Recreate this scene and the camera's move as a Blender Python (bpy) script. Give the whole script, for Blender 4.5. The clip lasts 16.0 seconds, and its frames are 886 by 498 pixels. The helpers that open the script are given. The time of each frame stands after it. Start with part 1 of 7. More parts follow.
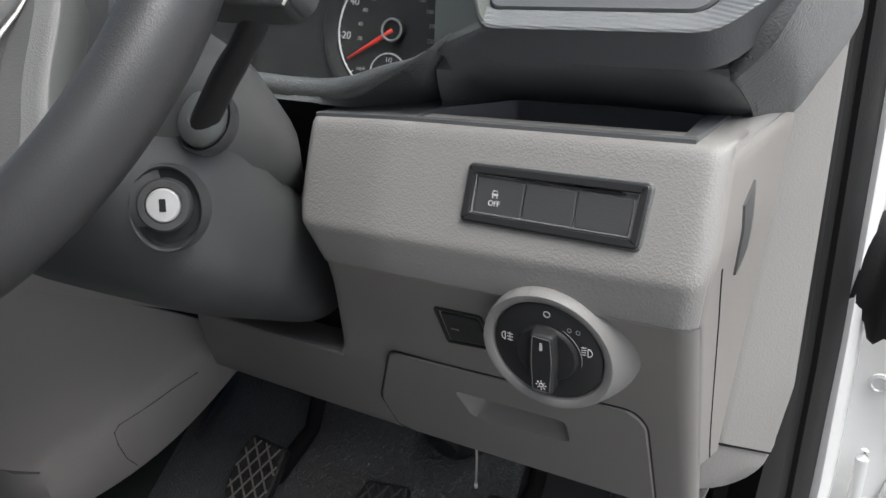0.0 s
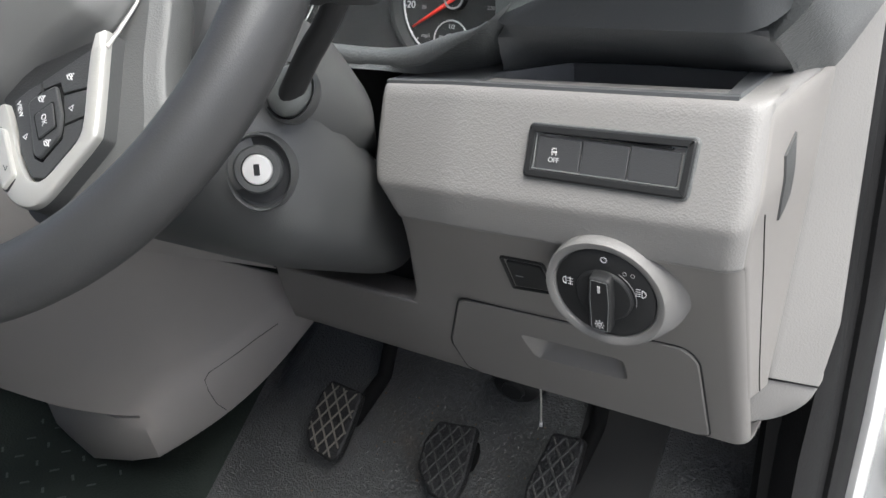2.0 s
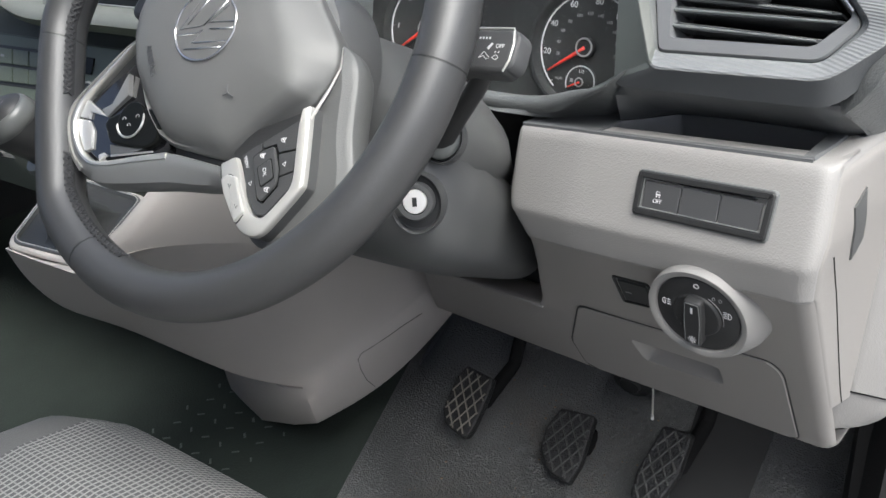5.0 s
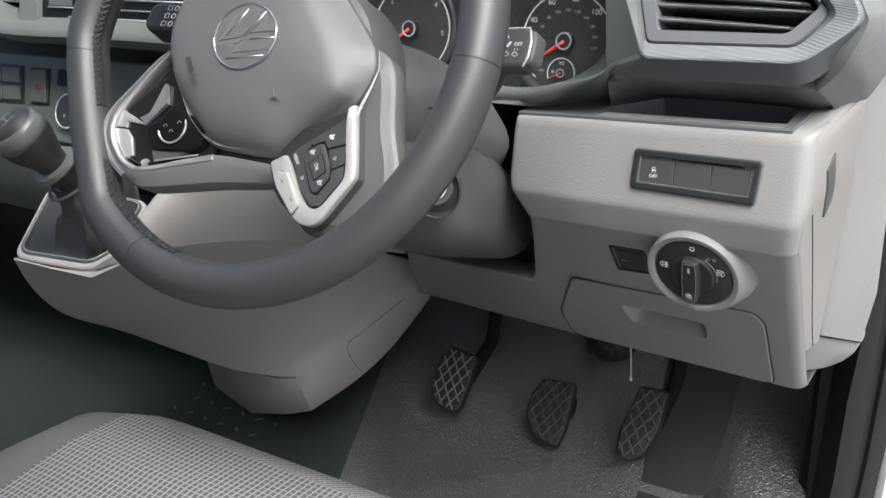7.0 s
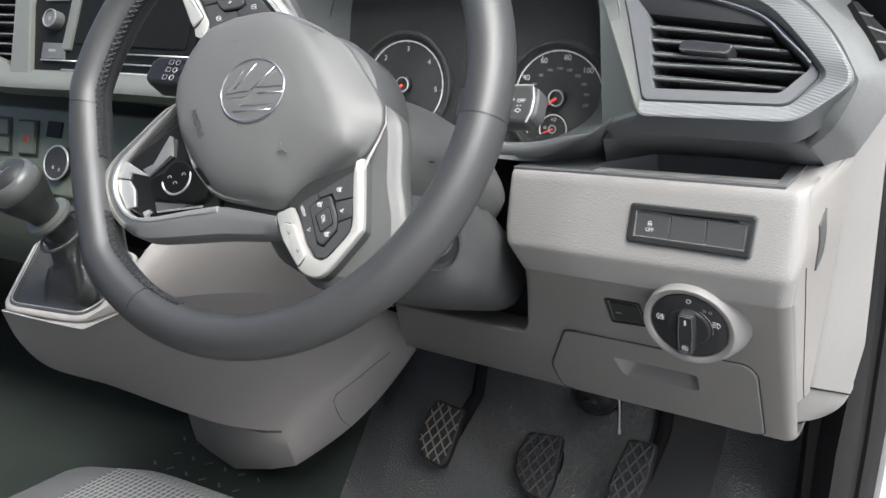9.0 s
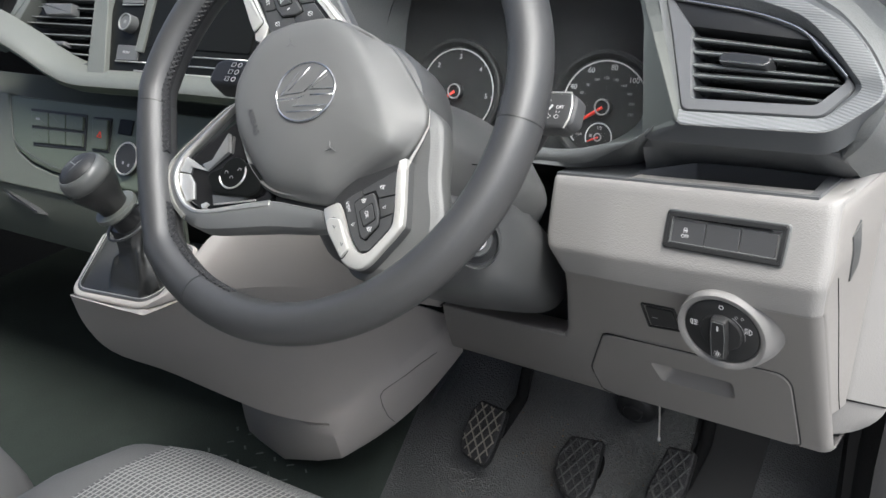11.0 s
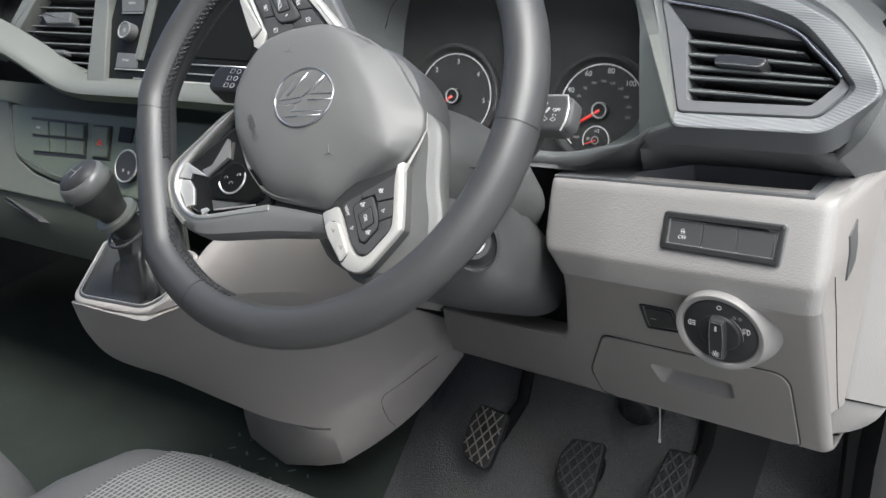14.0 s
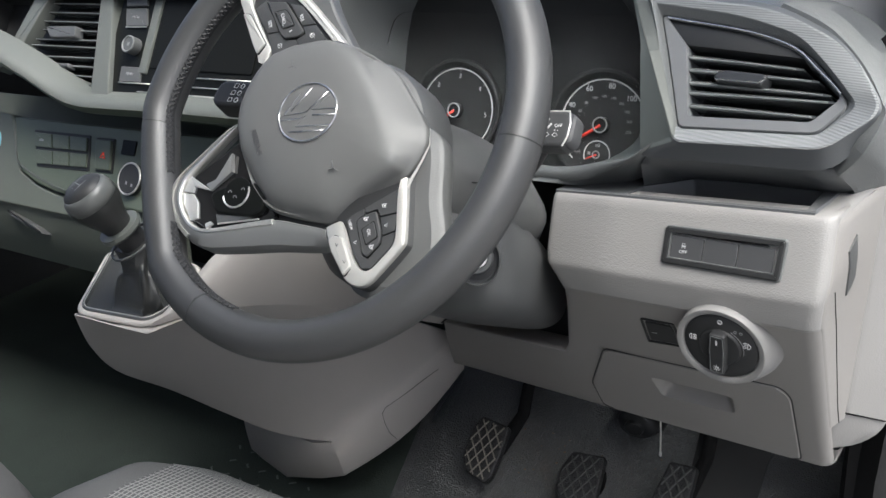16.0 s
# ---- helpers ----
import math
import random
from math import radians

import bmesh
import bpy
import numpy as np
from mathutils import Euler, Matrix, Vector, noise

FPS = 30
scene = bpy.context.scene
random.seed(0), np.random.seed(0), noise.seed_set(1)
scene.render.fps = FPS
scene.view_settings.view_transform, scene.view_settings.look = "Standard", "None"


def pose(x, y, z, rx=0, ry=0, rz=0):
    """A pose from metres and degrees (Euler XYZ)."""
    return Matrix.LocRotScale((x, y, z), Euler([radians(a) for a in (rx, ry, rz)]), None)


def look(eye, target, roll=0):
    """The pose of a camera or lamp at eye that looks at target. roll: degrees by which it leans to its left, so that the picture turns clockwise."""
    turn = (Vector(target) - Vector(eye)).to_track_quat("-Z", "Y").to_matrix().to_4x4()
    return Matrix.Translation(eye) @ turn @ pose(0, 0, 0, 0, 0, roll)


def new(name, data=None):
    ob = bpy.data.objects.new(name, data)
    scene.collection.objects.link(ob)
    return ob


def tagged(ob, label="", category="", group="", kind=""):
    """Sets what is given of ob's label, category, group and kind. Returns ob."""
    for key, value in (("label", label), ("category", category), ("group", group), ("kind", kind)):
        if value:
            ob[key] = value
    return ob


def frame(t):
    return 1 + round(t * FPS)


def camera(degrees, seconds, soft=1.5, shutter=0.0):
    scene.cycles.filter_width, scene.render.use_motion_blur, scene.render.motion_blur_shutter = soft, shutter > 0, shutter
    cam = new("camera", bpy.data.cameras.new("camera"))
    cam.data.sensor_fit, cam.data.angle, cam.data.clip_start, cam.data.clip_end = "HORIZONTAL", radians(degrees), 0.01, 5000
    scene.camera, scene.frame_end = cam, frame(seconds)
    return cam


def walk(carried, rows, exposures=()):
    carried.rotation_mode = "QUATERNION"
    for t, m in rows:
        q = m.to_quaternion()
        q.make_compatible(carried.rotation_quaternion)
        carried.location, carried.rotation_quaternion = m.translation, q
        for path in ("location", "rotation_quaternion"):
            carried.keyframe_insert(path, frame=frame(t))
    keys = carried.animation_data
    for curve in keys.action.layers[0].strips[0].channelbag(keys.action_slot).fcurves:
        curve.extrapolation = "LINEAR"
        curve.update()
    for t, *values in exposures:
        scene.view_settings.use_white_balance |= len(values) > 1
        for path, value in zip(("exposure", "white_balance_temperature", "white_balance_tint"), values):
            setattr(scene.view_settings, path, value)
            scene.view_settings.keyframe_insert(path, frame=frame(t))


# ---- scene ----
cam = camera(52.0, 16.0)
PATH = [
    (0, (0.3946, 0.0363, 0.6708), (0.0090, 0.8640, 0.2632), 0.12),
    (0.5, (0.4043, 0.0220, 0.6806), (0.0170, 0.8246, 0.2268), -0.45),
    (1, (0.4066, 0.0100, 0.6833), (0.0048, 0.8042, 0.2273), -1.64),
    (1.5, (0.4084, -0.0012, 0.6827), (-0.0175, 0.7829, 0.2314), -2.34),
    (2, (0.4106, -0.0058, 0.6905), (-0.0248, 0.7735, 0.2397), -2.97),
    (2.5, (0.4107, -0.0176, 0.6965), (-0.0198, 0.7662, 0.2491), -2.87),
    (3, (0.4132, -0.0232, 0.7035), (-0.0212, 0.7597, 0.2580), -3.15),
    (3.5, (0.4172, -0.0302, 0.7077), (-0.0383, 0.7410, 0.2629), -3.77),
    (4, (0.4379, -0.0439, 0.7164), (-0.0306, 0.7164, 0.2665), -3.69),
    (4.5, (0.4614, -0.0641, 0.7438), (-0.0853, 0.6401, 0.2907), -5.24),
    (4.7, (0.4705, -0.0694, 0.7546), (-0.0920, 0.6183, 0.2957), -5.36),
    (6.8, (0.4401, -0.1698, 0.7950), (-0.0494, 0.5598, 0.3175), -5.82),
    (7, (0.4414, -0.1720, 0.7949), (-0.0432, 0.5639, 0.3219), -6.13),
    (7.5, (0.4426, -0.1647, 0.7851), (-0.0133, 0.5970, 0.3247), -5.52),
    (8, (0.4404, -0.1603, 0.7766), (0.0265, 0.6391, 0.3410), -4.62),
    (8.5, (0.4260, -0.1696, 0.7875), (-0.0064, 0.6282, 0.3675), -4.70),
    (9, (0.4241, -0.1892, 0.7984), (-0.0405, 0.5889, 0.3756), -4.82),
    (9.2, (0.4313, -0.1948, 0.8023), (-0.0575, 0.5673, 0.3778), -5.49),
    (11.5, (0.4550, -0.2060, 0.8008), (-0.0701, 0.5416, 0.3942), -4.66),
    (12, (0.4560, -0.1999, 0.7951), (-0.0603, 0.5521, 0.3851), -4.42),
    (12.5, (0.4568, -0.2066, 0.7975), (-0.0620, 0.5440, 0.3884), -4.40),
    (13, (0.4584, -0.2089, 0.8015), (-0.0645, 0.5427, 0.3992), -4.80),
    (13.5, (0.4615, -0.2098, 0.8008), (-0.0631, 0.5400, 0.3977), -5.09),
    (14, (0.4581, -0.2092, 0.8008), (-0.0682, 0.5402, 0.3990), -5.20),
    (14.5, (0.4590, -0.2039, 0.8008), (-0.0633, 0.5501, 0.4022), -5.05),
    (15, (0.4642, -0.2125, 0.8005), (-0.0617, 0.5397, 0.4033), -4.94),
    (15.5, (0.4648, -0.2088, 0.8003), (-0.0592, 0.5448, 0.4034), -5.09),
    (16, (0.4583, -0.2127, 0.8048), (-0.0696, 0.5415, 0.4143), -5.05),
]
walk(cam, [(t, look(eye, target, roll)) for t, eye, target, roll in PATH],
     [(t, e + 0.11, 6000, 5) for t, e in ((0.0, 0.62), (0.5, 1.06), (1.0, 1.08), (2.0, 1.05), (4.5, 1.15), (7.0, 1.08), (7.5, 0.97), (8.0, 0.64), (8.5, 0.82), (9.0, 1.28), (11.5, 1.16), (12.0, 1.20), (14.5, 1.16), (15.0, 1.03), (16.0, 1.03))])

# ---- world and light ----
world = bpy.data.worlds.new("overcast_sky")
scene.world = world
world.use_nodes = True
sky = world.node_tree.nodes.new("ShaderNodeTexSky")
sky.sky_type = "NISHITA"
sky.sun_disc = False
sky.sun_elevation = radians(65)
sky.sun_rotation = radians(117)
sky.air_density, sky.dust_density, sky.ozone_density = 0.6, 8.0, 0.4
backdrop_node = world.node_tree.nodes["Background"]
world.node_tree.links.new(sky.outputs[0], backdrop_node.inputs[0])
backdrop_node.inputs[1].default_value = 0.13
sun_data = bpy.data.lights.new("sun", "SUN")
sun_data.energy, sun_data.angle, sun_data.color = 2.2, radians(50), (1.0, 0.975, 0.94)
sun = new("sun", sun_data)
sun.matrix_world = look((1.5, -0.35, 4.0), (0, 0.4, 0.3))


# ---- materials ----
def nodes_of(name):
    m = bpy.data.materials.new(name)
    m.use_nodes = True
    return m, m.node_tree, m.node_tree.nodes["Principled BSDF"]


def rgb(c):
    return (c, c, c, 1) if isinstance(c, (int, float)) else (*c, 1)


def moulded(name, colour, rough=0.5, grain=900.0, bump=0.15, vary=0.06, metal=0.0, spec=0.5, coat=0.0, ribs=0.0, dust=None, weave=0.0, depth=0.001, dust_at=None):
    """Moulded plastic, paint or leather: pebbled grain, faint large-scale unevenness."""
    m, tree, b = nodes_of(name)
    n, l = tree.nodes, tree.links
    at = n.new("ShaderNodeTexCoord")
    big = n.new("ShaderNodeTexNoise")
    big.inputs["Scale"].default_value, big.inputs["Detail"].default_value = 14, 4
    l.new(at.outputs["Object"], big.inputs["Vector"])
    ramp = n.new("ShaderNodeMapRange")
    ramp.inputs["To Min"].default_value, ramp.inputs["To Max"].default_value = 1 - vary, 1 + vary
    l.new(big.outputs["Fac"], ramp.inputs["Value"])
    mul = n.new("ShaderNodeVectorMath")
    mul.operation = "SCALE"
    mul.inputs[0].default_value = rgb(colour)[:3]
    l.new(ramp.outputs[0], mul.inputs["Scale"])
    paint = mul.outputs[0]
    if dust:
        spot = n.new("ShaderNodeTexNoise")
        spot.inputs["Scale"].default_value, spot.inputs["Detail"].default_value, spot.inputs["Roughness"].default_value = 9, 12, 0.75
        l.new(at.outputs["Object"], spot.inputs["Vector"])
        cut = n.new("ShaderNodeMapRange")
        cut.inputs["From Min"].default_value, cut.inputs["From Max"].default_value = 0.53, 0.72
        l.new(spot.outputs["Fac"], cut.inputs["Value"])
        share = cut.outputs[0]
        if dust_at:
            far = n.new("ShaderNodeVectorMath")
            far.operation = "DISTANCE"
            far.inputs[1].default_value = dust_at[:3]
            l.new(at.outputs["Object"], far.inputs[0])
            near = n.new("ShaderNodeMapRange")
            near.inputs["From Min"].default_value, near.inputs["From Max"].default_value = dust_at[3], dust_at[3] * 0.35
            l.new(far.outputs["Value"], near.inputs["Value"])
            both = n.new("ShaderNodeMath")
            both.operation = "MULTIPLY"
            l.new(share, both.inputs[0])
            l.new(near.outputs[0], both.inputs[1])
            share = both.outputs[0]
        mix = n.new("ShaderNodeMix")
        mix.data_type = "RGBA"
        l.new(share, mix.inputs["Factor"])
        l.new(paint, mix.inputs["A"])
        mix.inputs["B"].default_value = rgb(dust)
        paint = mix.outputs["Result"]
    if weave:
        lines = []
        for axis in ("X", "Y"):
            wv = n.new("ShaderNodeTexWave")
            wv.bands_direction = axis
            wv.inputs["Scale"].default_value, wv.inputs["Distortion"].default_value = weave, 0.4
            l.new(at.outputs["Object"], wv.inputs["Vector"])
            scaled = n.new("ShaderNodeMath")
            scaled.operation = "MULTIPLY"
            scaled.inputs[1].default_value = 1.0 if axis == "X" else 0.86
            l.new(wv.outputs["Fac"], scaled.inputs[0])
            lines.append(scaled.outputs[0])
        both = n.new("ShaderNodeMath")
        both.operation = "MAXIMUM"
        l.new(lines[0], both.inputs[0])
        l.new(lines[1], both.inputs[1])
        cut = n.new("ShaderNodeMapRange")
        cut.inputs["From Min"].default_value, cut.inputs["From Max"].default_value = 0.62, 0.98
        l.new(both.outputs[0], cut.inputs["Value"])
        mix = n.new("ShaderNodeMix")
        mix.data_type = "RGBA"
        l.new(cut.outputs[0], mix.inputs["Factor"])
        l.new(paint, mix.inputs["A"])
        mix.inputs["B"].default_value = rgb((0.30, 0.30, 0.285))
        paint = mix.outputs["Result"]
    l.new(paint, b.inputs["Base Color"])
    rr = n.new("ShaderNodeMapRange")
    rr.inputs["To Min"].default_value, rr.inputs["To Max"].default_value = rough - 0.07, rough + 0.07
    l.new(big.outputs["Fac"], rr.inputs["Value"])
    l.new(rr.outputs[0], b.inputs["Roughness"])
    b.inputs["Metallic"].default_value = metal
    b.inputs["Specular IOR Level"].default_value = spec
    b.inputs["Coat Weight"].default_value = coat
    if bump:
        cell = n.new("ShaderNodeTexVoronoi")
        cell.inputs["Scale"].default_value = grain
        l.new(at.outputs["Object"], cell.inputs["Vector"])
        fine = n.new("ShaderNodeTexNoise")
        fine.inputs["Scale"].default_value = grain * 0.6
        l.new(at.outputs["Object"], fine.inputs["Vector"])
        add = n.new("ShaderNodeMath")
        l.new(cell.outputs["Distance"], add.inputs[0])
        l.new(fine.outputs["Fac"], add.inputs[1])
        bp = n.new("ShaderNodeBump")
        bp.inputs["Strength"].default_value, bp.inputs["Distance"].default_value = bump, depth
        high = add.outputs[0]
        if ribs:
            wv = n.new("ShaderNodeTexWave")
            wv.bands_direction = "Z"
            wv.inputs["Scale"].default_value = ribs
            l.new(at.outputs["Object"], wv.inputs["Vector"])
            more = n.new("ShaderNodeMath")
            more.operation = "MULTIPLY_ADD"
            more.inputs[1].default_value = 2.5
            l.new(wv.outputs["Fac"], more.inputs[0])
            l.new(high, more.inputs[2])
            high = more.outputs[0]
        l.new(high, bp.inputs["Height"])
        l.new(bp.outputs[0], b.inputs["Normal"])
    return m


def plain_paint(name, colour, rough=0.5):
    m, tree, b = nodes_of(name)
    b.inputs["Base Color"].default_value = rgb(colour)
    b.inputs["Roughness"].default_value = rough
    return m


GREY = moulded("warm_grey_plastic", (0.268, 0.260, 0.250), 0.52, 800, 0.20)
GREY_SMOOTH = moulded("warm_grey_smooth_plastic", (0.266, 0.253, 0.238), 0.5, 1400, 0.15)
DARK = moulded("dark_grey_plastic", (0.128, 0.134, 0.133), 0.40, 700, 0.35)
COLUMN = moulded("column_plastic", (0.100, 0.102, 0.100), 0.45, 1300, 0.12, spec=0.6)
SHROUD = moulded("shroud_plastic", (0.076, 0.078, 0.078), 0.44, 1300, 0.12, spec=0.7)
BLACK = moulded("black_plastic", (0.028, 0.0285, 0.029), 0.45, 1200, 0.12, spec=0.35)
GLOSS = moulded("gloss_black", (0.008, 0.008, 0.009), 0.08, 100, 0.0, coat=0.6)
LEATHER = moulded("grey_leather", (0.039, 0.0395, 0.0400), 0.46, 1500, 0.10, spec=0.85)
PAD = moulded("airbag_plastic", (0.122, 0.123, 0.119), 0.44, 2200, 0.07, vary=0.03)
SATIN = moulded("satin_silver", (0.72, 0.71, 0.67), 0.42, 300, 0.0, metal=0.85)
CHROME = moulded("chrome", (0.8, 0.8, 0.8), 0.1, 300, 0.0, metal=1.0)
RUBBER = moulded("black_rubber", (0.011, 0.0113, 0.0116), 0.5, 420, 0.9, vary=0.3)
MAT = moulded("footwell_mat_rubber", (0.062, 0.064, 0.064), 0.33, 430, 1.0, depth=0.0014, vary=0.3, spec=0.8, dust=(0.085, 0.064, 0.046), dust_at=(0.02, 0.58, 0.0, 0.20))
FLOOR = moulded("floor_covering", (0.029, 0.037, 0.032), 0.75, 420, 0.5, vary=0.35, spec=0.2)
SEAL = moulded("seal_rubber", (0.0095, 0.0095, 0.010), 0.7, 500, 0.15, spec=0.3)
SLAT = moulded("glossy_slat", (0.088, 0.092, 0.094), 0.20, 900, 0.03, spec=0.9)
RIDGE = moulded("ledge_plastic", (0.106, 0.113, 0.103), 0.4, 1000, 0.15)
SLOT = moulded("dull_black_slot", (0.013, 0.013, 0.0132), 0.9, 500, 0.0, spec=0.1)
WHITE = moulded("white_paint", (0.8, 0.8, 0.79), 0.25, 60, 0.0, vary=0.02, coat=0.5)
MARK = plain_paint("white_marking", 0.62)
DIM_MARK = plain_paint("grey_marking", 0.3)
RED = plain_paint("red_marking", (0.75, 0.05, 0.03))
BLUE = plain_paint("light_blue_print", (0.30, 0.58, 0.72))
DIAL_FACE = moulded("dial_face", (0.027, 0.028, 0.028), 0.6, 900, 0.05)
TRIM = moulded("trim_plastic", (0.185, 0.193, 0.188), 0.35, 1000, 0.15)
CENTRE = moulded("centre_plastic", (0.098, 0.117, 0.088), 0.42, 1000, 0.2)
CLEAR, clear_tree, clear_node = nodes_of("clear_lens")
clear_node.inputs["Base Color"].default_value = (1, 1, 1, 1)
clear_node.inputs["Roughness"].default_value = 0.05
clear_node.inputs["Transmission Weight"].default_value = 1.0
clear_node.inputs["IOR"].default_value = 1.18
BULKHEAD = moulded("bulkhead_cloth", (0.50, 0.50, 0.49), 0.9, 300, 0.3)
CONSOLE = moulded("console_plastic", (0.397, 0.376, 0.354), 0.48, 1400, 0.12)
LIP = moulded("lip_plastic", (0.128, 0.140, 0.130), 0.42, 1200, 0.12)
TREAD = moulded("tread_rubber", (0.085, 0.095, 0.088), 0.4, 600, 0.3)
LINER = moulded("cab_lining", (0.62, 0.62, 0.61), 0.8, 200, 0.2)
GROUND = moulded("worn_concrete", (0.17, 0.168, 0.163), 0.9, 60, 0.6, vary=0.25)


# ---- mesh helpers ----
BASE = {}


def thing(name, at, label, category, group="", kind=""):
    ob = new(name)
    ob.location = at
    BASE[ob] = Vector(at)
    return tagged(ob, label, category, group, kind)


def part(name, bm, material, parent=None, label="", sharp=38, at=None):
    """Links a bmesh with world coordinates as one mesh object under a thing or a part."""
    base = BASE[parent] if parent else Vector(at or (0, 0, 0))
    bmesh.ops.recalc_face_normals(bm, faces=bm.faces)
    bm.normal_update()
    lim = radians(sharp)
    for f in bm.faces:
        f.smooth = len(f.verts) <= 6
    for e in bm.edges:
        e.smooth = len(e.link_faces) != 2 or e.calc_face_angle(0) < lim
    me = bpy.data.meshes.new(name)
    bm.transform(Matrix.Translation(-base))
    bm.to_mesh(me)
    bm.free()
    me.materials.append(material)
    ob = new(name, me)
    if parent:
        ob.parent = parent
    else:
        ob.location = base
    BASE[ob] = base
    return tagged(ob, label)


def loft(rings, closed=True, cap=True):
    """Skin through rings of equally many points."""
    bm = bmesh.new()
    vs = [[bm.verts.new(p) for p in ring] for ring in rings]
    n = len(rings[0])
    for a, b in zip(vs, vs[1:]):
        for i in range(n if closed else n - 1):
            j = (i + 1) % n
            bm.faces.new((a[i], a[j], b[j], b[i]))
    if cap and closed:
        bm.faces.new(vs[0])
        bm.faces.new(vs[-1])
    bmesh.ops.remove_doubles(bm, verts=bm.verts, dist=1e-6)
    return bm


def sheet(rows, thick, way):
    """A sheet through rows of points, thickened along the vector way."""
    way = Vector(way).normalized() * thick
    bm = bmesh.new()
    top = [[bm.verts.new(p) for p in r] for r in rows]
    low = [[bm.verts.new(Vector(p) + way) for p in r] for r in rows]
    h, w = len(rows), len(rows[0])
    for i in range(h - 1):
        for j in range(w - 1):
            bm.faces.new((top[i][j], top[i][j + 1], top[i + 1][j + 1], top[i + 1][j]))
            bm.faces.new((low[i][j], low[i + 1][j], low[i + 1][j + 1], low[i][j + 1]))
    rim = [(0, j) for j in range(w)] + [(i, w - 1) for i in range(1, h)] + [(h - 1, j) for j in range(w - 2, -1, -1)] + [(i, 0) for i in range(h - 2, 0, -1)]
    for (a, b), (c, d) in zip(rim, rim[1:] + rim[:1]):
        bm.faces.new((top[a][b], low[a][b], low[c][d], top[c][d]))
    return bm


def offset(poly, d):
    """The outline moved inwards by d (outwards: minus)."""
    area = sum(a[0] * b[1] - b[0] * a[1] for a, b in zip(poly, poly[1:] + poly[:1]))
    s = 1 if area > 0 else -1
    out = []
    for i, p in enumerate(poly):
        a, c = Vector(poly[i - 1]), Vector(poly[(i + 1) % len(poly)])
        p = Vector(p)
        e, f = (p - a).normalized(), (c - p).normalized()
        n1, n2 = Vector((-e.y, e.x)) * s, Vector((-f.y, f.x)) * s
        k = n1 + n2
        out.append(tuple(p + k * (d / max(0.35, k.dot(n1)))))
    return out


def rounded(poly, r, n=4):
    """The outline with rounded corners."""
    out = []
    for i, p in enumerate(poly):
        p, a, c = Vector(p), Vector(poly[i - 1]), Vector(poly[(i + 1) % len(poly)])
        rad = r[i] if isinstance(r, list) else r
        q = min(rad, (a - p).length * 0.45, (c - p).length * 0.45)
        u, v = p + (a - p).normalized() * q, p + (c - p).normalized() * q
        for k in range(n + 1):
            t = k / n
            out.append(tuple(u * (1 - t) ** 2 + p * 2 * t * (1 - t) + v * t * t))
    return out


def rounded_edge(line):
    """A closed outline of (a, b, w) with its points softened."""
    out = []
    for i, p in enumerate(line):
        p, a, c = Vector(p), Vector(line[i - 1]), Vector(line[(i + 1) % len(line)])
        out += [tuple(p.lerp(a, 0.25)), tuple(p * 0.90 + a * 0.05 + c * 0.05), tuple(p.lerp(c, 0.25))]
    return out


def rect(x0, y0, x1, y1, r=0.0, n=4):
    box = [(x0, y0), (x1, y0), (x1, y1), (x0, y1)]
    return rounded(box, r, n) if r else box


def disc_outline(r, n=40, cx=0.0, cy=0.0):
    return [(cx + r * math.cos(2 * math.pi * i / n), cy + r * math.sin(2 * math.pi * i / n)) for i in range(n)]


def slab(poly, to, low, high, bevel=0.0, steps=2):
    """A plate with that outline from low to high along the frame's third axis, its front edge rounded. to(a, b, w) gives the place."""
    rings = [[to(a, b, low) for a, b in poly], [to(a, b, high - bevel) for a, b in poly]]
    for k in range(1, steps + 1 if bevel else 1):
        t = k / steps * math.pi / 2
        rings.append([to(a, b, high - bevel + bevel * math.sin(t)) for a, b in offset(poly, bevel * (1 - math.cos(t)))])
    return loft(rings)


def tube(points, radii, n=16, squash=1.0, up=(0, 0, 1)):
    """A tube through points; radii: one or one a point."""
    pts = [Vector(p) for p in points]
    radii = radii if isinstance(radii, (list, tuple)) else [radii] * len(pts)
    rings = []
    for i, p in enumerate(pts):
        d = (pts[min(i + 1, len(pts) - 1)] - pts[max(i - 1, 0)]).normalized()
        s = d.cross(Vector(up))
        s = s.normalized() if s.length > 1e-4 else Vector((1, 0, 0))
        t = s.cross(d)
        rings.append([p + (s * math.cos(2 * math.pi * k / n) + t * squash * math.sin(2 * math.pi * k / n)) * radii[i] for k in range(n)])
    return loft(rings)


def joined(*bms):
    """Several bmeshes as one."""
    out = bmesh.new()
    for b in bms:
        me = bpy.data.meshes.new("part")
        b.to_mesh(me)
        out.from_mesh(me)
        b.free()
        bpy.data.meshes.remove(me)
    return out


def box(x0, y0, z0, x1, y1, z1, bevel=0.0):
    return slab(rect(x0, y0, x1, y1, bevel), lambda a, b, w: Vector((a, b, w)), z0, z1, bevel)


def smooth_line(pts, n):
    """n points on a smooth curve through pts."""
    pts = [Vector(p) for p in pts]
    out = []
    for i in range(n):
        t = i / (n - 1) * (len(pts) - 1)
        k = min(int(t), len(pts) - 2)
        t -= k
        a, b, c, d = pts[max(k - 1, 0)], pts[k], pts[k + 1], pts[min(k + 2, len(pts) - 1)]
        out.append(0.5 * ((2 * b) + (c - a) * t + (2 * a - 5 * b + 4 * c - d) * t * t + (3 * b - a - 3 * c + d) * t ** 3))
    return out


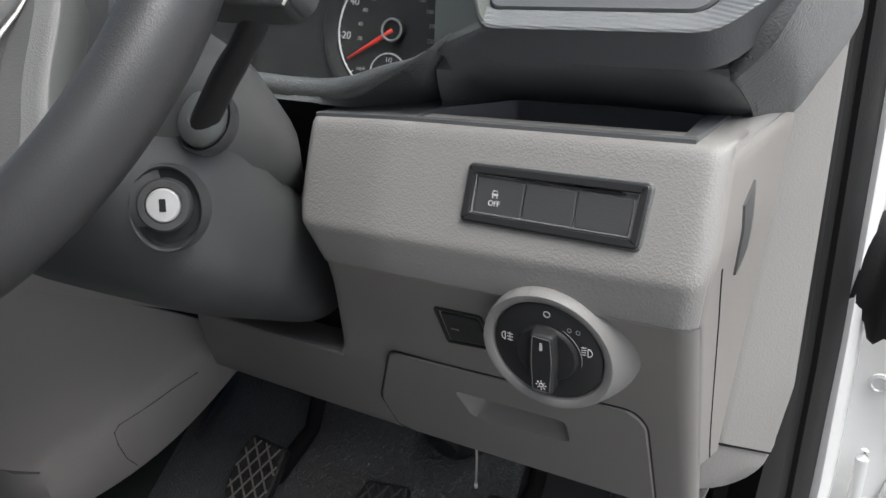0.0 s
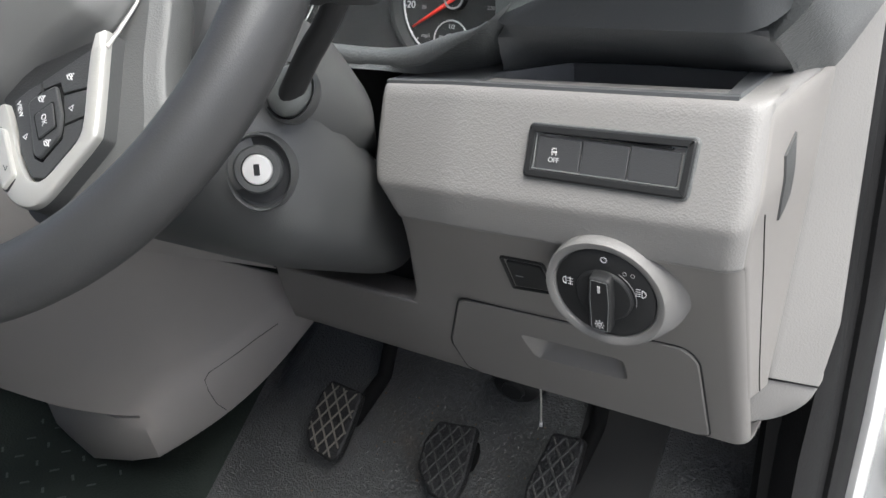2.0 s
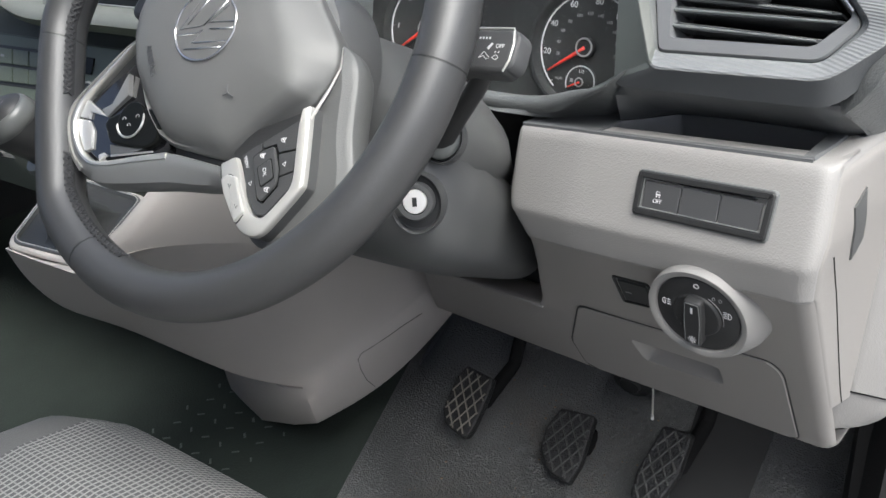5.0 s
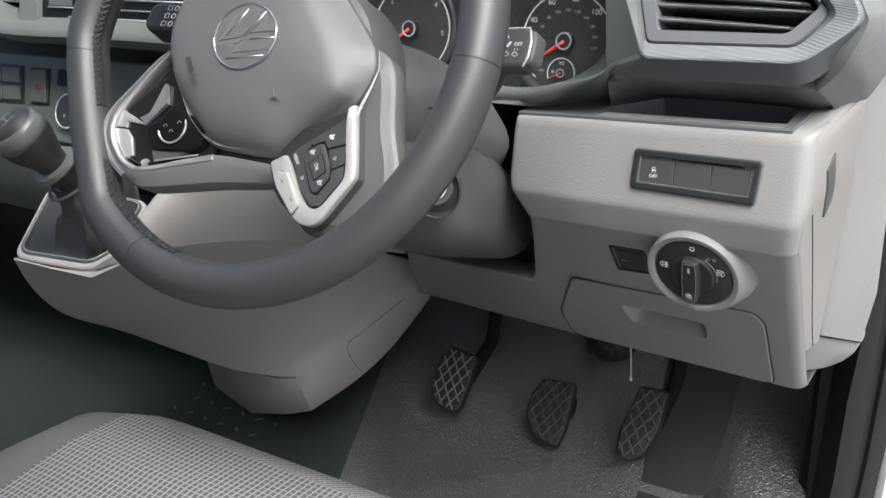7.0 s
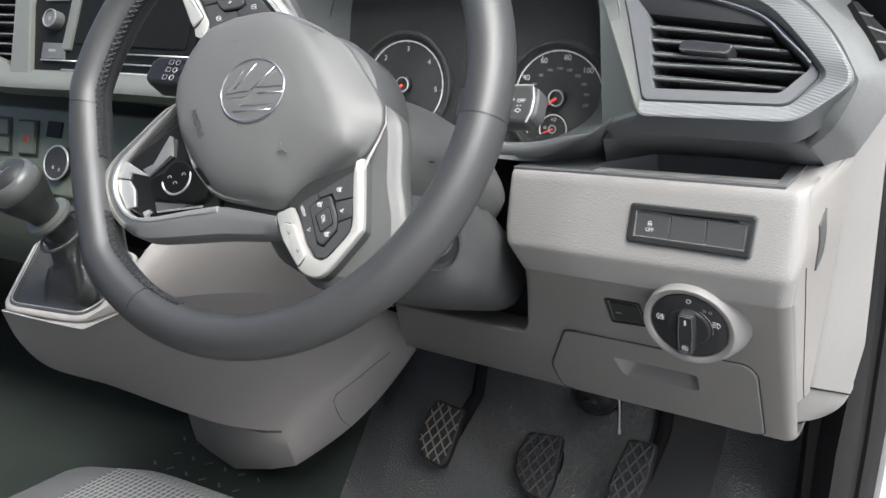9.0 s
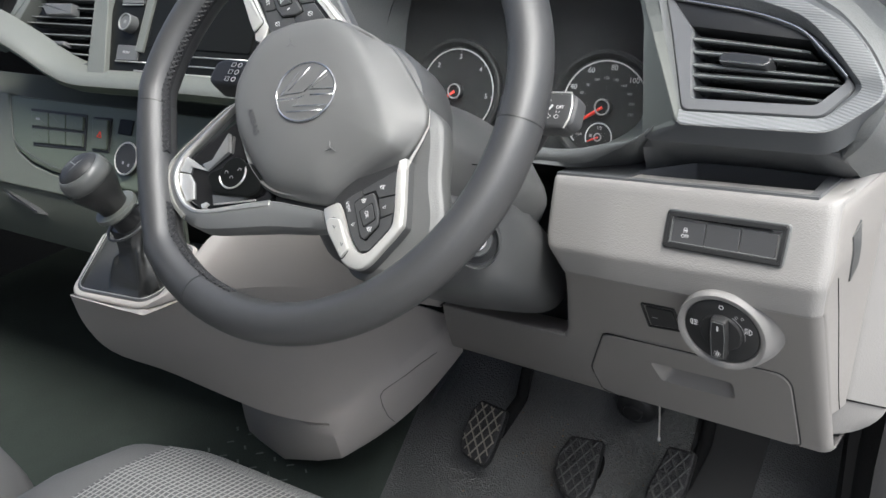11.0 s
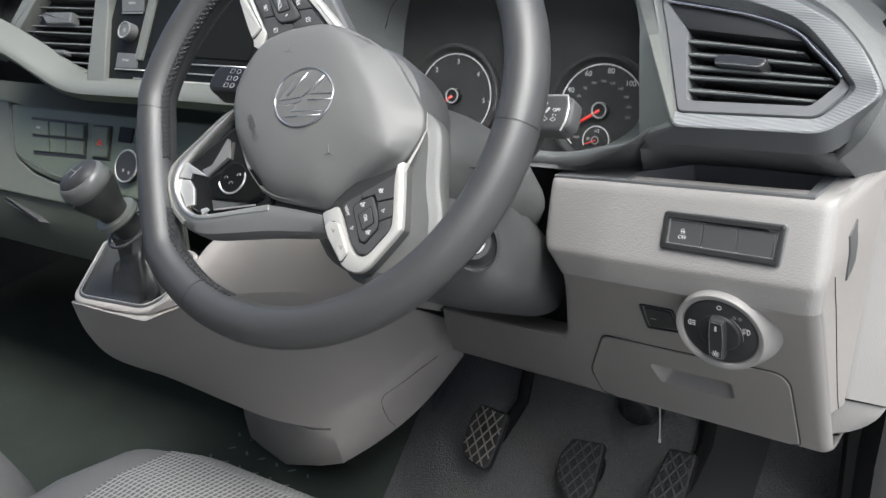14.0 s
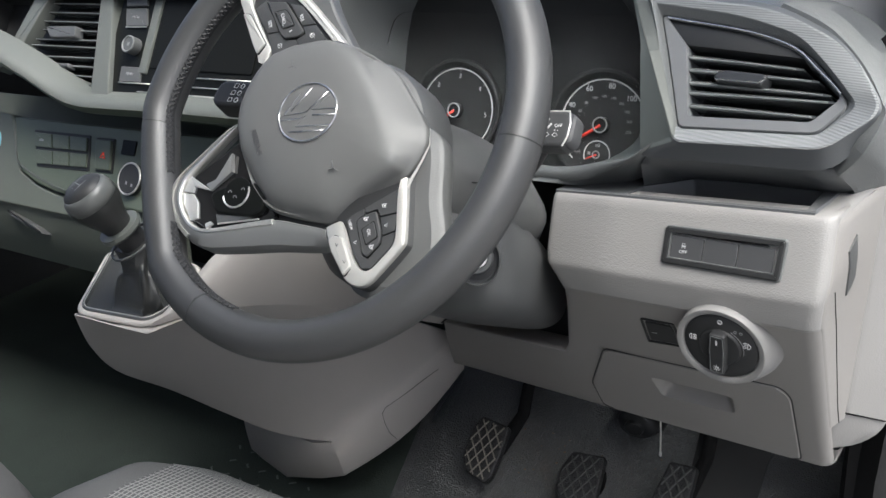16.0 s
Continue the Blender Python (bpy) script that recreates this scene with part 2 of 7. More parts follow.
def soft_line(pts, n):
    """n points (a, b) on a smooth flat curve."""
    return [tuple(p)[:2] for p in smooth_line([(*p, 0) for p in pts], n)]


def writing(text, to, a, b, w, size, material, parent, name="writing", turn=0.0, align="CENTER"):
    """Flat lettering on the frame to(a, b, w)."""
    cu = bpy.data.curves.new(name, "FONT")
    cu.body, cu.size, cu.align_x, cu.align_y, cu.extrude = text, size, align, "CENTER", 0.0002
    cu.materials.append(material)
    ob = new(name, cu)
    o, x, y = to(a, b, w), to(a + 1, b, w), to(a, b + 1, w)
    ex, ey = (x - o).normalized(), (y - o).normalized()
    ez = ex.cross(ey)
    m = Matrix((ex, ey, ez)).transposed().to_4x4()
    m.translation = o - BASE[parent]
    ob.parent = parent
    ob.matrix_basis = m @ Matrix.Rotation(radians(turn), 4, "Z")
    BASE[ob] = BASE[parent]
    return ob


def plane_frame(origin, across, up):
    """A frame to(a, b, w): a along across, b along up, w out of the plane."""
    o, u = Vector(origin), Vector(across).normalized()
    v = Vector(up)
    v = (v - u * v.dot(u)).normalized()
    n = u.cross(v)
    return lambda a, b, w=0.0: o + u * a + v * b + n * w


# the fascia's own frame: x along its top edge, y ahead, z up
DO = Vector((0.0964, 0.4861, 0.5202))
DX = Vector((0.98341, -0.15521, 0.09386))
DY = Vector((0.15590, 0.98777, 0.0))
DZ = Vector((-0.09271, 0.01463, 0.99559))


def D(x, y, z):
    return DO + DX * x + DY * y + DZ * z

# ---- cab shell ----
tagged(part("floor", box(-1.4, -0.8, -0.06, 0.36, 1.05, 0.0), FLOOR), "dark ribbed van cab floor covering", "floor", kind="structure")
tagged(part("ground", box(-300, -300, -0.62, 300, 300, -0.6), GROUND), "grey worn concrete outside the open door", "ground", kind="structure")
tagged(part("ceiling", box(-1.4, -0.8, 1.32, 0.42, 0.08, 1.36), LINER), "pale cab roof lining", "ceiling", kind="structure")
tagged(part("wall_rear", box(-1.4, -0.85, -0.05, 0.42, -0.8, 1.36), BULKHEAD), "plain cab bulkhead", "wall", kind="structure")
tagged(part("wall_left", box(-1.45, -0.8, -0.05, -1.4, 1.05, 0.55), SHROUD), "dark passenger door inner panel", "wall", kind="structure")
tagged(part("wall_front", box(-1.4, 1.05, -0.06, 0.37, 1.1, 0.62), BLACK), "dark bulkhead behind the pedals", "wall", kind="structure")

tagged(part("trim_pillar", sheet([[Vector((x + 0.03 * s, 0.70 - 0.42 * s, z)) for x in (0.24, 0.30, 0.36, 0.405)] for z, s in ((0.58, 0.0), (0.75, 0.0), (1.0, 0.35), (1.32, 1.0))], 0.02, (0, 1, 0)), LINER), "pale windscreen pillar trim", "pillar trim", kind="structure")
# ---- dashboard ----
dash = thing("dashboard", D(0.1, 0.1, -0.29), "two-tone van dashboard, dark pad over warm grey panels", "dashboard")


def right_edge(z):
    return 0.256 if z > -0.045 else 0.256 - 0.206 * (-0.045 - z)


def lower_y(z):
    return -0.012 - 0.63 * (z + 0.103)


FACE = [(0.012, 0.0040), (0.004, 0.0043), (-0.0035, 0.0040), (-0.0070, 0.0031), (-0.0095, 0.0010), (-0.0118, -0.0040), (-0.0165, -0.0155), (-0.0215, -0.0283), (-0.0268, -0.0422), (-0.0302, -0.0512), (-0.0313, -0.0545), (-0.0316, -0.0570), (-0.0311, -0.0598), (-0.0297, -0.0690), (-0.0281, -0.0790), (-0.0275, -0.0808), (-0.0262, -0.0818), (-0.0200, -0.0822)]
LEFT = [0.0005, 0.0, -0.0005, -0.001, -0.0012, -0.0015, -0.0018, -0.0020, -0.0022, -0.0010, 0.0, 0.0010, 0.0025, 0.0075, 0.0125, 0.0130, 0.0132, 0.0135]


def fold(x):
    """How far the left end of the fascia has turned away, 0 to 1."""
    t = max(0.0, min(1.0, (0.070 - x) / 0.070))
    return t - 0.10 * (1 - math.exp(-t / 0.10))


def F(x, y, z):
    hold = fold(x) * max(0.0, min(1.0, (z + 0.190) / 0.100))
    return D(x, y + 0.0115 * hold, z - 0.0050 * hold)


CAP_FRONT = [(-0.0472, -0.0091), (-0.0625, -0.0002), (-0.0927, 0.0177), (-0.1580, 0.0520), (-0.2250, 0.0865)]


def fascia_row(y, z, x0, back, r=0.010, cols=26):
    x1 = right_edge(z)
    row = [F(x0 + 0.004, y + back, z), F(x0, y + 0.005, z), F(x0 + 0.0012, y + 0.0012, z)]
    row += [F(x0 + 0.004 + (x1 - r - x0 - 0.004) * (k / cols) ** 1.25, y, z) for k in range(cols + 1)]
    for k in range(1, 6):
        t = k / 5 * math.pi / 2
        row.append(D(x1 - r + r * math.sin(t), y + r * (1 - math.cos(t)), z))
    row.append(D(x1 - 0.003, y + r + 0.004, z))
    return row


part("upper_fascia", sheet([fascia_row(y, z, x, 0.05) for (y, z), x in zip(FACE, LEFT)], 0.002, -DZ * 0.2 + DY), GREY, dash, "grained warm grey upper fascia", sharp=50)
# knee panel: one side runs down beside the column, the lower half carries on under it as a strip


def strip_at(t, f):
    bend = (t - 0.16 * (1 - math.exp(-t / 0.16))) / (1 - 0.16 * (1 - math.exp(-1 / 0.16)))
    a = D(-0.0375 - 0.2375 * t, 0.0428 + 0.0592 * bend, -0.19 - 0.0375 * bend)
    b = D(-0.0375 - 0.2725 * t, 0.1060 + 0.0360 * bend, -0.289 - 0.0235 * bend)
    return a.lerp(b, f) - DY * 0.002 * math.sin(math.pi * f) * bend


def hollow(q):
    """Room for the cover behind the panel."""
    return q + DY * 0.022 if 0.012 < (q - DO).dot(DX) < 0.172 and -0.272 < (q - DO).dot(DZ) < -0.178 else q


rows = []
for z in (-0.080, -0.083, -0.10, -0.12, -0.14, -0.16, -0.174, -0.183, -0.19):
    t = (-0.080 - z) / 0.110
    rows.append(fascia_row(lower_y(z), z, 0.0135 + (-0.0375 - 0.0135) * t - 0.006 * max(0.0, t - 0.90) / 0.10, 0.03))
part("lower_fascia", sheet([[hollow(q) for q in r] for r in rows], 0.002, DY), GREY_SMOOTH, dash, "smooth warm grey knee panel", sharp=50)
rows = []
for k in range(9):
    f = k / 8
    z = -0.19 - 0.099 * f
    left = [strip_at(1 - j / 12, f) for j in range(12)]
    row = fascia_row(lower_y(z), z, -0.0375, 0.03)
    rows.append(left + [F(-0.0375, lower_y(z), z)] + row[3:])
low_back = [strip_at(1 - j / 12, 1.0) + DY * 0.006 - DZ * 0.0015 for j in range(12)] + [q + DY * 0.004 for q in fascia_row(0.1075, -0.2915, -0.0375, 0.03)[2:]]
rows.append(low_back)
rows.append([p + DY * 0.02 + DZ * 0.004 for p in low_back])
part("knee_strip", sheet([[hollow(q) for q in r] for r in rows], 0.002, DY), GREY_SMOOTH, dash, "warm grey lower panel running on under the steering column", sharp=50)
part("strip_edge", sheet([[strip_at(1 - j / 12, 0.0) + DY * 0.05 - DZ * 0.012, strip_at(1 - j / 12, 0.0) + DY * 0.005 + DZ * 0.0008, strip_at(1 - j / 12, 0.0) + DY * 0.0015 + DZ * 0.0006, strip_at(1 - j / 12, 0.0)] for j in range(13)], 0.002, -DZ), GREY_SMOOTH, dash, "rounded upper edge of the strip")
part("column_recess", sheet([[D(x, 0.11, z) for x in (-0.3, -0.1, 0.02)] for z in (0.0, -0.1, -0.2, -0.235)], 0.004, DY), BLACK, dash, "dark recess round the column")

# cover flap of the fuse box, a hair proud, with dark gaps
fp = plane_frame(D(0, lower_y(-0.19), -0.19), DX, DY * -0.63 + DZ)
COVER = rounded([(-0.0415, -0.1140), (-0.0335, -0.0600), (0.0175, 0.0245), (0.1955, 0.0275), (0.2005, 0.0120), (0.1795, -0.1155)], 0.009)
part("cover_gap", loft([[fp(x, y, w) for x, y in offset(COVER, d)] for d, w in [(-0.0013, -0.002), (-0.0013, 0.0005), (0.0, 0.0005), (0.0, -0.002)]], cap=False), BLACK, dash)
GRIP = rounded([(0.0570, -0.0105), (0.0575, -0.0460), (0.1335, -0.0445), (0.1400, -0.0120)], 0.006)


def ring_plate(outer, inner, to, low, high, deep, bevel=0.001):
    """A plate with a sunken hollow; the hollow's outline is met by rays from its middle."""
    cx, cy = sum(p[0] for p in inner) / len(inner), sum(p[1] for p in inner) / len(inner)
    m = 72
    outer_r, inner_r = [], []
    for poly, res in ((outer, outer_r), (inner, inner_r)):
        for k in range(m):
            t = 2 * math.pi * k / m
            dx, dy = math.cos(t), math.sin(t)
            best = 0.0
            for (x0, y0), (x1, y1) in zip(poly, poly[1:] + poly[:1]):
                ex, ey = x1 - x0, y1 - y0
                det = dx * -ey + ex * dy
                if abs(det) < 1e-12:
                    continue
                r = ((x0 - cx) * -ey + ex * (y0 - cy)) / det
                q = (dx * (y0 - cy) - dy * (x0 - cx)) / det
                if r > 0 and -1e-6 <= q <= 1 + 1e-6:
                    best = max(best, r)
            res.append((cx + dx * best, cy + dy * best))

    def shrunk(poly, f, sy=0.0):
        return [(cx + (a - cx) * f, cy + (b - cy) * f + sy) for a, b in poly]

    rings = [[to(*p, low) for p in outer_r], [to(*p, high - bevel) for p in outer_r], [to(*p, high) for p in shrunk(outer_r, 0.99)],
             [to(*p, high) for p in shrunk(inner_r, 1.03)], [to(*p, high - 0.001) for p in inner_r], [to(*p, deep * 0.45) for p in shrunk(inner_r, 0.93, 0.001)], [to(*p, deep) for p in shrunk(inner_r, 0.80, 0.004)]]
    return loft(rings)


part("fuse_cover", ring_plate(COVER, GRIP, fp, -0.016, 0.0014, -0.011), GREY_SMOOTH, dash, "warm grey cover with a sunken finger grip", sharp=30)
# end cap on the side towards the door


def front_y(z):
    """How far forward the fascia stands at that height."""
    if z < -0.0815:
        return lower_y(z)
    for (y0, z0), (y1, z1) in zip(FACE, FACE[1:]):
        if z1 <= z <= z0 and z0 > z1:
            return y0 + (y1 - y0) * (z0 - z) / (z0 - z1)
    return FACE[3][0]


def cap_x(y, z):
    """The side of the fascia, from its rounded corner to the fold."""
    f = front_y(z) + 0.010
    t = max(0.0, min(1.0, (y - f) / (0.0945 - f)))
    return (right_edge(z) + 0.0006) * (1 - t) + (0.2587 + (0.2246 - 0.2587) * (-z / 0.2174)) * t


cap_rows, seam_rows = [], []
for z in [-0.0005, -0.002, -0.005, -0.010, -0.016, -0.022, -0.028, -0.035, -0.042, -0.048, -0.053, -0.057, -0.061, -0.066, -0.072, -0.078, -0.081] + [-0.084 - 0.0117 * k for k in range(13)]:
    f = front_y(z) + 0.010
    drop = 0.0024 * max(0.0, (z + 0.006) / 0.006) ** 2
    cap_rows.append([D(right_edge(z) - 0.0006 - drop, f - 0.002, z)] + [D(cap_x(f + (0.0965 - f) * t, z) - drop, f + (0.0965 - f) * t, z) for t in (0.0, 0.04, 0.2, 0.4, 0.6, 0.8, 0.94, 1.0)])
for k in range(20):
    z = -0.056 - 0.1686 * k / 19
    for (z0, y0), (z1, y1) in zip(CAP_FRONT, CAP_FRONT[1:]):
        if z1 <= z <= z0:
            y = y0 + (y1 - y0) * (z0 - z) / (z0 - z1)
    seam_rows.append([D(cap_x(y - 0.0006, z) - 0.0006, y - 0.0006, z), D(cap_x(y - 0.0006, z) + 0.0004, y - 0.0005, z), D(cap_x(y, z) + 0.0004, y + 0.0005, z), D(cap_x(y, z) - 0.0006, y + 0.0006, z)])
part("end_cap", sheet(cap_rows, 0.003, -DX), GREY_SMOOTH, dash, "smooth grey end cap beside the door", sharp=50)
part("end_cap_seam", sheet(seam_rows, 0.0005, -DX), SLOT, dash)
flare = []
for k in range(13):
    t = k / 12
    a = D(0.2585, 0.0945, 0.004).lerp(D(0.2234, 0.0940, -0.2174), t)
    b = D(0.2752, 0.131, 0.0325).lerp(D(0.2575, 0.131, -0.2100), t)
    if k == 12:
        b = D(0.2484, 0.1290, -0.2383)
    flare.append([a, a.lerp(b, 0.15) + DX * 0.0003, a.lerp(b, 0.5) + DX * 0.0008, a.lerp(b, 0.94), b, b + DY * 0.005 - DX * 0.0005, b + DY * 0.03 - DX * 0.01])
part("side_trim", sheet(flare, 0.003, -DX), GREY, dash, "grained grey side trim running to the door seal", sharp=60)
flap = []
for k in range(9):
    t = k / 8 * math.pi / 2
    dz, s = 0.047 * math.sin(t), math.cos(t)
    l, r = D(right_edge(-0.2190 - dz) - 0.0010, 0.0925 + dz * 0.3, -0.2190 - dz), D(0.2462, 0.1290, -0.2395 - dz * 0.6)
    e = l.lerp(r, s)
    flap.append([l - DX * 0.010 - DY * 0.01, l, l.lerp(e, 0.5), e - DX * 0.0008, e + DY * 0.003, e + DY * 0.02])
part("lower_flap", sheet(flap, 0.003, -DX), GREY, dash, "rounded grey lower end piece", sharp=50)
part("flap_seam", tube([D(0.2228, 0.0943, -0.2182), D(0.2480, 0.1288, -0.2389)], 0.0007, 6), SLOT, dash)
STICK = [(-0.0720, 0.0270), (-0.0610, 0.0420), (-0.0225, 0.0330), (-0.0310, 0.0170)]
stick_rows = []
for k in range(9):
    (z0, y0), (z1, y1) = [tuple(Vector(STICK[i]).lerp(Vector(STICK[j]), k / 8)) for i, j in ((0, 3), (1, 2))]
    stick_rows.append([D(cap_x(y0 + (y1 - y0) * u, z0 + (z1 - z0) * u) + h, y0 + (y1 - y0) * u, z0 + (z1 - z0) * u) for u, h in ((0, 0.0), (0.03, 0.0012), (0.35, 0.0014), (0.65, 0.0014), (0.97, 0.0012), (1, 0.0))])
part("end_label", sheet(stick_rows, 0.002, -DX), SHROUD, dash, "dark slot in the end cap")

# tray on top
TRAY_DARK = moulded("tray_plastic", (0.085, 0.088, 0.092), 0.40, 900, 0.15)
TRAY_RIM = moulded("tray_rim_plastic", (0.120, 0.124, 0.127), 0.42, 900, 0.15)
deck = [[D(x, y, z + d) for x, d in ((0.2395, 0.0), (0.246, 0.0), (0.2510, -0.0002), (0.2538, -0.0016), (0.2552, -0.0040), (0.2556, -0.0070))] for y, z in ((-0.0040, 0.0030), (0.0, 0.0038), (0.012, 0.0045), (0.024, 0.0048), (0.04, 0.0048), (0.062, 0.0048), (0.085, 0.0040))]
part("tray_deck", sheet(deck, 0.004, -DZ), GREY, dash, "grey deck beside the open tray")
RECESS = [(0.0790, -0.0025), (0.2330, -0.0015), (0.2290, 0.0440), (0.1700, 0.0510), (0.1144, 0.0517), (0.0825, 0.0228)]
# dark deck to the left of the hollow
part("tray_step", sheet([[F(x, y, 0.0050) for y in (-0.0030, 0.012, 0.030, 0.062)] for x in (-0.001, 0.02, 0.04, 0.06, 0.0790)], 0.002, -DZ), TRAY_DARK, dash, "dark flat deck left of the tray")
part("tray_back_deck", sheet([[D(a, b, 0.0048), D(a * 0.96, b + 0.022, 0.0048)] for a, b in ((0.0790, -0.0025), (0.0825, 0.0228), (0.1144, 0.0517), (0.17, 0.051), (0.2290, 0.0440))], 0.002, -DZ), TRAY_DARK, dash)
rec = rounded(RECESS, 0.003, 3)
rim = [[D(a, b, w) for a, b in offset(rec, d)] for d, w in ((-0.0016, 0.0030), (-0.0016, 0.0052), (-0.0006, 0.0058), (0.0004, 0.0050), (0.0016, -0.002), (0.0040, -0.026), (0.0060, -0.029))]
bm = loft(rim, cap=False)
bm.faces.new([bm.verts.new(D(a, b, -0.0288)) for a, b in offset(rec, 0.005)])
part("tray", bm, TRAY_DARK, dash, "open dark storage tray", sharp=30)
part("tray_rim", sheet([[D(x0, y, 0.0030), D(x0 + 0.0005, y, 0.0060), D(x1 - 0.001, y, 0.0062), D(x1, y, 0.0040)] for x0, x1, y in ((0.2320, 0.2405, -0.0030), (0.2322, 0.2405, -0.0010), (0.2300, 0.2412, 0.022), (0.2280, 0.2405, 0.046))], 0.002, -DZ), TRAY_RIM, dash, "grey right rim of the tray")
part("tray_lip", sheet([[F(x, -0.0052, 0.0036), F(x, -0.0050, 0.0056), F(x, -0.0028, 0.0060), F(x, -0.0020, 0.0046)] for x in [0.0 + 0.01092 * k for k in range(23)]], 0.001, DY), TRAY_RIM, dash, "thin grey front lip of the tray")

# dark pad with the vent surround
pv = plane_frame(D(0, 0.0124, 0.0633), DX, DY * 0.8 + DZ)
RING_V = [(0.1315, 0.0085), (0.2300, 0.0056), (0.2469, 0.0250), (0.2246, 0.0474), (0.2050, 0.0635), (0.159, 0.0812), (0.0888, 0.0967), (0.1128, 0.0717)]
VENT = rounded(RING_V, 0.006, 3)
RING_A = [(0.1257, -0.0022), (0.2370, -0.0044), (0.2550, 0.0190), (0.2300, 0.0475), (0.2075, 0.0665), (0.159, 0.0842), (0.081, 0.1005), (0.0955, 0.069)]
RING_R = [(0.1245, -0.0035), (0.2380, -0.0058), (0.2622, 0.0165), (0.2358, 0.0460), (0.2095, 0.0715), (0.160, 0.0905), (0.075, 0.1080), (0.0910, 0.069)]
RING_B = [(0.1290, -0.0180), (0.2480, -0.0195), (0.2815, 0.0110), (0.2606, 0.0420), (0.2390, 0.0650), (0.185, 0.0950), (0.054, 0.1180), (0.0800, 0.069)]
RING_C = [(0.0930, -0.0262), (0.2500, -0.0300), (0.2800, 0.0080), (0.2624, 0.0440), (0.2407, 0.0680), (0.187, 0.1000), (0.048, 0.1240), (0.0740, 0.069)]
CORNER = (0.7, 1.0, 1.0, 3.0, 3.0, 3.0, 0.8, 0.8)


def pad_ring(ring, rad, lows, highs, grow=0.0):
    """A rounded ring on the pad; its lower side at lows, its upper side at highs out of the plane."""
    out = []
    for p, q in rounded(offset(ring, grow) if grow else ring, [rad * c for c in CORNER], 5):
        t = max(0.0, min(1.0, (q - 0.002) / 0.03))
        out.append(pv(p, q, lows + (highs - lows) * t))
    return out


PAD_DARK = moulded("smooth_dark_plastic", (0.078, 0.083, 0.087), 0.33, 900, 0.12, spec=0.85)
RIBBED = moulded("ribbed_dark_plastic", (0.200, 0.207, 0.209), 0.34, 900, 0.22, ribs=190)
VENT_GREY = moulded("vent_frame_plastic", (0.140, 0.144, 0.147), 0.42, 1300, 0.10)
part("vent_frame", loft([pad_ring(RING_V, 0.005, -0.030, -0.030), pad_ring(RING_V, 0.005, -0.001, -0.002), pad_ring(RING_V, 0.005, 0.0015, 0.0005, -0.0010), pad_ring(RING_A, 0.007, 0.0015, 0.0008, 0.0010), pad_ring(RING_A, 0.007, 0.0, 0.0), pad_ring(RING_A, 0.007, -0.006, -0.006)], cap=False), VENT_GREY, dash, "grey frame round the side vent", sharp=30)
part("vent_seam", loft([pad_ring(RING_A, 0.007, -0.005, -0.005, 0.0004), pad_ring(RING_A, 0.007, -0.0006, -0.0006, -0.0006), pad_ring(RING_R, 0.008, -0.0004, -0.0004, -0.0004)], cap=False), BLACK, dash)
part("vent_bevel", loft([pad_ring(RING_A, 0.007, -0.003, -0.003, -0.0006), pad_ring(RING_A, 0.007, 0.0004, 0.0012, -0.0009), pad_ring(RING_R, 0.008, 0.0018, 0.0085)], cap=False), DARK, dash, "dark inner bevel round the vent", sharp=30)
band = [pad_ring(RING_R, 0.008, 0.0018, 0.0085), pad_ring(RING_R, 0.008, 0.0026, 0.0094, -0.0006), pad_ring(RING_B, 0.012, 0.0095, 0.0110, 0.0012), pad_ring(RING_B, 0.012, 0.0090, 0.0106, -0.0004)]
part("vent_surround", loft([r[2:40] for r in band], closed=False), RIBBED, dash, "dark finely ribbed band round the vent", sharp=24)
part("vent_post", loft([r[39:] + r[:3] for r in band], closed=False), RIDGE, dash, "smooth grey post between dials and vent", sharp=24)
skirt = [pad_ring(RING_B, 0.012, 0.0092, 0.0104, -0.0002), pad_ring(RING_B, 0.012, 0.0070, 0.0096, -0.0014), pad_ring(RING_C, 0.014, -0.0050, 0.0084, 0.0008), pad_ring(RING_C, 0.014, -0.0062, 0.0080), pad_ring(RING_C, 0.014, -0.0080, 0.0060, 0.0014)]
pad_mid = pv(0.19, 0.035, -0.02)
for share, back in ((0.10, 0.055), (0.20, 0.10)):
    skirt.append([q.lerp(pad_mid, share * max(0.0, min(1.0, ((q - DO).dot(DZ) - 0.06) / 0.03))) + DY * back + DZ * 0.006 for q in skirt[4]])
part("pad_front", loft([r[2:41] for r in skirt], closed=False), PAD_DARK, dash, "dark smooth front of the pad", sharp=34)
part("post_side", loft([r[40:] + r[:3] for r in skirt], closed=False), LIP, dash, "pale grey cheek beside the dials", sharp=34)
# underside of the pad above the tray
under = [[D(x, 0.002, z0 + 0.001), D(x, 0.010, z0 * 0.78), D(x, y * 0.62, z0 * 0.40), D(x, y - 0.004, 0.0085), D(x, y, 0.0056), D(x, y + 0.025, 0.0042)] for x, y, z0 in ((0.10, 0.036, 0.038), (0.1144, 0.0500, 0.037), (0.15, 0.0508, 0.037), (0.18, 0.0498, 0.037), (0.20, 0.047, 0.037), (0.2290, 0.0432, 0.037), (0.2390, 0.043, 0.035))]
under = [[r[0] + DY * 0.004 + DZ * 0.010] + r for r in under]
under.append([D(0.2500, 0.030, 0.044), D(0.2530, 0.014, 0.0345), D(0.2537, 0.012, 0.030), D(0.2535, 0.024, 0.0215), D(0.2532, 0.036, 0.0135), D(0.2530, 0.044, 0.0085), D(0.2530, 0.060, 0.0040)])
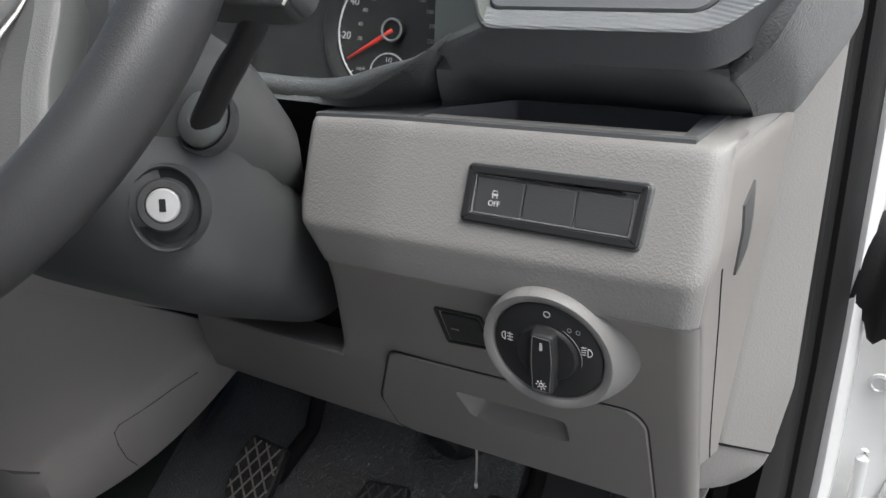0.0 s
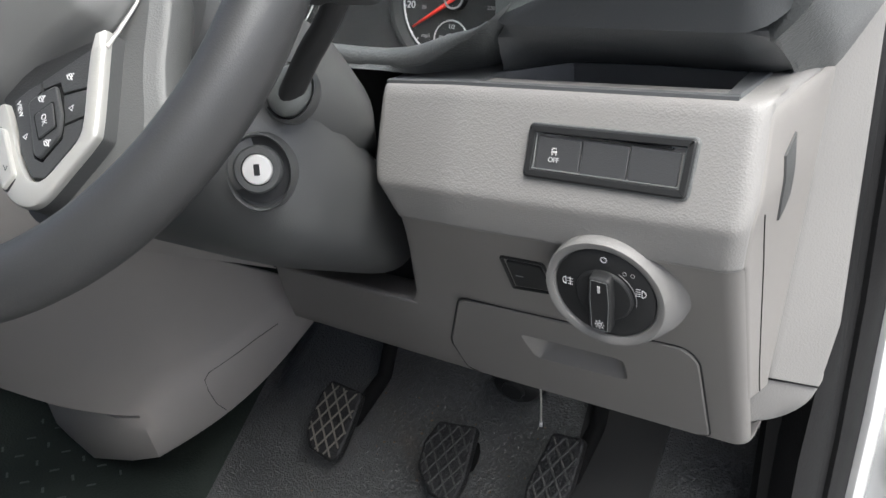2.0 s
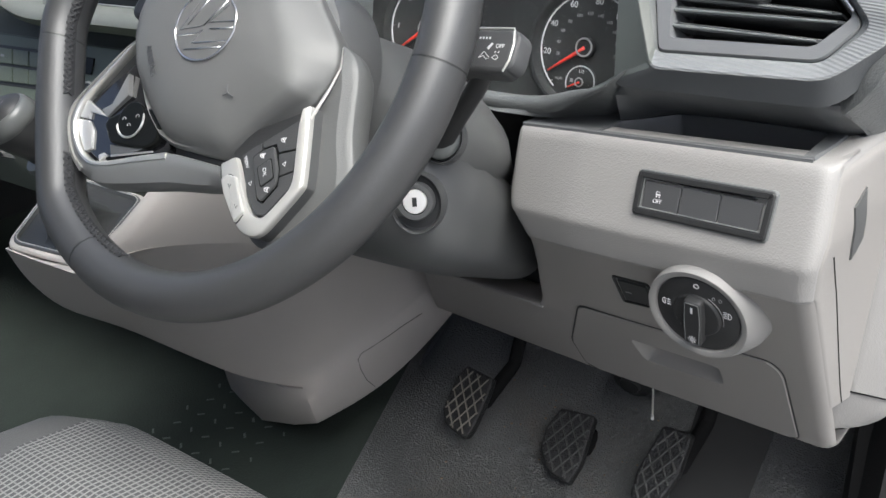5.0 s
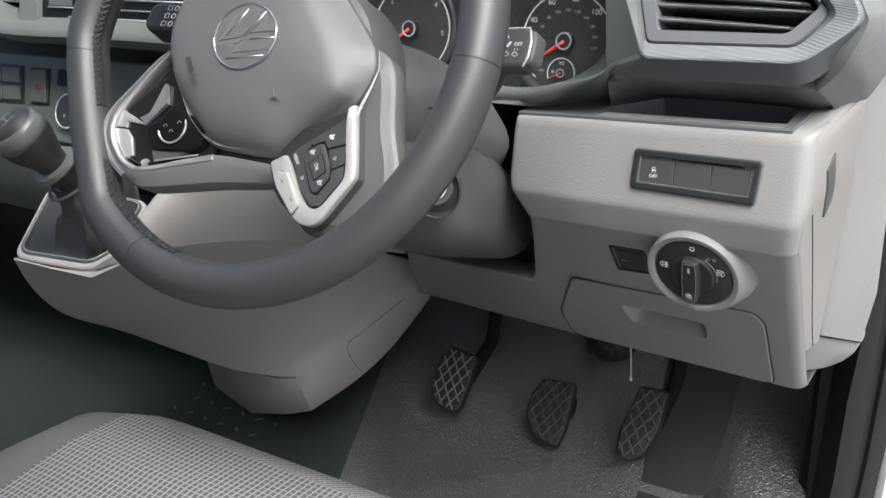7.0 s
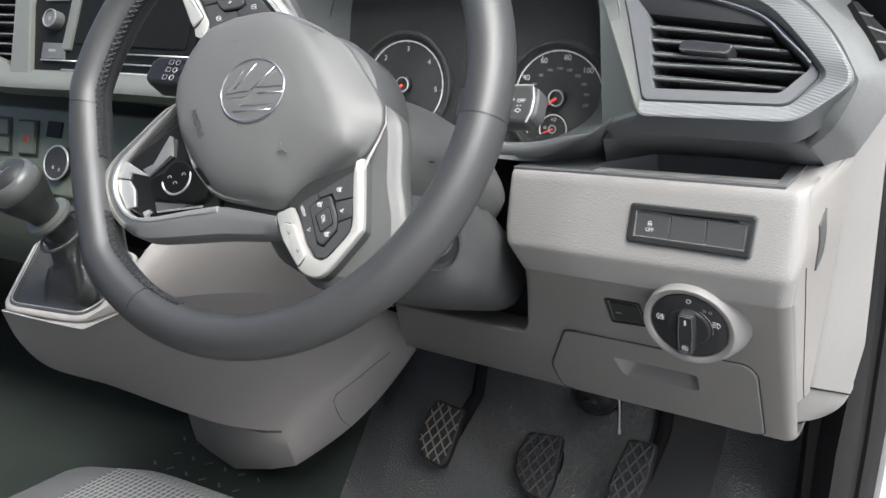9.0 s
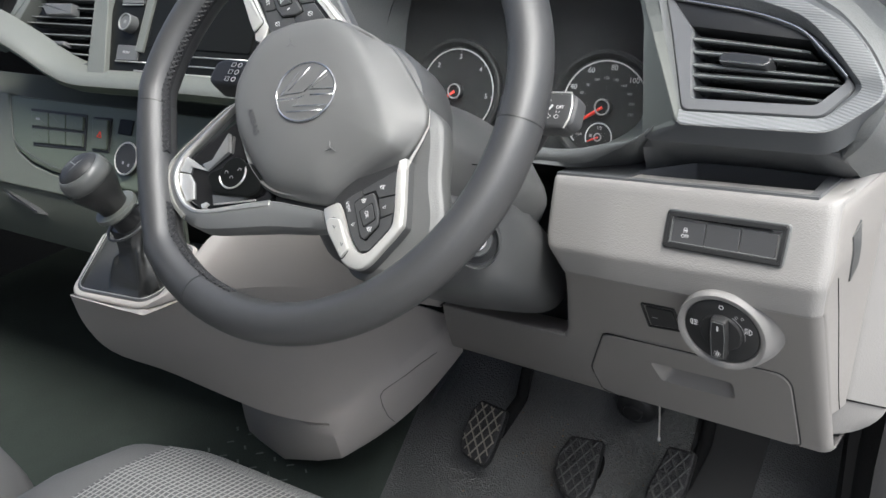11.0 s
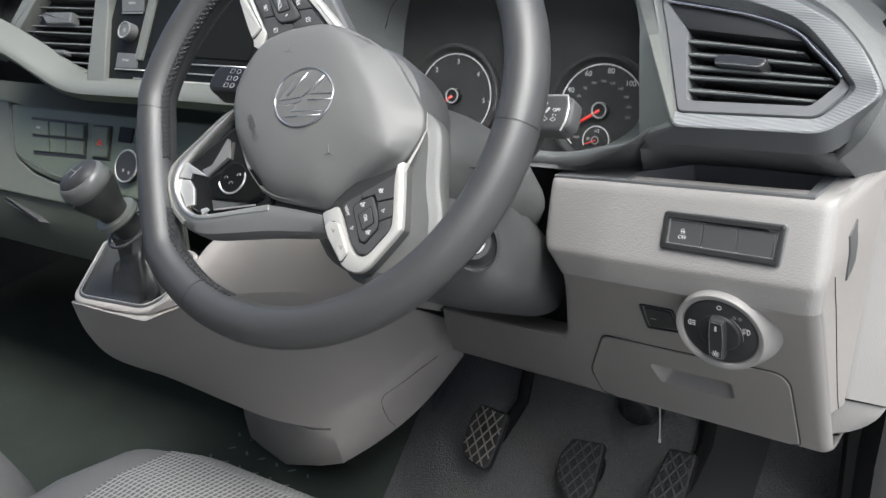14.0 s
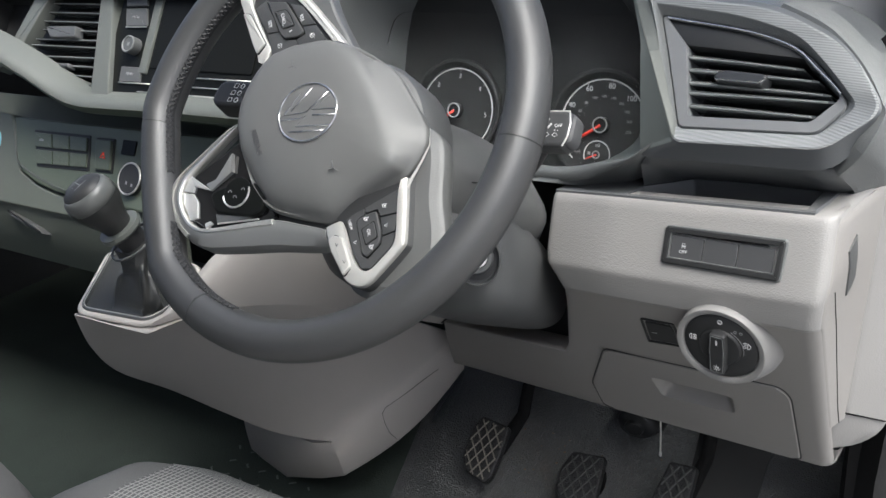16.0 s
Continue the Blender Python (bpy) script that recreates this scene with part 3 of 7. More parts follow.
under.insert(0, [D(0.096, 0.028, 0.044), D(0.094, 0.010, 0.036), D(0.090, 0.008, 0.030), D(0.088, 0.012, 0.019), D(0.085, 0.018, 0.0095), D(0.082, 0.022, 0.0060), D(0.070, 0.060, 0.0045)])
part("pad_underside", sheet(under, 0.003, DY), PAD_DARK, dash, "dark underside of the pad above the tray")
GRAINED = moulded("coarse_grained_dark_plastic", (0.145, 0.151, 0.150), 0.36, 700, 0.28)
pad_up = smooth_line([pv(0.2540, -0.0270, -0.016), pv(0.2670, -0.0205, -0.005), pv(0.2760, -0.0100, 0.004), pv(0.2825, 0.0085, 0.008), pv(0.2790, 0.0180, 0.009), pv(0.2635, 0.0430, 0.009), pv(0.2415, 0.0675, 0.009), pv(0.2210, 0.0834, 0.009), pv(0.1890, 0.1010, 0.007)], 34)
pad_low = smooth_line([D(0.2530, 0.045, 0.008), D(0.2570, 0.075, 0.003), D(0.2590, 0.104, -0.002), D(0.2760, 0.139, 0.032), Vector((0.387, 0.598, 0.592)), Vector((0.3765, 0.606, 0.605)), Vector((0.360, 0.618, 0.620)), Vector((0.343, 0.628, 0.634)), Vector((0.318, 0.640, 0.650))], 34)
pad_mid = pv(0.19, 0.035, -0.02)
rows = []
for k, (u, v) in enumerate(zip(pad_up, pad_low)):
    side = max(0.0, 1 - k / 24)
    up = (DX * side + DZ * (1 - 0.6 * side)) * min(1.0, 0.15 + k / 9)
    crest = 0.0025 * max(0.0, min(1.0, (k - 9) / 6))
    rows.append([u.lerp(pad_mid, 0.10), u, u.lerp(v, 0.06) + up * 0.0028, u.lerp(v, 0.14) + up * 0.0045, u.lerp(v, 0.35) + up * 0.0070, u.lerp(v, 0.65) + up * (0.0075 + crest), u.lerp(v, 0.86) + up * (0.0050 + crest * 1.2), u.lerp(v, 0.95) + up * (0.002 + crest * 0.6), v, v - DX * 0.012 - DZ * 0.006])
rows.insert(0, [q - DX * 0.003 + DY * 0.003 for q in rows[0]])
part("pad_side", sheet(rows, 0.003, -DX - DZ), GRAINED, dash, "coarse grained dark pad beside the door", sharp=60)
out = Vector((0.68, -0.03, 0.73)).normalized()
GRILLE = [Vector(q) for q in ((0.3765, 0.521, 0.6215), (0.3800, 0.548, 0.6190), (0.3722, 0.564, 0.6300), (0.3490, 0.570, 0.6500), (0.3455, 0.5657, 0.6512))]
part("demister_grille", loft([[q - out * 0.004 for q in GRILLE], [q + out * 0.0046 for q in GRILLE]]), SLOT, dash, "black demister slot in the pad")
for t in (0.25, 0.52, 0.78):
    a, b = GRILLE[0].lerp(GRILLE[4], t), (GRILLE[1].lerp(GRILLE[2], t * 1.6) if t < 0.6 else GRILLE[2].lerp(GRILLE[3], t * 1.6 - 0.75))
    part("grille_slat", tube([a + out * 0.0046, b + out * 0.0046], 0.0009, 6), TRIM, dash)
top_rows = []
for x in (-1.38, -1.0, -0.6, -0.3, -0.1, 0.06, 0.15, 0.22, 0.27, 0.30):
    fall, back = max(0.0, x - 0.10) * 0.32, 0.06 if x > -0.2 else 0.0
    top_rows.append([Vector((x, 0.545 + back, 0.700 - fall)), Vector((x, 0.56 + back, 0.716 - fall)), Vector((x, 0.65 + back, 0.716 - fall)), Vector((x, 0.80, 0.700 - fall)), Vector((x, 1.05, 0.66))])
part("dash_top", sheet(top_rows, 0.01, (0, 0, -1)), GRAINED, dash, "dark grained dashboard top")

# ---- side vent ----
TAB_BLACK = moulded("tab_plastic", (0.03, 0.031, 0.032), 0.22, 900, 0.03)
vent = thing("air_vent", pv(0.17, 0.01, -0.02), "black slatted air vent with a sliding tab", "air vent")
part("vent_box", loft([[pv(a, b, -0.002) for a, b in offset(VENT, -0.001)], [pv(a, b, -0.05) for a, b in VENT]], cap=False), BLACK, vent)
bm = bmesh.new()
bm.faces.new([bm.verts.new(pv(a, b, -0.049)) for a, b in VENT])
part("vent_back", bm, BLACK, vent)
part("upper_insert", slab([(0.1120, 0.0722), (0.2130, 0.0575), (0.2060, 0.0632), (0.1888, 0.0715), (0.159, 0.0812), (0.0885, 0.0968)], pv, -0.02, -0.0008, 0.0004), BLACK, vent, "smooth black insert above the slats")
part("chrome_line", tube([pv(p, q, 0.0022) for p, q in soft_line([(0.0888, 0.0975), (0.1068, 0.0933), (0.159, 0.0820), (0.1888, 0.0725), (0.2087, 0.0626), (0.2246, 0.0484), (0.24, 0.0347), (0.2475, 0.0270)], 30)], 0.0011, 10), CHROME, vent, "thin chrome line along the upper edge")
for x0, b0, x1, b1 in ((0.1150, 0.0610, 0.2140, 0.0487), (0.1185, 0.0495, 0.2280, 0.0385), (0.1215, 0.0380, 0.2390, 0.0273), (0.1235, 0.0292, 0.2440, 0.0215), (0.1270, 0.0177, 0.2350, 0.0095)):
    sec = [(-0.020, 0.0075), (-0.006, 0.0042), (-0.001, 0.0024), (0.0006, 0.0008), (0.0, -0.0012), (-0.020, 0.0020)]
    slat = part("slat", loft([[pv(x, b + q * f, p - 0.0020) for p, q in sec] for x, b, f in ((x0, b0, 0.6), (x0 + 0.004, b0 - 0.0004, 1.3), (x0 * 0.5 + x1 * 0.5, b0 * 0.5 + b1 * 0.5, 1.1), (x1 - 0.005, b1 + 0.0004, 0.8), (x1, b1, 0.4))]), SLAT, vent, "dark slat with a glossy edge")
    # highlight on the slat's front edge, laid on as a pale tube
    part("slat_highlight", tube([pv(x0 + 0.002, b0 - 0.0002, -0.0016), pv(x0 * 0.5 + x1 * 0.5, b0 * 0.5 + b1 * 0.5, -0.0012), pv(x1 - 0.006, b1 + 0.0004, -0.0016)], [0.0012, 0.0005, 0.0008], 6), TRIM, slat, "pale tube painted as the highlight on the front edge")
part("tab", slab(rounded([(0.1460, 0.0400), (0.1475, 0.0450), (0.1560, 0.0465), (0.1880, 0.0425), (0.1900, 0.0395), (0.1867, 0.0325), (0.1500, 0.0365)], 0.002), pv, -0.008, 0.005, 0.002, 3), TAB_BLACK, vent, "glossy black sliding tab")
part("tab_edge", tube([pv(0.1485, 0.0385, 0.0048), pv(0.1850, 0.0348, 0.0048), pv(0.1885, 0.0380, 0.0045)], 0.0008, 6), CHROME, vent, "bright tab edge")

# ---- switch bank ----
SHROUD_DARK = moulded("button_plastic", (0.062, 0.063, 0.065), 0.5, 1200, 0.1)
sp = plane_frame(D(0.1235, -0.0264, -0.0412), D(0.2218, -0.027, -0.0426) - D(0.1235, -0.0264, -0.0412), D(0.1248, -0.0166, -0.013) - D(0.1235, -0.0264, -0.0412))
bank = thing("switch_bank", sp(0.05, 0.0, 0.0), "black three-button switch bank set in the fascia", "switch")
BANK = rounded([(0.0, 0.0), (0.0985, -0.0005), (0.1010, 0.0305), (0.0015, 0.0300)], 0.003)
part("bezel_rim", loft([[sp(a, b, w) for a, b in offset(BANK, d)] for d, w in [(-0.0010, -0.004), (-0.0010, 0.0008), (-0.0004, 0.0016), (0.0004, 0.0016), (0.0004, -0.004)]], cap=False), DARK, bank, "thin grey outer rim")
part("bezel", loft([[sp(a, b, w) for a, b in offset(BANK, d)] for d, w in [(0.0, -0.002), (0.0, 0.0022), (0.001, 0.003), (0.0042, 0.003), (0.0048, 0.0015), (0.0049, -0.006)]], cap=False), BLACK, bank, "matt black bezel")
# light on the inner chamfer, drawn as a thin pale tube
part("bezel_highlight", tube([sp(a, b, 0.0014) for a, b in offset(BANK, 0.0052) + offset(BANK, 0.0052)[:1]], 0.0004, 6), TRIM, bank, "thin pale line for the highlight inside the bezel")
part("bezel_floor", slab(BANK, sp, -0.006, -0.0022), BLACK, bank)
for k in range(3):
    x0 = 0.0065 + 0.0288 * k
    part("button", slab(rounded([(x0, 0.0052), (x0 + 0.0280, 0.0048), (x0 + 0.0285, 0.0228), (x0 + 0.0006, 0.0238)], 0.0015), sp, -0.004, 0.0012, 0.0005), SHROUD_DARK, bank, "black push button with a white symbol" if k == 0 else "blank black button", sharp=14)
part("top_bar", slab(rounded([(0.010, 0.0246), (0.088, 0.0238), (0.088, 0.0258), (0.010, 0.0266)], 0.0008), sp, -0.002, 0.0018, 0.0006), GLOSS, bank)
writing("OFF", sp, 0.0185, 0.0108, 0.0015, 0.0040, MARK, bank)
part("car_symbol", joined(tube([sp(0.0169, 0.0157, 0.0014), sp(0.0173, 0.0174, 0.0014), sp(0.0195, 0.0174, 0.0014), sp(0.0201, 0.0157, 0.0014), sp(0.0169, 0.0157, 0.0014)], 0.0003, 6), slab(rect(0.0167, 0.0148, 0.0203, 0.0159, 0.0003), sp, 0.0008, 0.0015)), MARK, bank)
part("skid_symbol", joined(*[tube([sp(a, 0.0145, 0.0014), sp(a + 0.0006, 0.0140, 0.0014), sp(a, 0.0135, 0.0014)], 0.00025, 6) for a in (0.0170, 0.0194)]), MARK, bank)

# ---- headlight switch ----
hq = plane_frame(D(0.1714, -0.0275, -0.1078), DX + DY * 0.06, DZ - DY * 0.20)
TURN = radians(-7)
hp = lambda a, b, w=0.0: hq((a * math.cos(TURN) - b * math.sin(TURN)) * 0.91, (a * math.sin(TURN) + b * math.cos(TURN)) * 0.91, w * 0.9)
light_switch = thing("headlight_switch", hp(0, 0, 0), "round rotary headlight switch with a grey bezel", "light switch")
BEZEL_GREY = moulded("bezel_plastic", (0.225, 0.219, 0.212), 0.52, 1400, 0.15)
n = 56
circ = disc_outline(1.0, n)
bez = [[hp(a * r + dx, b * r + db, w) for a, b in circ] for r, w, dx, db in [(0.0450, -0.045, 0.0062, -0.003), (0.0445, -0.018, 0.0044, -0.002), (0.0430, -0.008, 0.0022, -0.001), (0.0412, -0.001, 0.0006, 0.0), (0.0400, 0.0014, 0.0, 0.0), (0.0375, 0.0016, 0.0, 0.0), (0.0350, 0.0002, 0.0, 0.0), (0.0340, -0.003, 0.0, 0.0)]]
part("bezel", loft(bez), BEZEL_GREY, light_switch, "raised grey bezel")
part("disc", loft([[hp(a * r, b * r, w) for a, b in circ] for r, w in [(0.0335, -0.006), (0.0335, -0.0012), (0.0325, -0.0004), (0.0195, 0.0), (0.0188, 0.0012)]]), BLACK, light_switch, "matt black dial face")
part("hub", loft([[hp(a * r, b * r, w) for a, b in circ] for r, w in [(0.0188, -0.002), (0.0186, 0.0016), (0.0178, 0.0022)]]), BLACK, light_switch)
KNOB = rounded([(-0.0072, -0.0245), (0.0068, -0.0245), (0.0080, 0.0), (0.0070, 0.0185), (-0.0070, 0.0185), (-0.0080, 0.0)], 0.003)
part("knob", slab(KNOB, hp, 0.0, 0.0085, 0.0018, 3), BLACK, light_switch, "black turning grip")
part("knob_rim", tube([hp(a, b, 0.0084) for a, b in offset(KNOB, 0.0018) + offset(KNOB, 0.0018)[:1]], 0.00035, 6), DARK, light_switch)
part("pointer", slab(rect(-0.0008, 0.008, 0.0008, 0.0132), hp, 0.0082, 0.0089), MARK, light_switch)
writing("O", hp, 0.0, 0.0275, 0.0002, 0.0055, MARK, light_switch)
fog = [tube([hp(-0.0262 + 0.0022 * math.cos(t), 0.0028 * math.sin(t) + 0.004, 0.0002) for t in [math.pi / 2 + math.pi * k / 8 for k in range(9)]], 0.0003, 6),
       tube([hp(-0.0262, 0.0012, 0.0002), hp(-0.0262, 0.0068, 0.0002)], 0.0003, 6)]
fog += [tube([hp(-0.0250, 0.0018 + 0.0022 * k, 0.0002), hp(-0.0215, 0.0018 + 0.0022 * k, 0.0002)], 0.00025, 6) for k in range(3)]
fog.append(tube([hp(-0.0232, 0.0010, 0.0002), hp(-0.0232, 0.0072, 0.0002)], 0.00025, 6))
part("fog_symbol", joined(*fog), MARK, light_switch)
beam = [tube([hp(0.0248 + 0.0026 * math.cos(t), 0.0028 * math.sin(t) + 0.0085, 0.0002) for t in [-math.pi / 2 + math.pi * k / 8 for k in range(9)]], 0.0003, 6),
        tube([hp(0.0248, 0.0057, 0.0002), hp(0.0248, 0.0113, 0.0002)], 0.0003, 6)]
beam += [tube([hp(0.0208, 0.0060 + 0.0017 * k, 0.0002), hp(0.0238, 0.0066 + 0.0017 * k, 0.0002)], 0.00025, 6) for k in range(4)]
part("beam_symbol", joined(*beam), MARK, light_switch)
side_l = [tube([hp(0.0135 + 0.0012 * math.cos(t) + d, 0.0208 + 0.0014 * math.sin(t), 0.0002) for t in [2 * math.pi * k / 10 for k in range(11)]], 0.0002, 6) for d in (0.0, 0.0052)]
part("side_light_symbol", joined(*side_l), DIM_MARK, light_switch)
part("arc_mark", tube([hp(0.0215 * math.cos(t), 0.0215 * math.sin(t), 0.0002) for t in [radians(-8 + 6.5 * k) for k in range(12)]], 0.0002, 6), DIM_MARK, light_switch)
bulb = [tube([hp(0.0013 * math.cos(t), -0.0180 + 0.0013 * math.sin(t), 0.0087) for t in [2 * math.pi * k / 10 for k in range(11)]], 0.0003, 6)]
bulb += [tube([hp(0.0022 * math.cos(t), -0.0180 + 0.0022 * math.sin(t), 0.0087), hp(0.0034 * math.cos(t), -0.0180 + 0.0036 * math.sin(t), 0.0087)], 0.00025, 6) for t in [2 * math.pi * k / 8 for k in range(8)]]
part("bulb_symbol", joined(*bulb), MARK, light_switch)

# ---- dimmer switch ----
dp = plane_frame(D(0.0, lower_y(-0.12), -0.12), DX, DY * -0.63 + DZ)
dimmer = thing("dimmer_switch", dp(0.1, 0, 0), "small black instrument dimmer switch", "switch")
DIM = rounded([(0.0815, -0.0215), (0.1180, -0.0185), (0.1215, 0.0195), (0.0885, 0.0192)], 0.003)
part("frame", loft([[dp(a, b, w) for a, b in offset(DIM, d)] for d, w in [(0.0, -0.002), (0.0, 0.0012), (0.0008, 0.0016), (0.002, 0.0012), (0.003, -0.003)]]), BLACK, dimmer)
part("floor_plate", slab(offset(DIM, 0.002), dp, -0.006, -0.0012), BLACK, dimmer)
part("rocker", slab(rounded([(0.0862, -0.0165), (0.1150, -0.0140), (0.1178, 0.0150), (0.0920, 0.0150)], 0.002), dp, -0.004, 0.0014, 0.0008), BLACK, dimmer, "glossy black rocker", sharp=14)
part("mark", slab(rect(0.0930, -0.0020, 0.0985, -0.0008), dp, 0.0, 0.0017), DIM_MARK, dimmer)

# ---- steering wheel ----
TILT_W = radians(37.5)
WC = Vector((-0.004, 0.297, 0.634))
wp = plane_frame(WC, (1, 0.02, 0), (0, math.sin(TILT_W), math.cos(TILT_W)))
wheel = thing("steering_wheel", WC, "three-spoke leather steering wheel, turned about a quarter", "steering wheel")
RIM_R = 0.1735


def rim_point(t):
    """The rim's centre line; its flattened side has turned to the left."""
    r = RIM_R
    d = (t - radians(207) + math.pi) % (2 * math.pi) - math.pi
    flat = 0.158
    c = math.cos(d)
    if abs(d) < radians(60) and r * c > flat:
        r = r * 0.25 + 0.75 * flat / c
    return r


def rim_piece(t0, t1, steps, rad, n=18, swell=0.0):
    rings = []
    for k in range(steps + 1):
        t = t0 + (t1 - t0) * k / steps
        r = rim_point(t)
        ring = []
        for j in range(n):
            q = 2 * math.pi * j / n
            rr, ww = rad * 0.98 * math.cos(q), rad * 1.06 * math.sin(q)
            if math.cos(q) < -0.2:
                rr += swell * -math.cos(q)
            ring.append(wp((r + rr) * math.cos(t), (r + rr) * math.sin(t), ww - 0.003))
        rings.append(ring)
    return loft(rings)


SEAMS = (-1.7, 187.0, 251.0)
part("rim", rim_piece(radians(-108.8), radians(-1.9), 44, 0.0162), LEATHER, wheel, "smooth grey leather rim")
part("rim_top", rim_piece(radians(-1.5), radians(186.8), 60, 0.0160), LEATHER, wheel)
part("rim_flat", rim_piece(radians(187.2), radians(250.8), 32, 0.0162), LEATHER, wheel)
for a in SEAMS:
    part("rim_seam", rim_piece(radians(a - 0.35), radians(a + 0.35), 1, 0.0157), BLACK, wheel)
# laced inner side of the rim
LACE = moulded("lace_thread", (0.030, 0.0305, 0.032), 0.6, 1500, 0.2, spec=0.3)


def inner_side(t, q):
    """A point on the rim's inner side, q radians round its section towards the driver."""
    r = rim_point(t) - 0.0162 * math.cos(q)
    return wp(r * math.cos(t), r * math.sin(t), 0.0172 * math.sin(q) - 0.003)


for a0, a1 in ((120, 204), (222, 262)):
    part("stitch_groove", sheet([[inner_side(radians(a0 + (a1 - a0) * k / 40), q) + (WC - inner_side(radians(a0 + (a1 - a0) * k / 40), q)).normalized() * 0.0002 for q in (0.10, 0.20, 0.30, 0.40, 0.50)] for k in range(41)], 0.001, wp(0, 0, -1) - wp(0, 0, 0)), BLACK, wheel)
    st = []
    count = int((a1 - a0) / 1.75)
    for k in range(count):
        t = radians(a0 + (a1 - a0) * (k + 0.5) / count)
        step = radians(1.15)
        for s in (1, -1):
            st.append(tube([inner_side(t - step * s, 0.10), inner_side(t - step * 0.4 * s, 0.22), inner_side(t + step * 0.4 * s, 0.36), inner_side(t + step * s, 0.50)], [0.0007, 0.0014, 0.0014, 0.0007], 6))
    part("stitching", joined(*st), LACE, wheel, "dark laced cross stitching")

# airbag cover: flat face, a crease, and a facet falling away to the right
HUB_EDGE = [(-0.0593, 0.0479, 0.003), (-0.0391, 0.0566, 0.003), (-0.0116, 0.0621, 0.0022), (0.0019, 0.0623, 0.0008), (0.0178, 0.0590, -0.0008), (0.0359, 0.0524, -0.0026), (0.0526, 0.0446, -0.0036), (0.0617, 0.0376, -0.0042), (0.0719, 0.0269, -0.0047), (0.0860, 0.0128, -0.005), (0.0963, 0.0009, -0.005), (0.0998, -0.0113, -0.005), (0.0973, -0.0228, -0.005), (0.0916, -0.0358, -0.005), (0.0839, -0.0429, -0.005), (0.0651, -0.0582, -0.0055), (0.0447, -0.0773, -0.0035), (0.0358, -0.0808, -0.0026), (0.0215, -0.0812, -0.0011), (-0.0087, -0.0803, 0.0019), (-0.0227, -0.0759, 0.003), (-0.0417, -0.0622, 0.003), (-0.0621, -0.0371, 0.003), (-0.0746, -0.0131, 0.003), (-0.0776, 0.0037, 0.003), (-0.0738, 0.0238, 0.003), (-0.0670, 0.0385, 0.003)]
HUB = [(p[0], p[1]) for p in rounded_edge(HUB_EDGE)]
HUB_W = [p[2] for p in rounded_edge(HUB_EDGE)]
HC = Vector((0.008, -0.008))
CREASE = [(0.0040, 0.0640), (0.0140, 0.0552), (0.0312, 0.0412), (0.0450, 0.0275), (0.0569, 0.0140), (0.0676, -0.0004), (0.0761, -0.0147), (0.0804, -0.0242), (0.0850, -0.0430)]


def smooth01(t):
    t = max(0.0, min(1.0, t))
    return t * t * (3 - 2 * t)


def hub_side(a, b):
    """0 on the main face, 1 on the facet towards the right."""
    return smooth01((a + 0.002) / 0.030) * smooth01((b + 0.074) / 0.052)


def crease_at(a, b):
    """Where the way from the hub's middle to (a, b) crosses the crease, as a share of it."""
    dx, dy = a - HC.x, b - HC.y
    for (x0, y0), (x1, y1) in zip(CREASE, CREASE[1:]):
        ex, ey = x1 - x0, y1 - y0
        det = dx * -ey + ex * dy
        if abs(det) > 1e-12:
            r = ((x0 - HC.x) * -ey + ex * (y0 - HC.y)) / det
            q = (dx * (y0 - HC.y) - dy * (x0 - HC.x)) / det
            if r > 0 and -1e-6 <= q <= 1 + 1e-6:
                return min(0.87, r)
    return 0.87


def hub_ring(f_left, w_left, f_right, w_right, to_crease=0.0, edge=0.0, drop=0.0):
    """edge: how far the ring still follows the height of the outline; drop: how far it sinks towards the lower edge."""
    ring = []
    for (a, b), we in zip(HUB, HUB_W):
        side = hub_side(a, b)
        fr = f_right if not to_crease else crease_at(a, b) * to_crease
        f = f_left + (fr - f_left) * side
        w = w_left + (w_right - w_left) * side - drop * smooth01((-0.030 - b) / 0.035) * (1 - 0.5 * side)
        ring.append(wp(HC.x + (a - HC.x) * f, HC.y + (b - HC.y) * f, w * (1 - edge) + (we + w) * edge))
    return ring


hub_rings = [[wp(a, b, w + d) for (a, b), w in zip(offset(HUB, g), HUB_W)] for g, d in ((0.006, -0.03), (0.001, -0.010), (0.0, -0.003), (0.0, -0.0012), (0.0006, 0.0)) ]
hub_rings += [hub_ring(0.975, 0.0018, 0.980, 0.0004, 0.0, 1.0), hub_ring(0.955, 0.0088, 0.960, -0.0026, drop=0.0072), hub_ring(0.930, 0.0106, 0.0, 0.0076, 1.075, drop=0.0062), hub_ring(0.895, 0.0120, 0.0, 0.0108, 0.990, drop=0.0050), hub_ring(0.83, 0.0132, 0.0, 0.0127, 0.88, drop=0.0034), hub_ring(0.70, 0.0144, 0.0, 0.0142, 0.72, drop=0.0012), hub_ring(0.45, 0.0154, 0.45, 0.0154), hub_ring(0.12, 0.0158, 0.12, 0.0158)]
part("airbag_cover", loft(hub_rings), PAD, wheel, "grey padded airbag cover with a crease", sharp=60)
part("hub_back", slab(disc_outline(0.070, 32, 0.02, -0.012), wp, -0.06, -0.016, 0.01), SHROUD, wheel)
BC, BA, BB = (0.0032, -0.0030), 0.0268, 0.0232
part("badge_dish", loft([[wp(BC[0] + BA * r * math.cos(t), BC[1] + BB * r * math.sin(t), w) for t in [2 * math.pi * k / 40 for k in range(40)]] for r, w in [(1.0, 0.0140), (1.0, 0.0160), (0.97, 0.0162), (0.5, 0.0163)]]), PAD, wheel)
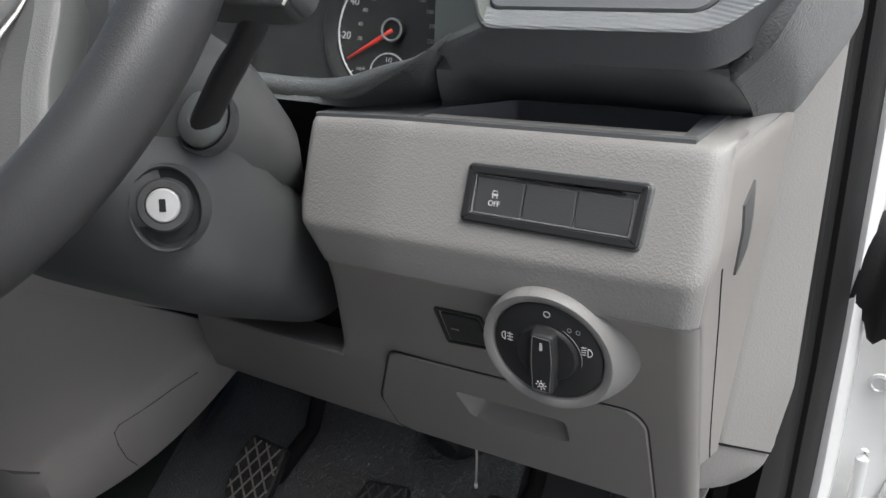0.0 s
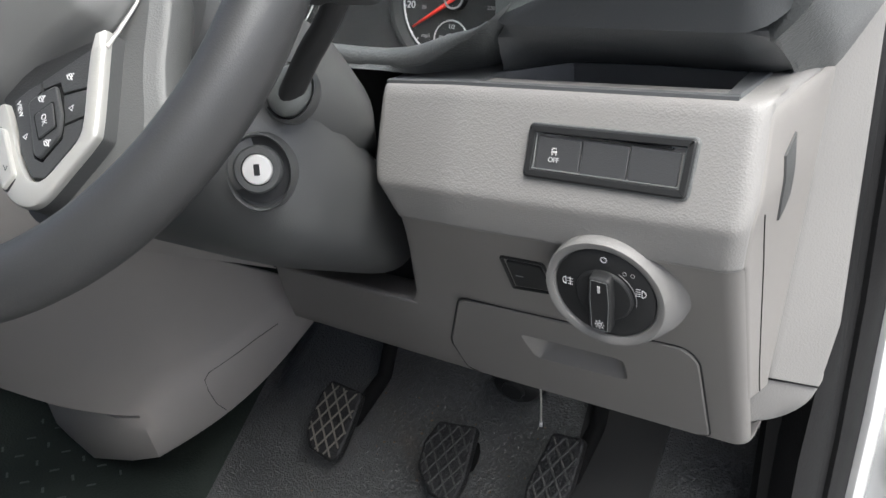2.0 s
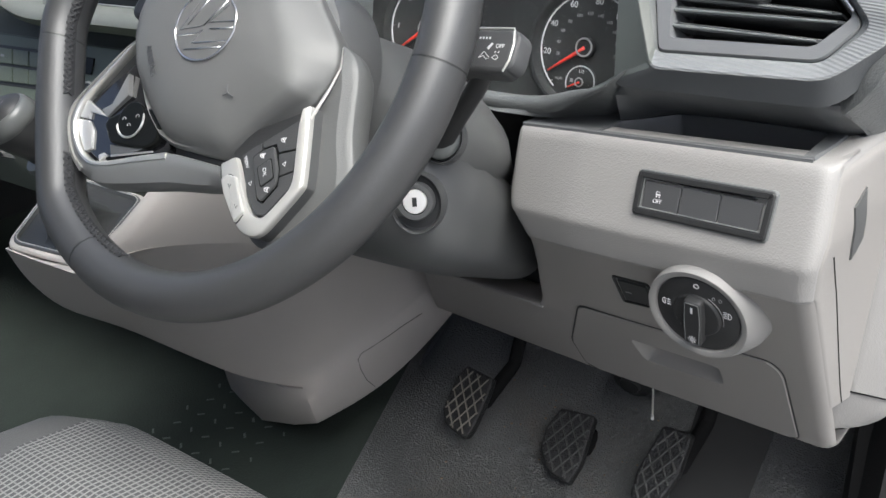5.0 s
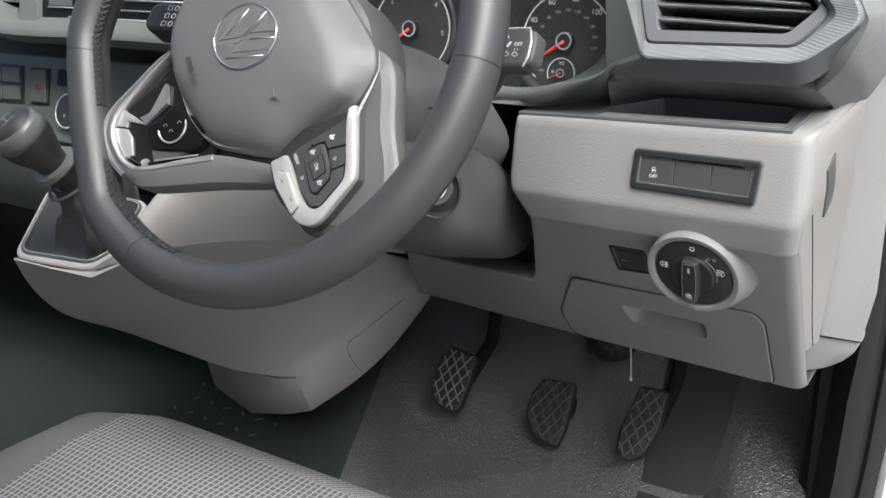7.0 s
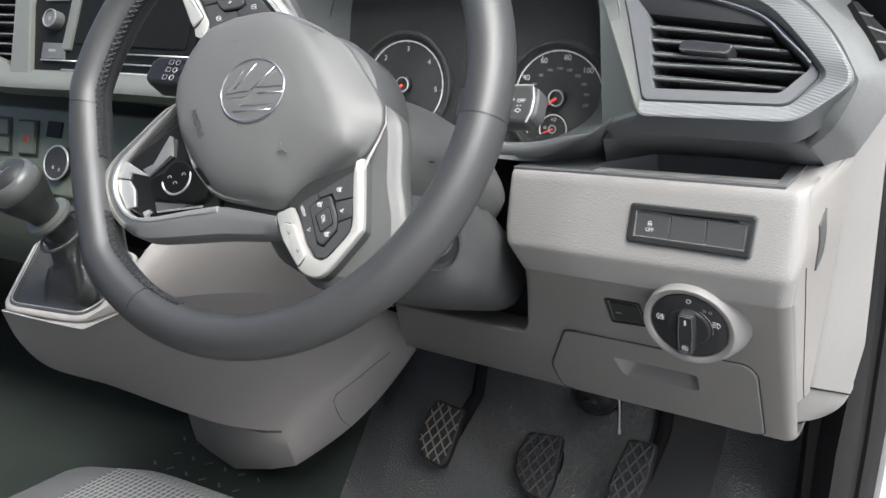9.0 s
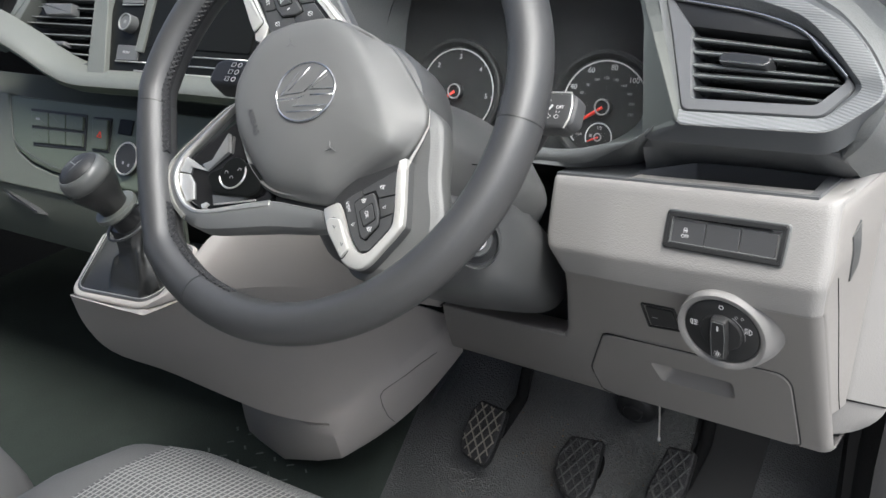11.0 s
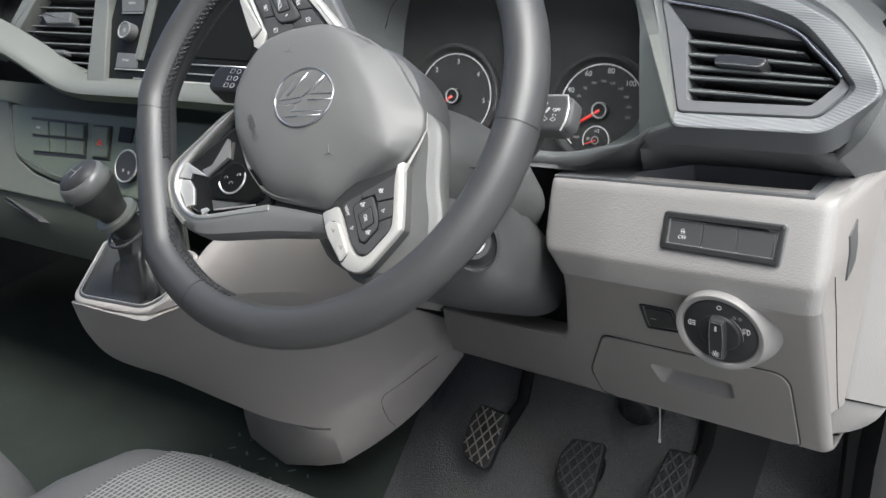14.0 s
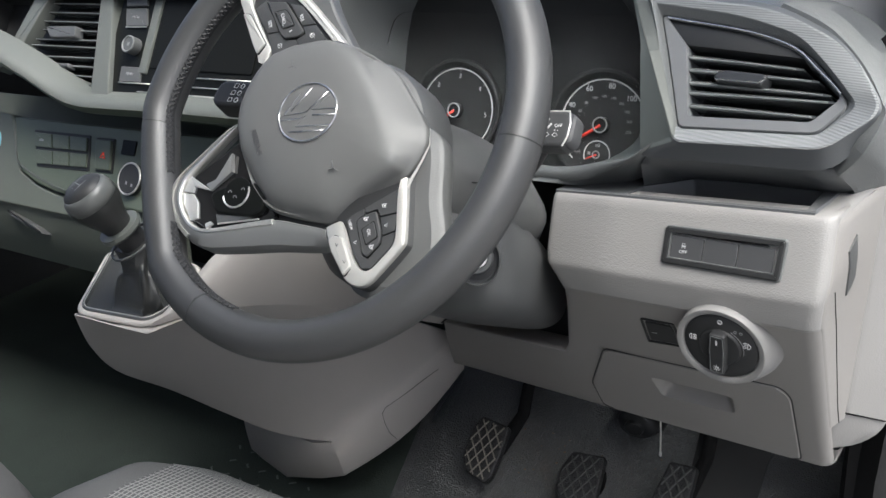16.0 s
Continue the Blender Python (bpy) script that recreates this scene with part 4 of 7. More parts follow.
BADGE = moulded("badge_chrome", (0.62, 0.62, 0.61), 0.24, 300, 0.0, metal=1.0)
part("badge_ring", tube([wp(BC[0] + BA * math.cos(t), BC[1] + BB * math.sin(t), 0.0163) for t in [2 * math.pi * k / 48 for k in range(49)]], 0.0008, 8), BADGE, wheel, "round chrome badge ring")
for pts in ([(-0.0080, 0.0115), (-0.0186, -0.0076), (0.0011, -0.0035)], [(0.0021, -0.0030), (0.0170, 0.0150)], [(0.0201, 0.0123), (0.0065, -0.0006), (0.0285, 0.0020)], [(-0.0125, -0.0035), (0.0010, 0.0165)], [(-0.0205, -0.0120), (-0.0030, -0.0088), (0.0030, -0.0060)], [(0.0030, -0.0055), (-0.0040, -0.0152), (0.0275, -0.0112)], [(0.0085, -0.0048), (0.0300, -0.0025)], [(-0.0090, -0.0200), (0.0235, -0.0155)]):
    part("badge_bar", tube([wp(p, q, 0.0162) for p, q in pts], 0.0006, 8), BADGE, wheel)
writing("AIRBAG", wp, -0.0392, -0.0300, 0.0150, 0.0072, SHROUD, wheel, turn=-53)
for a, b, h in ((0.0410, -0.0417, 0.0154), (-0.0258, 0.0352, 0.0144)):
    part("moulded_mark", joined(tube([wp(a - 0.003, b + 0.004, h), wp(a - 0.001, b - 0.001, h), wp(a + 0.005, b - 0.003, h)], 0.0004, 6), tube([wp(a - 0.004, b - 0.003, h), wp(a + 0.001, b - 0.001, h)], 0.0004, 6)), SHROUD, wheel)

PIANO = moulded("deep_black_plastic", (0.007, 0.0075, 0.007), 0.36, 900, 0.05, spec=0.12)
SILVER = moulded("matt_silver_paint", (0.52, 0.516, 0.485), 0.36, 2000, 0.05, metal=0.45)
GUNMETAL = moulded("gunmetal_paint", (0.26, 0.262, 0.257), 0.36, 2000, 0.05, metal=0.45)
KEY_PLASTIC = moulded("key_plastic", (0.052, 0.053, 0.053), 0.42, 1300, 0.15)


def strip_frame(name, outer, inner, heights, material, label, n=60):
    """A band between two lines on the wheel; heights: (share from the outer line, w)."""
    o, i = soft_line(outer, n), soft_line(inner, n)
    rows = [[wp(p[0] + (q[0] - p[0]) * s, p[1] + (q[1] - p[1]) * s, w) for s, w in heights] for p, q in zip(o, i)]
    return part(name, sheet(rows, 0.002, wp(0, 0, -1) - wp(0, 0, 0)), material, wheel, label, sharp=40)


# spoke to the left, with its silver frame and glossy insets
L_OUT = [(-0.0765, -0.0100), (-0.0893, -0.0190), (-0.1080, -0.0400), (-0.1262, -0.0615), (-0.1298, -0.0714), (-0.1288, -0.0812), (-0.1220, -0.0917), (-0.1119, -0.1028), (-0.0972, -0.1120), (-0.0827, -0.1160), (-0.0682, -0.1164), (-0.0340, -0.1105), (-0.0057, -0.1052), (0.0230, -0.1015), (0.0430, -0.0975)]
L_IN = [(-0.0735, -0.0150), (-0.0850, -0.0290), (-0.0980, -0.0455), (-0.1097, -0.0604), (-0.1132, -0.0709), (-0.1120, -0.0800), (-0.1060, -0.0895), (-0.0950, -0.0985), (-0.0850, -0.1020), (-0.0760, -0.1020), (-0.0621, -0.0993), (-0.0360, -0.0920), (-0.0108, -0.0855), (0.0140, -0.0852), (0.0400, -0.0860)]
part("left_spoke_back", slab(rounded([(-0.060, -0.018), (-0.110, -0.060), (-0.1180, -0.080), (-0.104, -0.098), (-0.074, -0.1080), (0.0, -0.098), (0.043, -0.0900), (0.040, -0.0800), (-0.020, -0.0600)], 0.008), wp, -0.020, -0.0060, 0.003), BLACK, wheel, "black spoke body")
strip_frame("left_spoke_frame", L_OUT, L_IN, ((-0.02, -0.014), (0.0, -0.006), (0.10, -0.0015), (0.55, 0.0025), (0.80, 0.0034), (0.97, 0.0034), (1.0, 0.0024), (1.01, -0.005)), GUNMETAL, "grey metallic spoke frame")
strip_frame("left_frame_line", L_OUT[:13], L_IN[:13], ((0.80, 0.0032), (0.82, 0.0043), (0.96, 0.0046), (1.02, 0.0036), (1.03, 0.0)), SATIN, "bright silver inner edge of the frame")
strip_frame("left_frame_rim", L_OUT[:9], L_IN[:9], ((0.08, -0.003), (0.10, 0.0006), (0.36, 0.0024), (0.38, 0.0)), SILVER, "silver outer edge of the frame")
part("left_spoke_inset", slab(rounded([(-0.066, -0.022), (-0.1095, -0.0615), (-0.1125, -0.078), (-0.0985, -0.0950), (-0.081, -0.1005), (-0.012, -0.084), (-0.030, -0.055)], 0.004), wp, -0.008, -0.0006, 0.001), GLOSS, wheel, "gloss black spoke inset")
# triangular reflection in the gloss inset, modelled as a grey wedge
part("left_spoke_reflection", slab([(-0.0715, -0.0383), (-0.0668, -0.0528), (-0.0745, -0.0607), (-0.0841, -0.0705), (-0.0913, -0.0657), (-0.0818, -0.0607)], lambda a, b, w: wp(a, b, w + (b + 0.07) * 0.10), -0.003, 0.0012, 0.0004), GUNMETAL, wheel, "grey wedge for the reflection in the gloss inset")
FACET = moulded("bright_facet", (0.56, 0.56, 0.55), 0.30, 300, 0.0, metal=0.5)
for q in ([(-0.1110, -0.0607), (-0.1130, -0.0742), (-0.1026, -0.0740), (-0.1027, -0.0691), (-0.0838, -0.0701)], [(-0.1130, -0.0757), (-0.1021, -0.0752), (-0.0948, -0.0813), (-0.0895, -0.0940), (-0.0962, -0.0968), (-0.1086, -0.0846)], [(-0.0798, -0.0975), (-0.0751, -0.0949), (-0.0720, -0.0964), (-0.0770, -0.1010)]):
    part("left_spoke_chip", slab(q, wp, -0.003, 0.0016, 0.0005), FACET, wheel, "bright silver facet")
part("button_pod", slab(rounded([(-0.0801, -0.0758), (-0.0779, -0.0708), (-0.0591, -0.0617), (-0.0383, -0.0590), (-0.0250, -0.0620), (-0.0230, -0.0800), (-0.0317, -0.0860), (-0.0690, -0.0877)], 0.004), wp, -0.002, 0.0042, 0.0016), PIANO, wheel, "black button pod")
part("pod_lip", slab(rounded([(-0.0708, -0.0882), (-0.0346, -0.0860), (-0.0462, -0.0910), (-0.0663, -0.0960)], 0.001), wp, -0.001, 0.0020, 0.0005), SHROUD, wheel)
part("pod_line", tube([wp(-0.0651, -0.0958, 0.0022), wp(-0.0250, -0.0868, 0.0026)], 0.0007, 6), SATIN, wheel, "thin bright line below the pod")
part("phone_key", slab(disc_outline(0.0130, 32, -0.0535, -0.0695), wp, 0.002, 0.0048, 0.0008), PIANO, wheel, "round key")
part("phone_key_edge", tube([wp(-0.0535 + 0.0128 * math.cos(t), -0.0695 + 0.0122 * math.sin(t), 0.0050) for t in [radians(200 + 190 * k / 20) for k in range(21)]], [0.0003] + [0.0008] * 19 + [0.0003], 6), SATIN, wheel, "half-round chrome edge of the key")
part("key_symbols", joined(*[tube([wp(a + 0.0016 * math.cos(t), b + 0.0016 * math.sin(t), 0.0050) for t in [0.7 * k for k in range(6)]], 0.0003, 5) for a, b in ((-0.0600, -0.0700), (-0.0535, -0.0735), (-0.0475, -0.0665))]), DIM_MARK, wheel)

# spoke to the lower right, with the multifunction buttons
SPOKE_R = rounded([(0.060, 0.000), (0.094, 0.0050), (0.1085, -0.0050), (0.1140, -0.0201), (0.1200, -0.0487), (0.1300, -0.0700), (0.135, -0.095), (0.105, -0.126), (0.070, -0.1275), (0.045, -0.102), (0.045, -0.075)], 0.010)
part("right_spoke_back", loft([[wp(a, b, w) for a, b in offset(SPOKE_R, d)] for d, w in ((0.004, -0.034), (0.0, -0.026), (0.0, -0.0135), (0.0008, -0.0125), (0.0045, -0.0110), (0.0090, -0.0088))]), COLUMN, wheel, "grey spoke body", sharp=45)
part("hub_chrome_edge", tube([wp(a, b, w) for a, b, w in ((0.0978, 0.0012, -0.0078), (0.1010, -0.0113, -0.0076), (0.0986, -0.0235, -0.0072), (0.0968, -0.0370, -0.004), (0.0985, -0.0470, 0.0015))], [0.0002, 0.0006, 0.0009, 0.0011, 0.0013], 6), SATIN, wheel, "thin bright edge beside the cover")
R_OUT = [(0.0975, -0.0395), (0.0996, -0.0480), (0.1045, -0.0660), (0.1088, -0.0831), (0.1082, -0.0890), (0.1000, -0.1030), (0.0897, -0.1185), (0.0800, -0.1226), (0.0685, -0.1194), (0.0600, -0.1108), (0.0506, -0.1012), (0.0430, -0.0920), (0.0395, -0.0850)]
R_IN = [(0.0930, -0.0425), (0.0935, -0.0510), (0.0968, -0.0650), (0.1006, -0.0792), (0.1012, -0.0890), (0.0955, -0.0990), (0.0882, -0.1090), (0.0800, -0.1102), (0.0735, -0.1060), (0.0687, -0.1002), (0.0635, -0.0930), (0.0570, -0.0840), (0.0520, -0.0785)]
strip_frame("right_spoke_frame", R_OUT, R_IN, ((0.0, 0.0008), (0.06, 0.0026), (0.20, 0.0034), (0.85, 0.0044), (0.97, 0.0040), (1.0, 0.0028), (1.01, -0.004)), SILVER, "matt silver spoke frame")
strip_frame("right_frame_back", R_OUT, R_IN, ((0.0, -0.012), (0.02, 0.0002), (0.20, 0.0008)), SHROUD, "dark side of the spoke frame")
part("button_panel", slab(rounded([(0.0450, -0.0760), (0.0560, -0.0600), (0.0930, -0.0420), (0.1008, -0.0792), (0.1015, -0.0890), (0.0884, -0.1092), (0.0795, -0.1102), (0.0687, -0.1004)], 0.002), wp, -0.010, 0.0006, 0.0006), BLACK, wheel, "black multifunction button panel")
keys_r = [[(0.0560, -0.0765), (0.0625, -0.0705), (0.0680, -0.0668), (0.0702, -0.0706), (0.0648, -0.0762), (0.0780, -0.1004), (0.0835, -0.1018), (0.0910, -0.0900), (0.0898, -0.0846), (0.0990, -0.0798), (0.1003, -0.0885), (0.0878, -0.1080), (0.0800, -0.1090), (0.0695, -0.0998)], [(0.0692, -0.0660), (0.0920, -0.0490), (0.0945, -0.0560), (0.0968, -0.0656), (0.0838, -0.0700), (0.0800, -0.0655), (0.0710, -0.0695)], [(0.0842, -0.0710), (0.0972, -0.0666), (0.0990, -0.0786), (0.0896, -0.0836)]]
for q in keys_r:
    part("key", slab(q, wp, -0.002, 0.0030, 0.0004), KEY_PLASTIC, wheel, "dark grey key")
OK_PAD = rounded([(0.0656, -0.0766), (0.0701, -0.0725), (0.0797, -0.0668), (0.0883, -0.0798), (0.0906, -0.0889), (0.0829, -0.1008), (0.0788, -0.0994)], 0.0025)
part("key_gap", slab(offset(OK_PAD, -0.0006), wp, 0.0, 0.0032), SLOT, wheel)
part("key_ring", slab(OK_PAD, wp, 0.001, 0.0046, 0.0010), KEY_PLASTIC, wheel, "raised rocker ring")
part("ok_gap", slab(rounded([(0.0722, -0.0822), (0.0814, -0.0742), (0.0881, -0.0857), (0.0799, -0.0932)], 0.0015), wp, 0.003, 0.0049), SLOT, wheel)
part("ok_key", slab(rounded([(0.0730, -0.0821), (0.0813, -0.0750), (0.0872, -0.0856), (0.0800, -0.0922)], 0.0015), wp, 0.004, 0.0054, 0.0005), KEY_PLASTIC, wheel, "middle key")
writing("OK", wp, 0.0798, -0.0835, 0.0055, 0.0038, MARK, wheel, turn=-62)
writing("VIEW", wp, 0.0608, -0.0800, 0.0031, 0.0034, MARK, wheel, turn=-55)
for a, b, h in ((0.0735, -0.0742, 0.0047), (0.0845, -0.0932, 0.0047), (0.0845, -0.0622, 0.0031)):
    part("key_symbol", joined(tube([wp(a + 0.0013 * math.cos(t), b + 0.0013 * math.sin(t), h) for t in [2 * math.pi * k / 10 for k in range(11)]], 0.00028, 5), tube([wp(a - 0.0020, b + 0.0004, h), wp(a - 0.0006, b + 0.0006, h), wp(a + 0.0020, b - 0.0014, h)], 0.00028, 5), slab(disc_outline(0.0005, 8, a + 0.0016, b + 0.0014), wp, h - 0.0004, h + 0.0001)), MARK, wheel)
for a, b in ((0.0908, -0.0758), (0.0690, -0.0915)):
    part("arrow_mark", tube([wp(a - 0.0012, b - 0.0005, 0.0031), wp(a + 0.0008, b + 0.0012, 0.0031), wp(a + 0.0009, b - 0.0014, 0.0031), wp(a - 0.0012, b - 0.0005, 0.0031)], 0.00026, 5), MARK, wheel)
ROCK = rounded([(0.0468, -0.0940), (0.0505, -0.0898), (0.0587, -0.0902), (0.0728, -0.1094), (0.0685, -0.1172), (0.0522, -0.1015)], 0.0015)
part("rocker_gap", slab(offset(ROCK, -0.0006), wp, 0.002, 0.0041), BLACK, wheel)
part("rocker_key", slab(ROCK, wp, 0.003, 0.0062, 0.0012), SILVER, wheel, "silver rocker key")
part("rocker_mark", joined(*[tube([wp(a - 0.0012, b + 0.001, 0.0063), wp(a + 0.001, b - 0.0012, 0.0063), wp(a + 0.0012, b + 0.0010, 0.0063)], 0.00026, 5) for a, b in ((0.0559, -0.0964), (0.0664, -0.1073))]), SHROUD, wheel)

# spoke at the top
part("top_spoke_back", slab(rounded([(-0.060, 0.034), (-0.080, 0.046), (-0.118, 0.092), (-0.115, 0.140), (-0.060, 0.145), (-0.020, 0.092), (0.012, 0.058)], 0.010), wp, -0.022, -0.009, 0.003), SHROUD, wheel, "dark grey spoke body")
strip_frame("top_frame_left", [(-0.0760, 0.0415), (-0.0790, 0.0460), (-0.0850, 0.0545), (-0.1062, 0.0811), (-0.1190, 0.0990), (-0.1200, 0.1150), (-0.1060, 0.1250)], [(-0.0660, 0.0385), (-0.0655, 0.0520), (-0.0712, 0.0580), (-0.0925, 0.0812), (-0.1030, 0.0950), (-0.1050, 0.1080), (-0.0960, 0.1150)], ((-0.02, -0.008), (0.0, -0.001), (0.08, 0.0026), (0.90, 0.0036), (1.0, 0.0028), (1.01, -0.004)), SILVER, "matt silver spoke frame")
strip_frame("top_frame_right", [(0.0060, 0.0614), (-0.0228, 0.0830), (-0.0540, 0.1050), (-0.0850, 0.1220), (-0.1060, 0.1250)], [(-0.0055, 0.0618), (-0.0318, 0.0820), (-0.0600, 0.1005), (-0.0840, 0.1120), (-0.0960, 0.1150)], ((-0.02, -0.008), (0.0, -0.002), (0.06, 0.0008), (0.45, 0.0026), (0.52, 0.0012), (0.60, 0.0030), (0.95, 0.0032), (1.0, 0.0020), (1.01, -0.004)), SILVER, "matt silver spoke frame")
part("button_panel", slab(rounded([(-0.0650, 0.0440), (-0.1010, 0.0870), (-0.1030, 0.1080), (-0.0880, 0.1150), (-0.0560, 0.1020), (-0.0300, 0.0838), (-0.0040, 0.0620), (0.0100, 0.0450), (-0.0600, 0.0350)], 0.003), wp, -0.012, 0.0006, 0.0006), BLACK, wheel, "black cruise control button panel")
ROCK_T = rounded([(-0.1062, 0.0822), (-0.0985, 0.0822), (-0.0712, 0.0562), (-0.0776, 0.0470), (-0.0845, 0.0546)], 0.002)
part("rocker_gap", slab(offset(ROCK_T, -0.0006), wp, 0.001, 0.0039), BLACK, wheel)
part("rocker_key", slab(ROCK_T, wp, 0.002, 0.0054, 0.0012), SILVER, wheel, "silver rocker key")
for q in ([(-0.0735, 0.0652), (-0.0628, 0.0676), (-0.0536, 0.0606), (-0.0430, 0.0618), (-0.0366, 0.0553), (-0.0480, 0.0500), (-0.0610, 0.0460)], [(-0.0355, 0.0552), (-0.0105, 0.0615), (-0.0268, 0.0748), (-0.0392, 0.0730), (-0.0345, 0.0670), (-0.0418, 0.0616)], [(-0.0742, 0.0662), (-0.0634, 0.0684), (-0.0730, 0.0815), (-0.0860, 0.0960), (-0.0960, 0.0880)], [(-0.0402, 0.0738), (-0.0272, 0.0758), (-0.0460, 0.0910), (-0.0600, 0.0930)]):
    part("key", slab(q, wp, -0.002, 0.0030, 0.0004), KEY_PLASTIC, wheel, "dark grey key")
TK = rounded([(-0.0852, 0.0940), (-0.0730, 0.0815), (-0.0604, 0.0664), (-0.0533, 0.0612), (-0.0378, 0.0642), (-0.0352, 0.0680), (-0.0498, 0.0815), (-0.0640, 0.0940)], 0.003)
part("key_gap", slab(offset(TK, -0.0006), wp, 0.0, 0.0033), SLOT, wheel)
part("key_ring", slab(TK, wp, 0.001, 0.0050, 0.0012), KEY_PLASTIC, wheel, "raised rocker ring")
CN = rounded([(-0.0718, 0.0842), (-0.0638, 0.0755), (-0.0573, 0.0687), (-0.0456, 0.0725), (-0.0530, 0.0812), (-0.0600, 0.0868)], 0.002)
part("cancel_gap", slab(CN, wp, 0.003, 0.0053), SLOT, wheel)
part("cancel_key", slab(offset(CN, 0.0007), wp, 0.004, 0.0058, 0.0006), KEY_PLASTIC, wheel)
writing("CNCL", wp, -0.0592, 0.0775, 0.0059, 0.0044, MARK, wheel, turn=-60)
writing("SET", wp, -0.0748, 0.0742, 0.0031, 0.0044, MARK, wheel, turn=-60)
writing("RES", wp, -0.0430, 0.0805, 0.0031, 0.0044, MARK, wheel, turn=-60)
for a, b in ((-0.0570, 0.0557), (-0.0270, 0.0656)):
    part("key_mark", joined(tube([wp(a + 0.0020 * math.cos(t), b + 0.0018 * math.sin(t), 0.0031) for t in [2 * math.pi * k / 12 for k in range(11)]], 0.0003, 5), tube([wp(a - 0.0028, b + 0.001, 0.0031), wp(a + 0.001, b - 0.0002, 0.0031), wp(a + 0.0028, b - 0.0016, 0.0031)], 0.0003, 5)), MARK, wheel)
part("plus_mark", joined(tube([wp(-0.0497, 0.0674, 0.0051), wp(-0.0473, 0.0682, 0.0051)], 0.0003, 5), tube([wp(-0.0488, 0.0666, 0.0051), wp(-0.0482, 0.0690, 0.0051)], 0.0003, 5)), MARK, wheel)

# ---- steering column ----
column = thing("steering_column", wp(0, -0.05, -0.3), "grey plastic steering column shroud with ignition lock", "steering column")


def shroud_ring(s, x0, x1, v0, v1, power=3.2, n=36):
    ring = []
    for k in range(n):
        t = 2 * math.pi * k / n
        c, q = math.cos(t), math.sin(t)
        a = math.copysign(abs(c) ** (2 / power), c)
        b = math.copysign(abs(q) ** (2 / power), q)
        ring.append(wp((x0 + x1) / 2 + a * (x1 - x0) / 2, (v0 + v1) / 2 + b * (v1 - v0) / 2, -s))
    return ring


# one plastic in two greys: shade below and light above are in the colour
part("lower_shroud", loft([shroud_ring(*r) for r in [(0.030, -0.040, 0.046, -0.046, 0.0), (0.060, -0.046, 0.052, -0.052, 0.004), (0.090, -0.056, 0.062, -0.062, 0.006), (0.115, -0.070, 0.080, -0.078, 0.006), (0.140, -0.083, 0.100, -0.096, 0.005), (0.160, -0.088, 0.108, -0.106, 0.004), (0.190, -0.090, 0.110, -0.110, 0.003), (0.260, -0.092, 0.096, -0.106, 0.0), (0.370, -0.090, 0.080, -0.090, -0.01)]]), SHROUD, column, "smooth grey lower shroud, painted darker for its shade", sharp=60)
part("upper_shroud", loft([shroud_ring(*r, 1.75) for r in [(0.035, -0.045, 0.055, -0.030, 0.026), (0.060, -0.060, 0.070, -0.045, 0.037), (0.110, -0.078, 0.094, -0.060, 0.049), (0.150, -0.088, 0.110, -0.066, 0.056), (0.175, -0.088, 0.114, -0.066, 0.057), (0.220, -0.084, 0.104, -0.060, 0.051), (0.300, -0.070, 0.064, -0.04, 0.038)]]), COLUMN, column, "upper shroud half with a sloping top, painted paler for the light on it", sharp=60)
part("shroud_seam", tube(smooth_line([(0.022, 0.392, 0.556), (0.0450, 0.3860, 0.5600), (0.0690, 0.3760, 0.5640), (0.088, 0.372, 0.5665)], 10), 0.0005, 6), SLOT, column)
LOCK_METAL = moulded("lock_metal", (0.9, 0.89, 0.87), 0.5, 300, 0.0, metal=0.6)
kp = plane_frame((0.0895, 0.3615, 0.5055), (1, 0.55, 0.03), (0.05, 0.35, 0.93))
kc = disc_outline(1.0, 40)
part("lock_recess", loft([[kp(a * r * 0.95, b * r * 1.12 - 0.002, w) for a, b in kc] for r, w in [(0.0210, -0.03), (0.0203, -0.004), (0.0192, 0.0), (0.0184, -0.001), (0.0178, -0.007)]]), SHROUD, column, "raised rim round the lock")
part("lock_well", loft([[kp(a * r, b * r * 1.1, w) for a, b in kc] for r, w in [(0.0180, -0.014), (0.0180, -0.0050)]]), BLACK, column)
part("lock_ring", loft([[kp(a * r, b * r, w) for a, b in kc] for r, w in [(0.0135, -0.012), (0.0135, 0.002), (0.0125, 0.0035), (0.0092, 0.0035), (0.0088, 0.001)]]), SHROUD, column, "grey plastic lock ring")
part("ignition_lock", loft([[kp(a * r, b * r, w) for a, b in kc] for r, w in [(0.0086, 0.0), (0.0086, 0.0030), (0.0078, 0.0040), (0.0030, 0.0042)]]), LOCK_METAL, column, "bright metal ignition lock")
part("key_slot", slab(rounded([(-0.0016, -0.0032), (0.0016, -0.0032), (0.0016, 0.0032), (-0.0016, 0.0032)], 0.0004), kp, 0.002, 0.0047), BLACK, column)
# wiper stalk
stalk = thing("wiper_stalk", wp(0.09, 0.0, -0.12), "black wiper stalk with white symbols on its end", "stalk")
part("boot", loft([[Vector((0.098, 0.386, 0.545)) + Vector((math.cos(t), 0.50 * math.sin(t), 0.86 * math.sin(t))) * r + Vector((0.40, -0.80, 0.42)) * w for t in [2 * math.pi * k / 28 for k in range(28)]] for r, w in [(0.0150, -0.020), (0.0150, -0.003), (0.0138, 0.003), (0.0108, 0.0070), (0.0060, 0.0090)]]), TRIM, stalk, "rounded grey stalk boot", sharp=60)
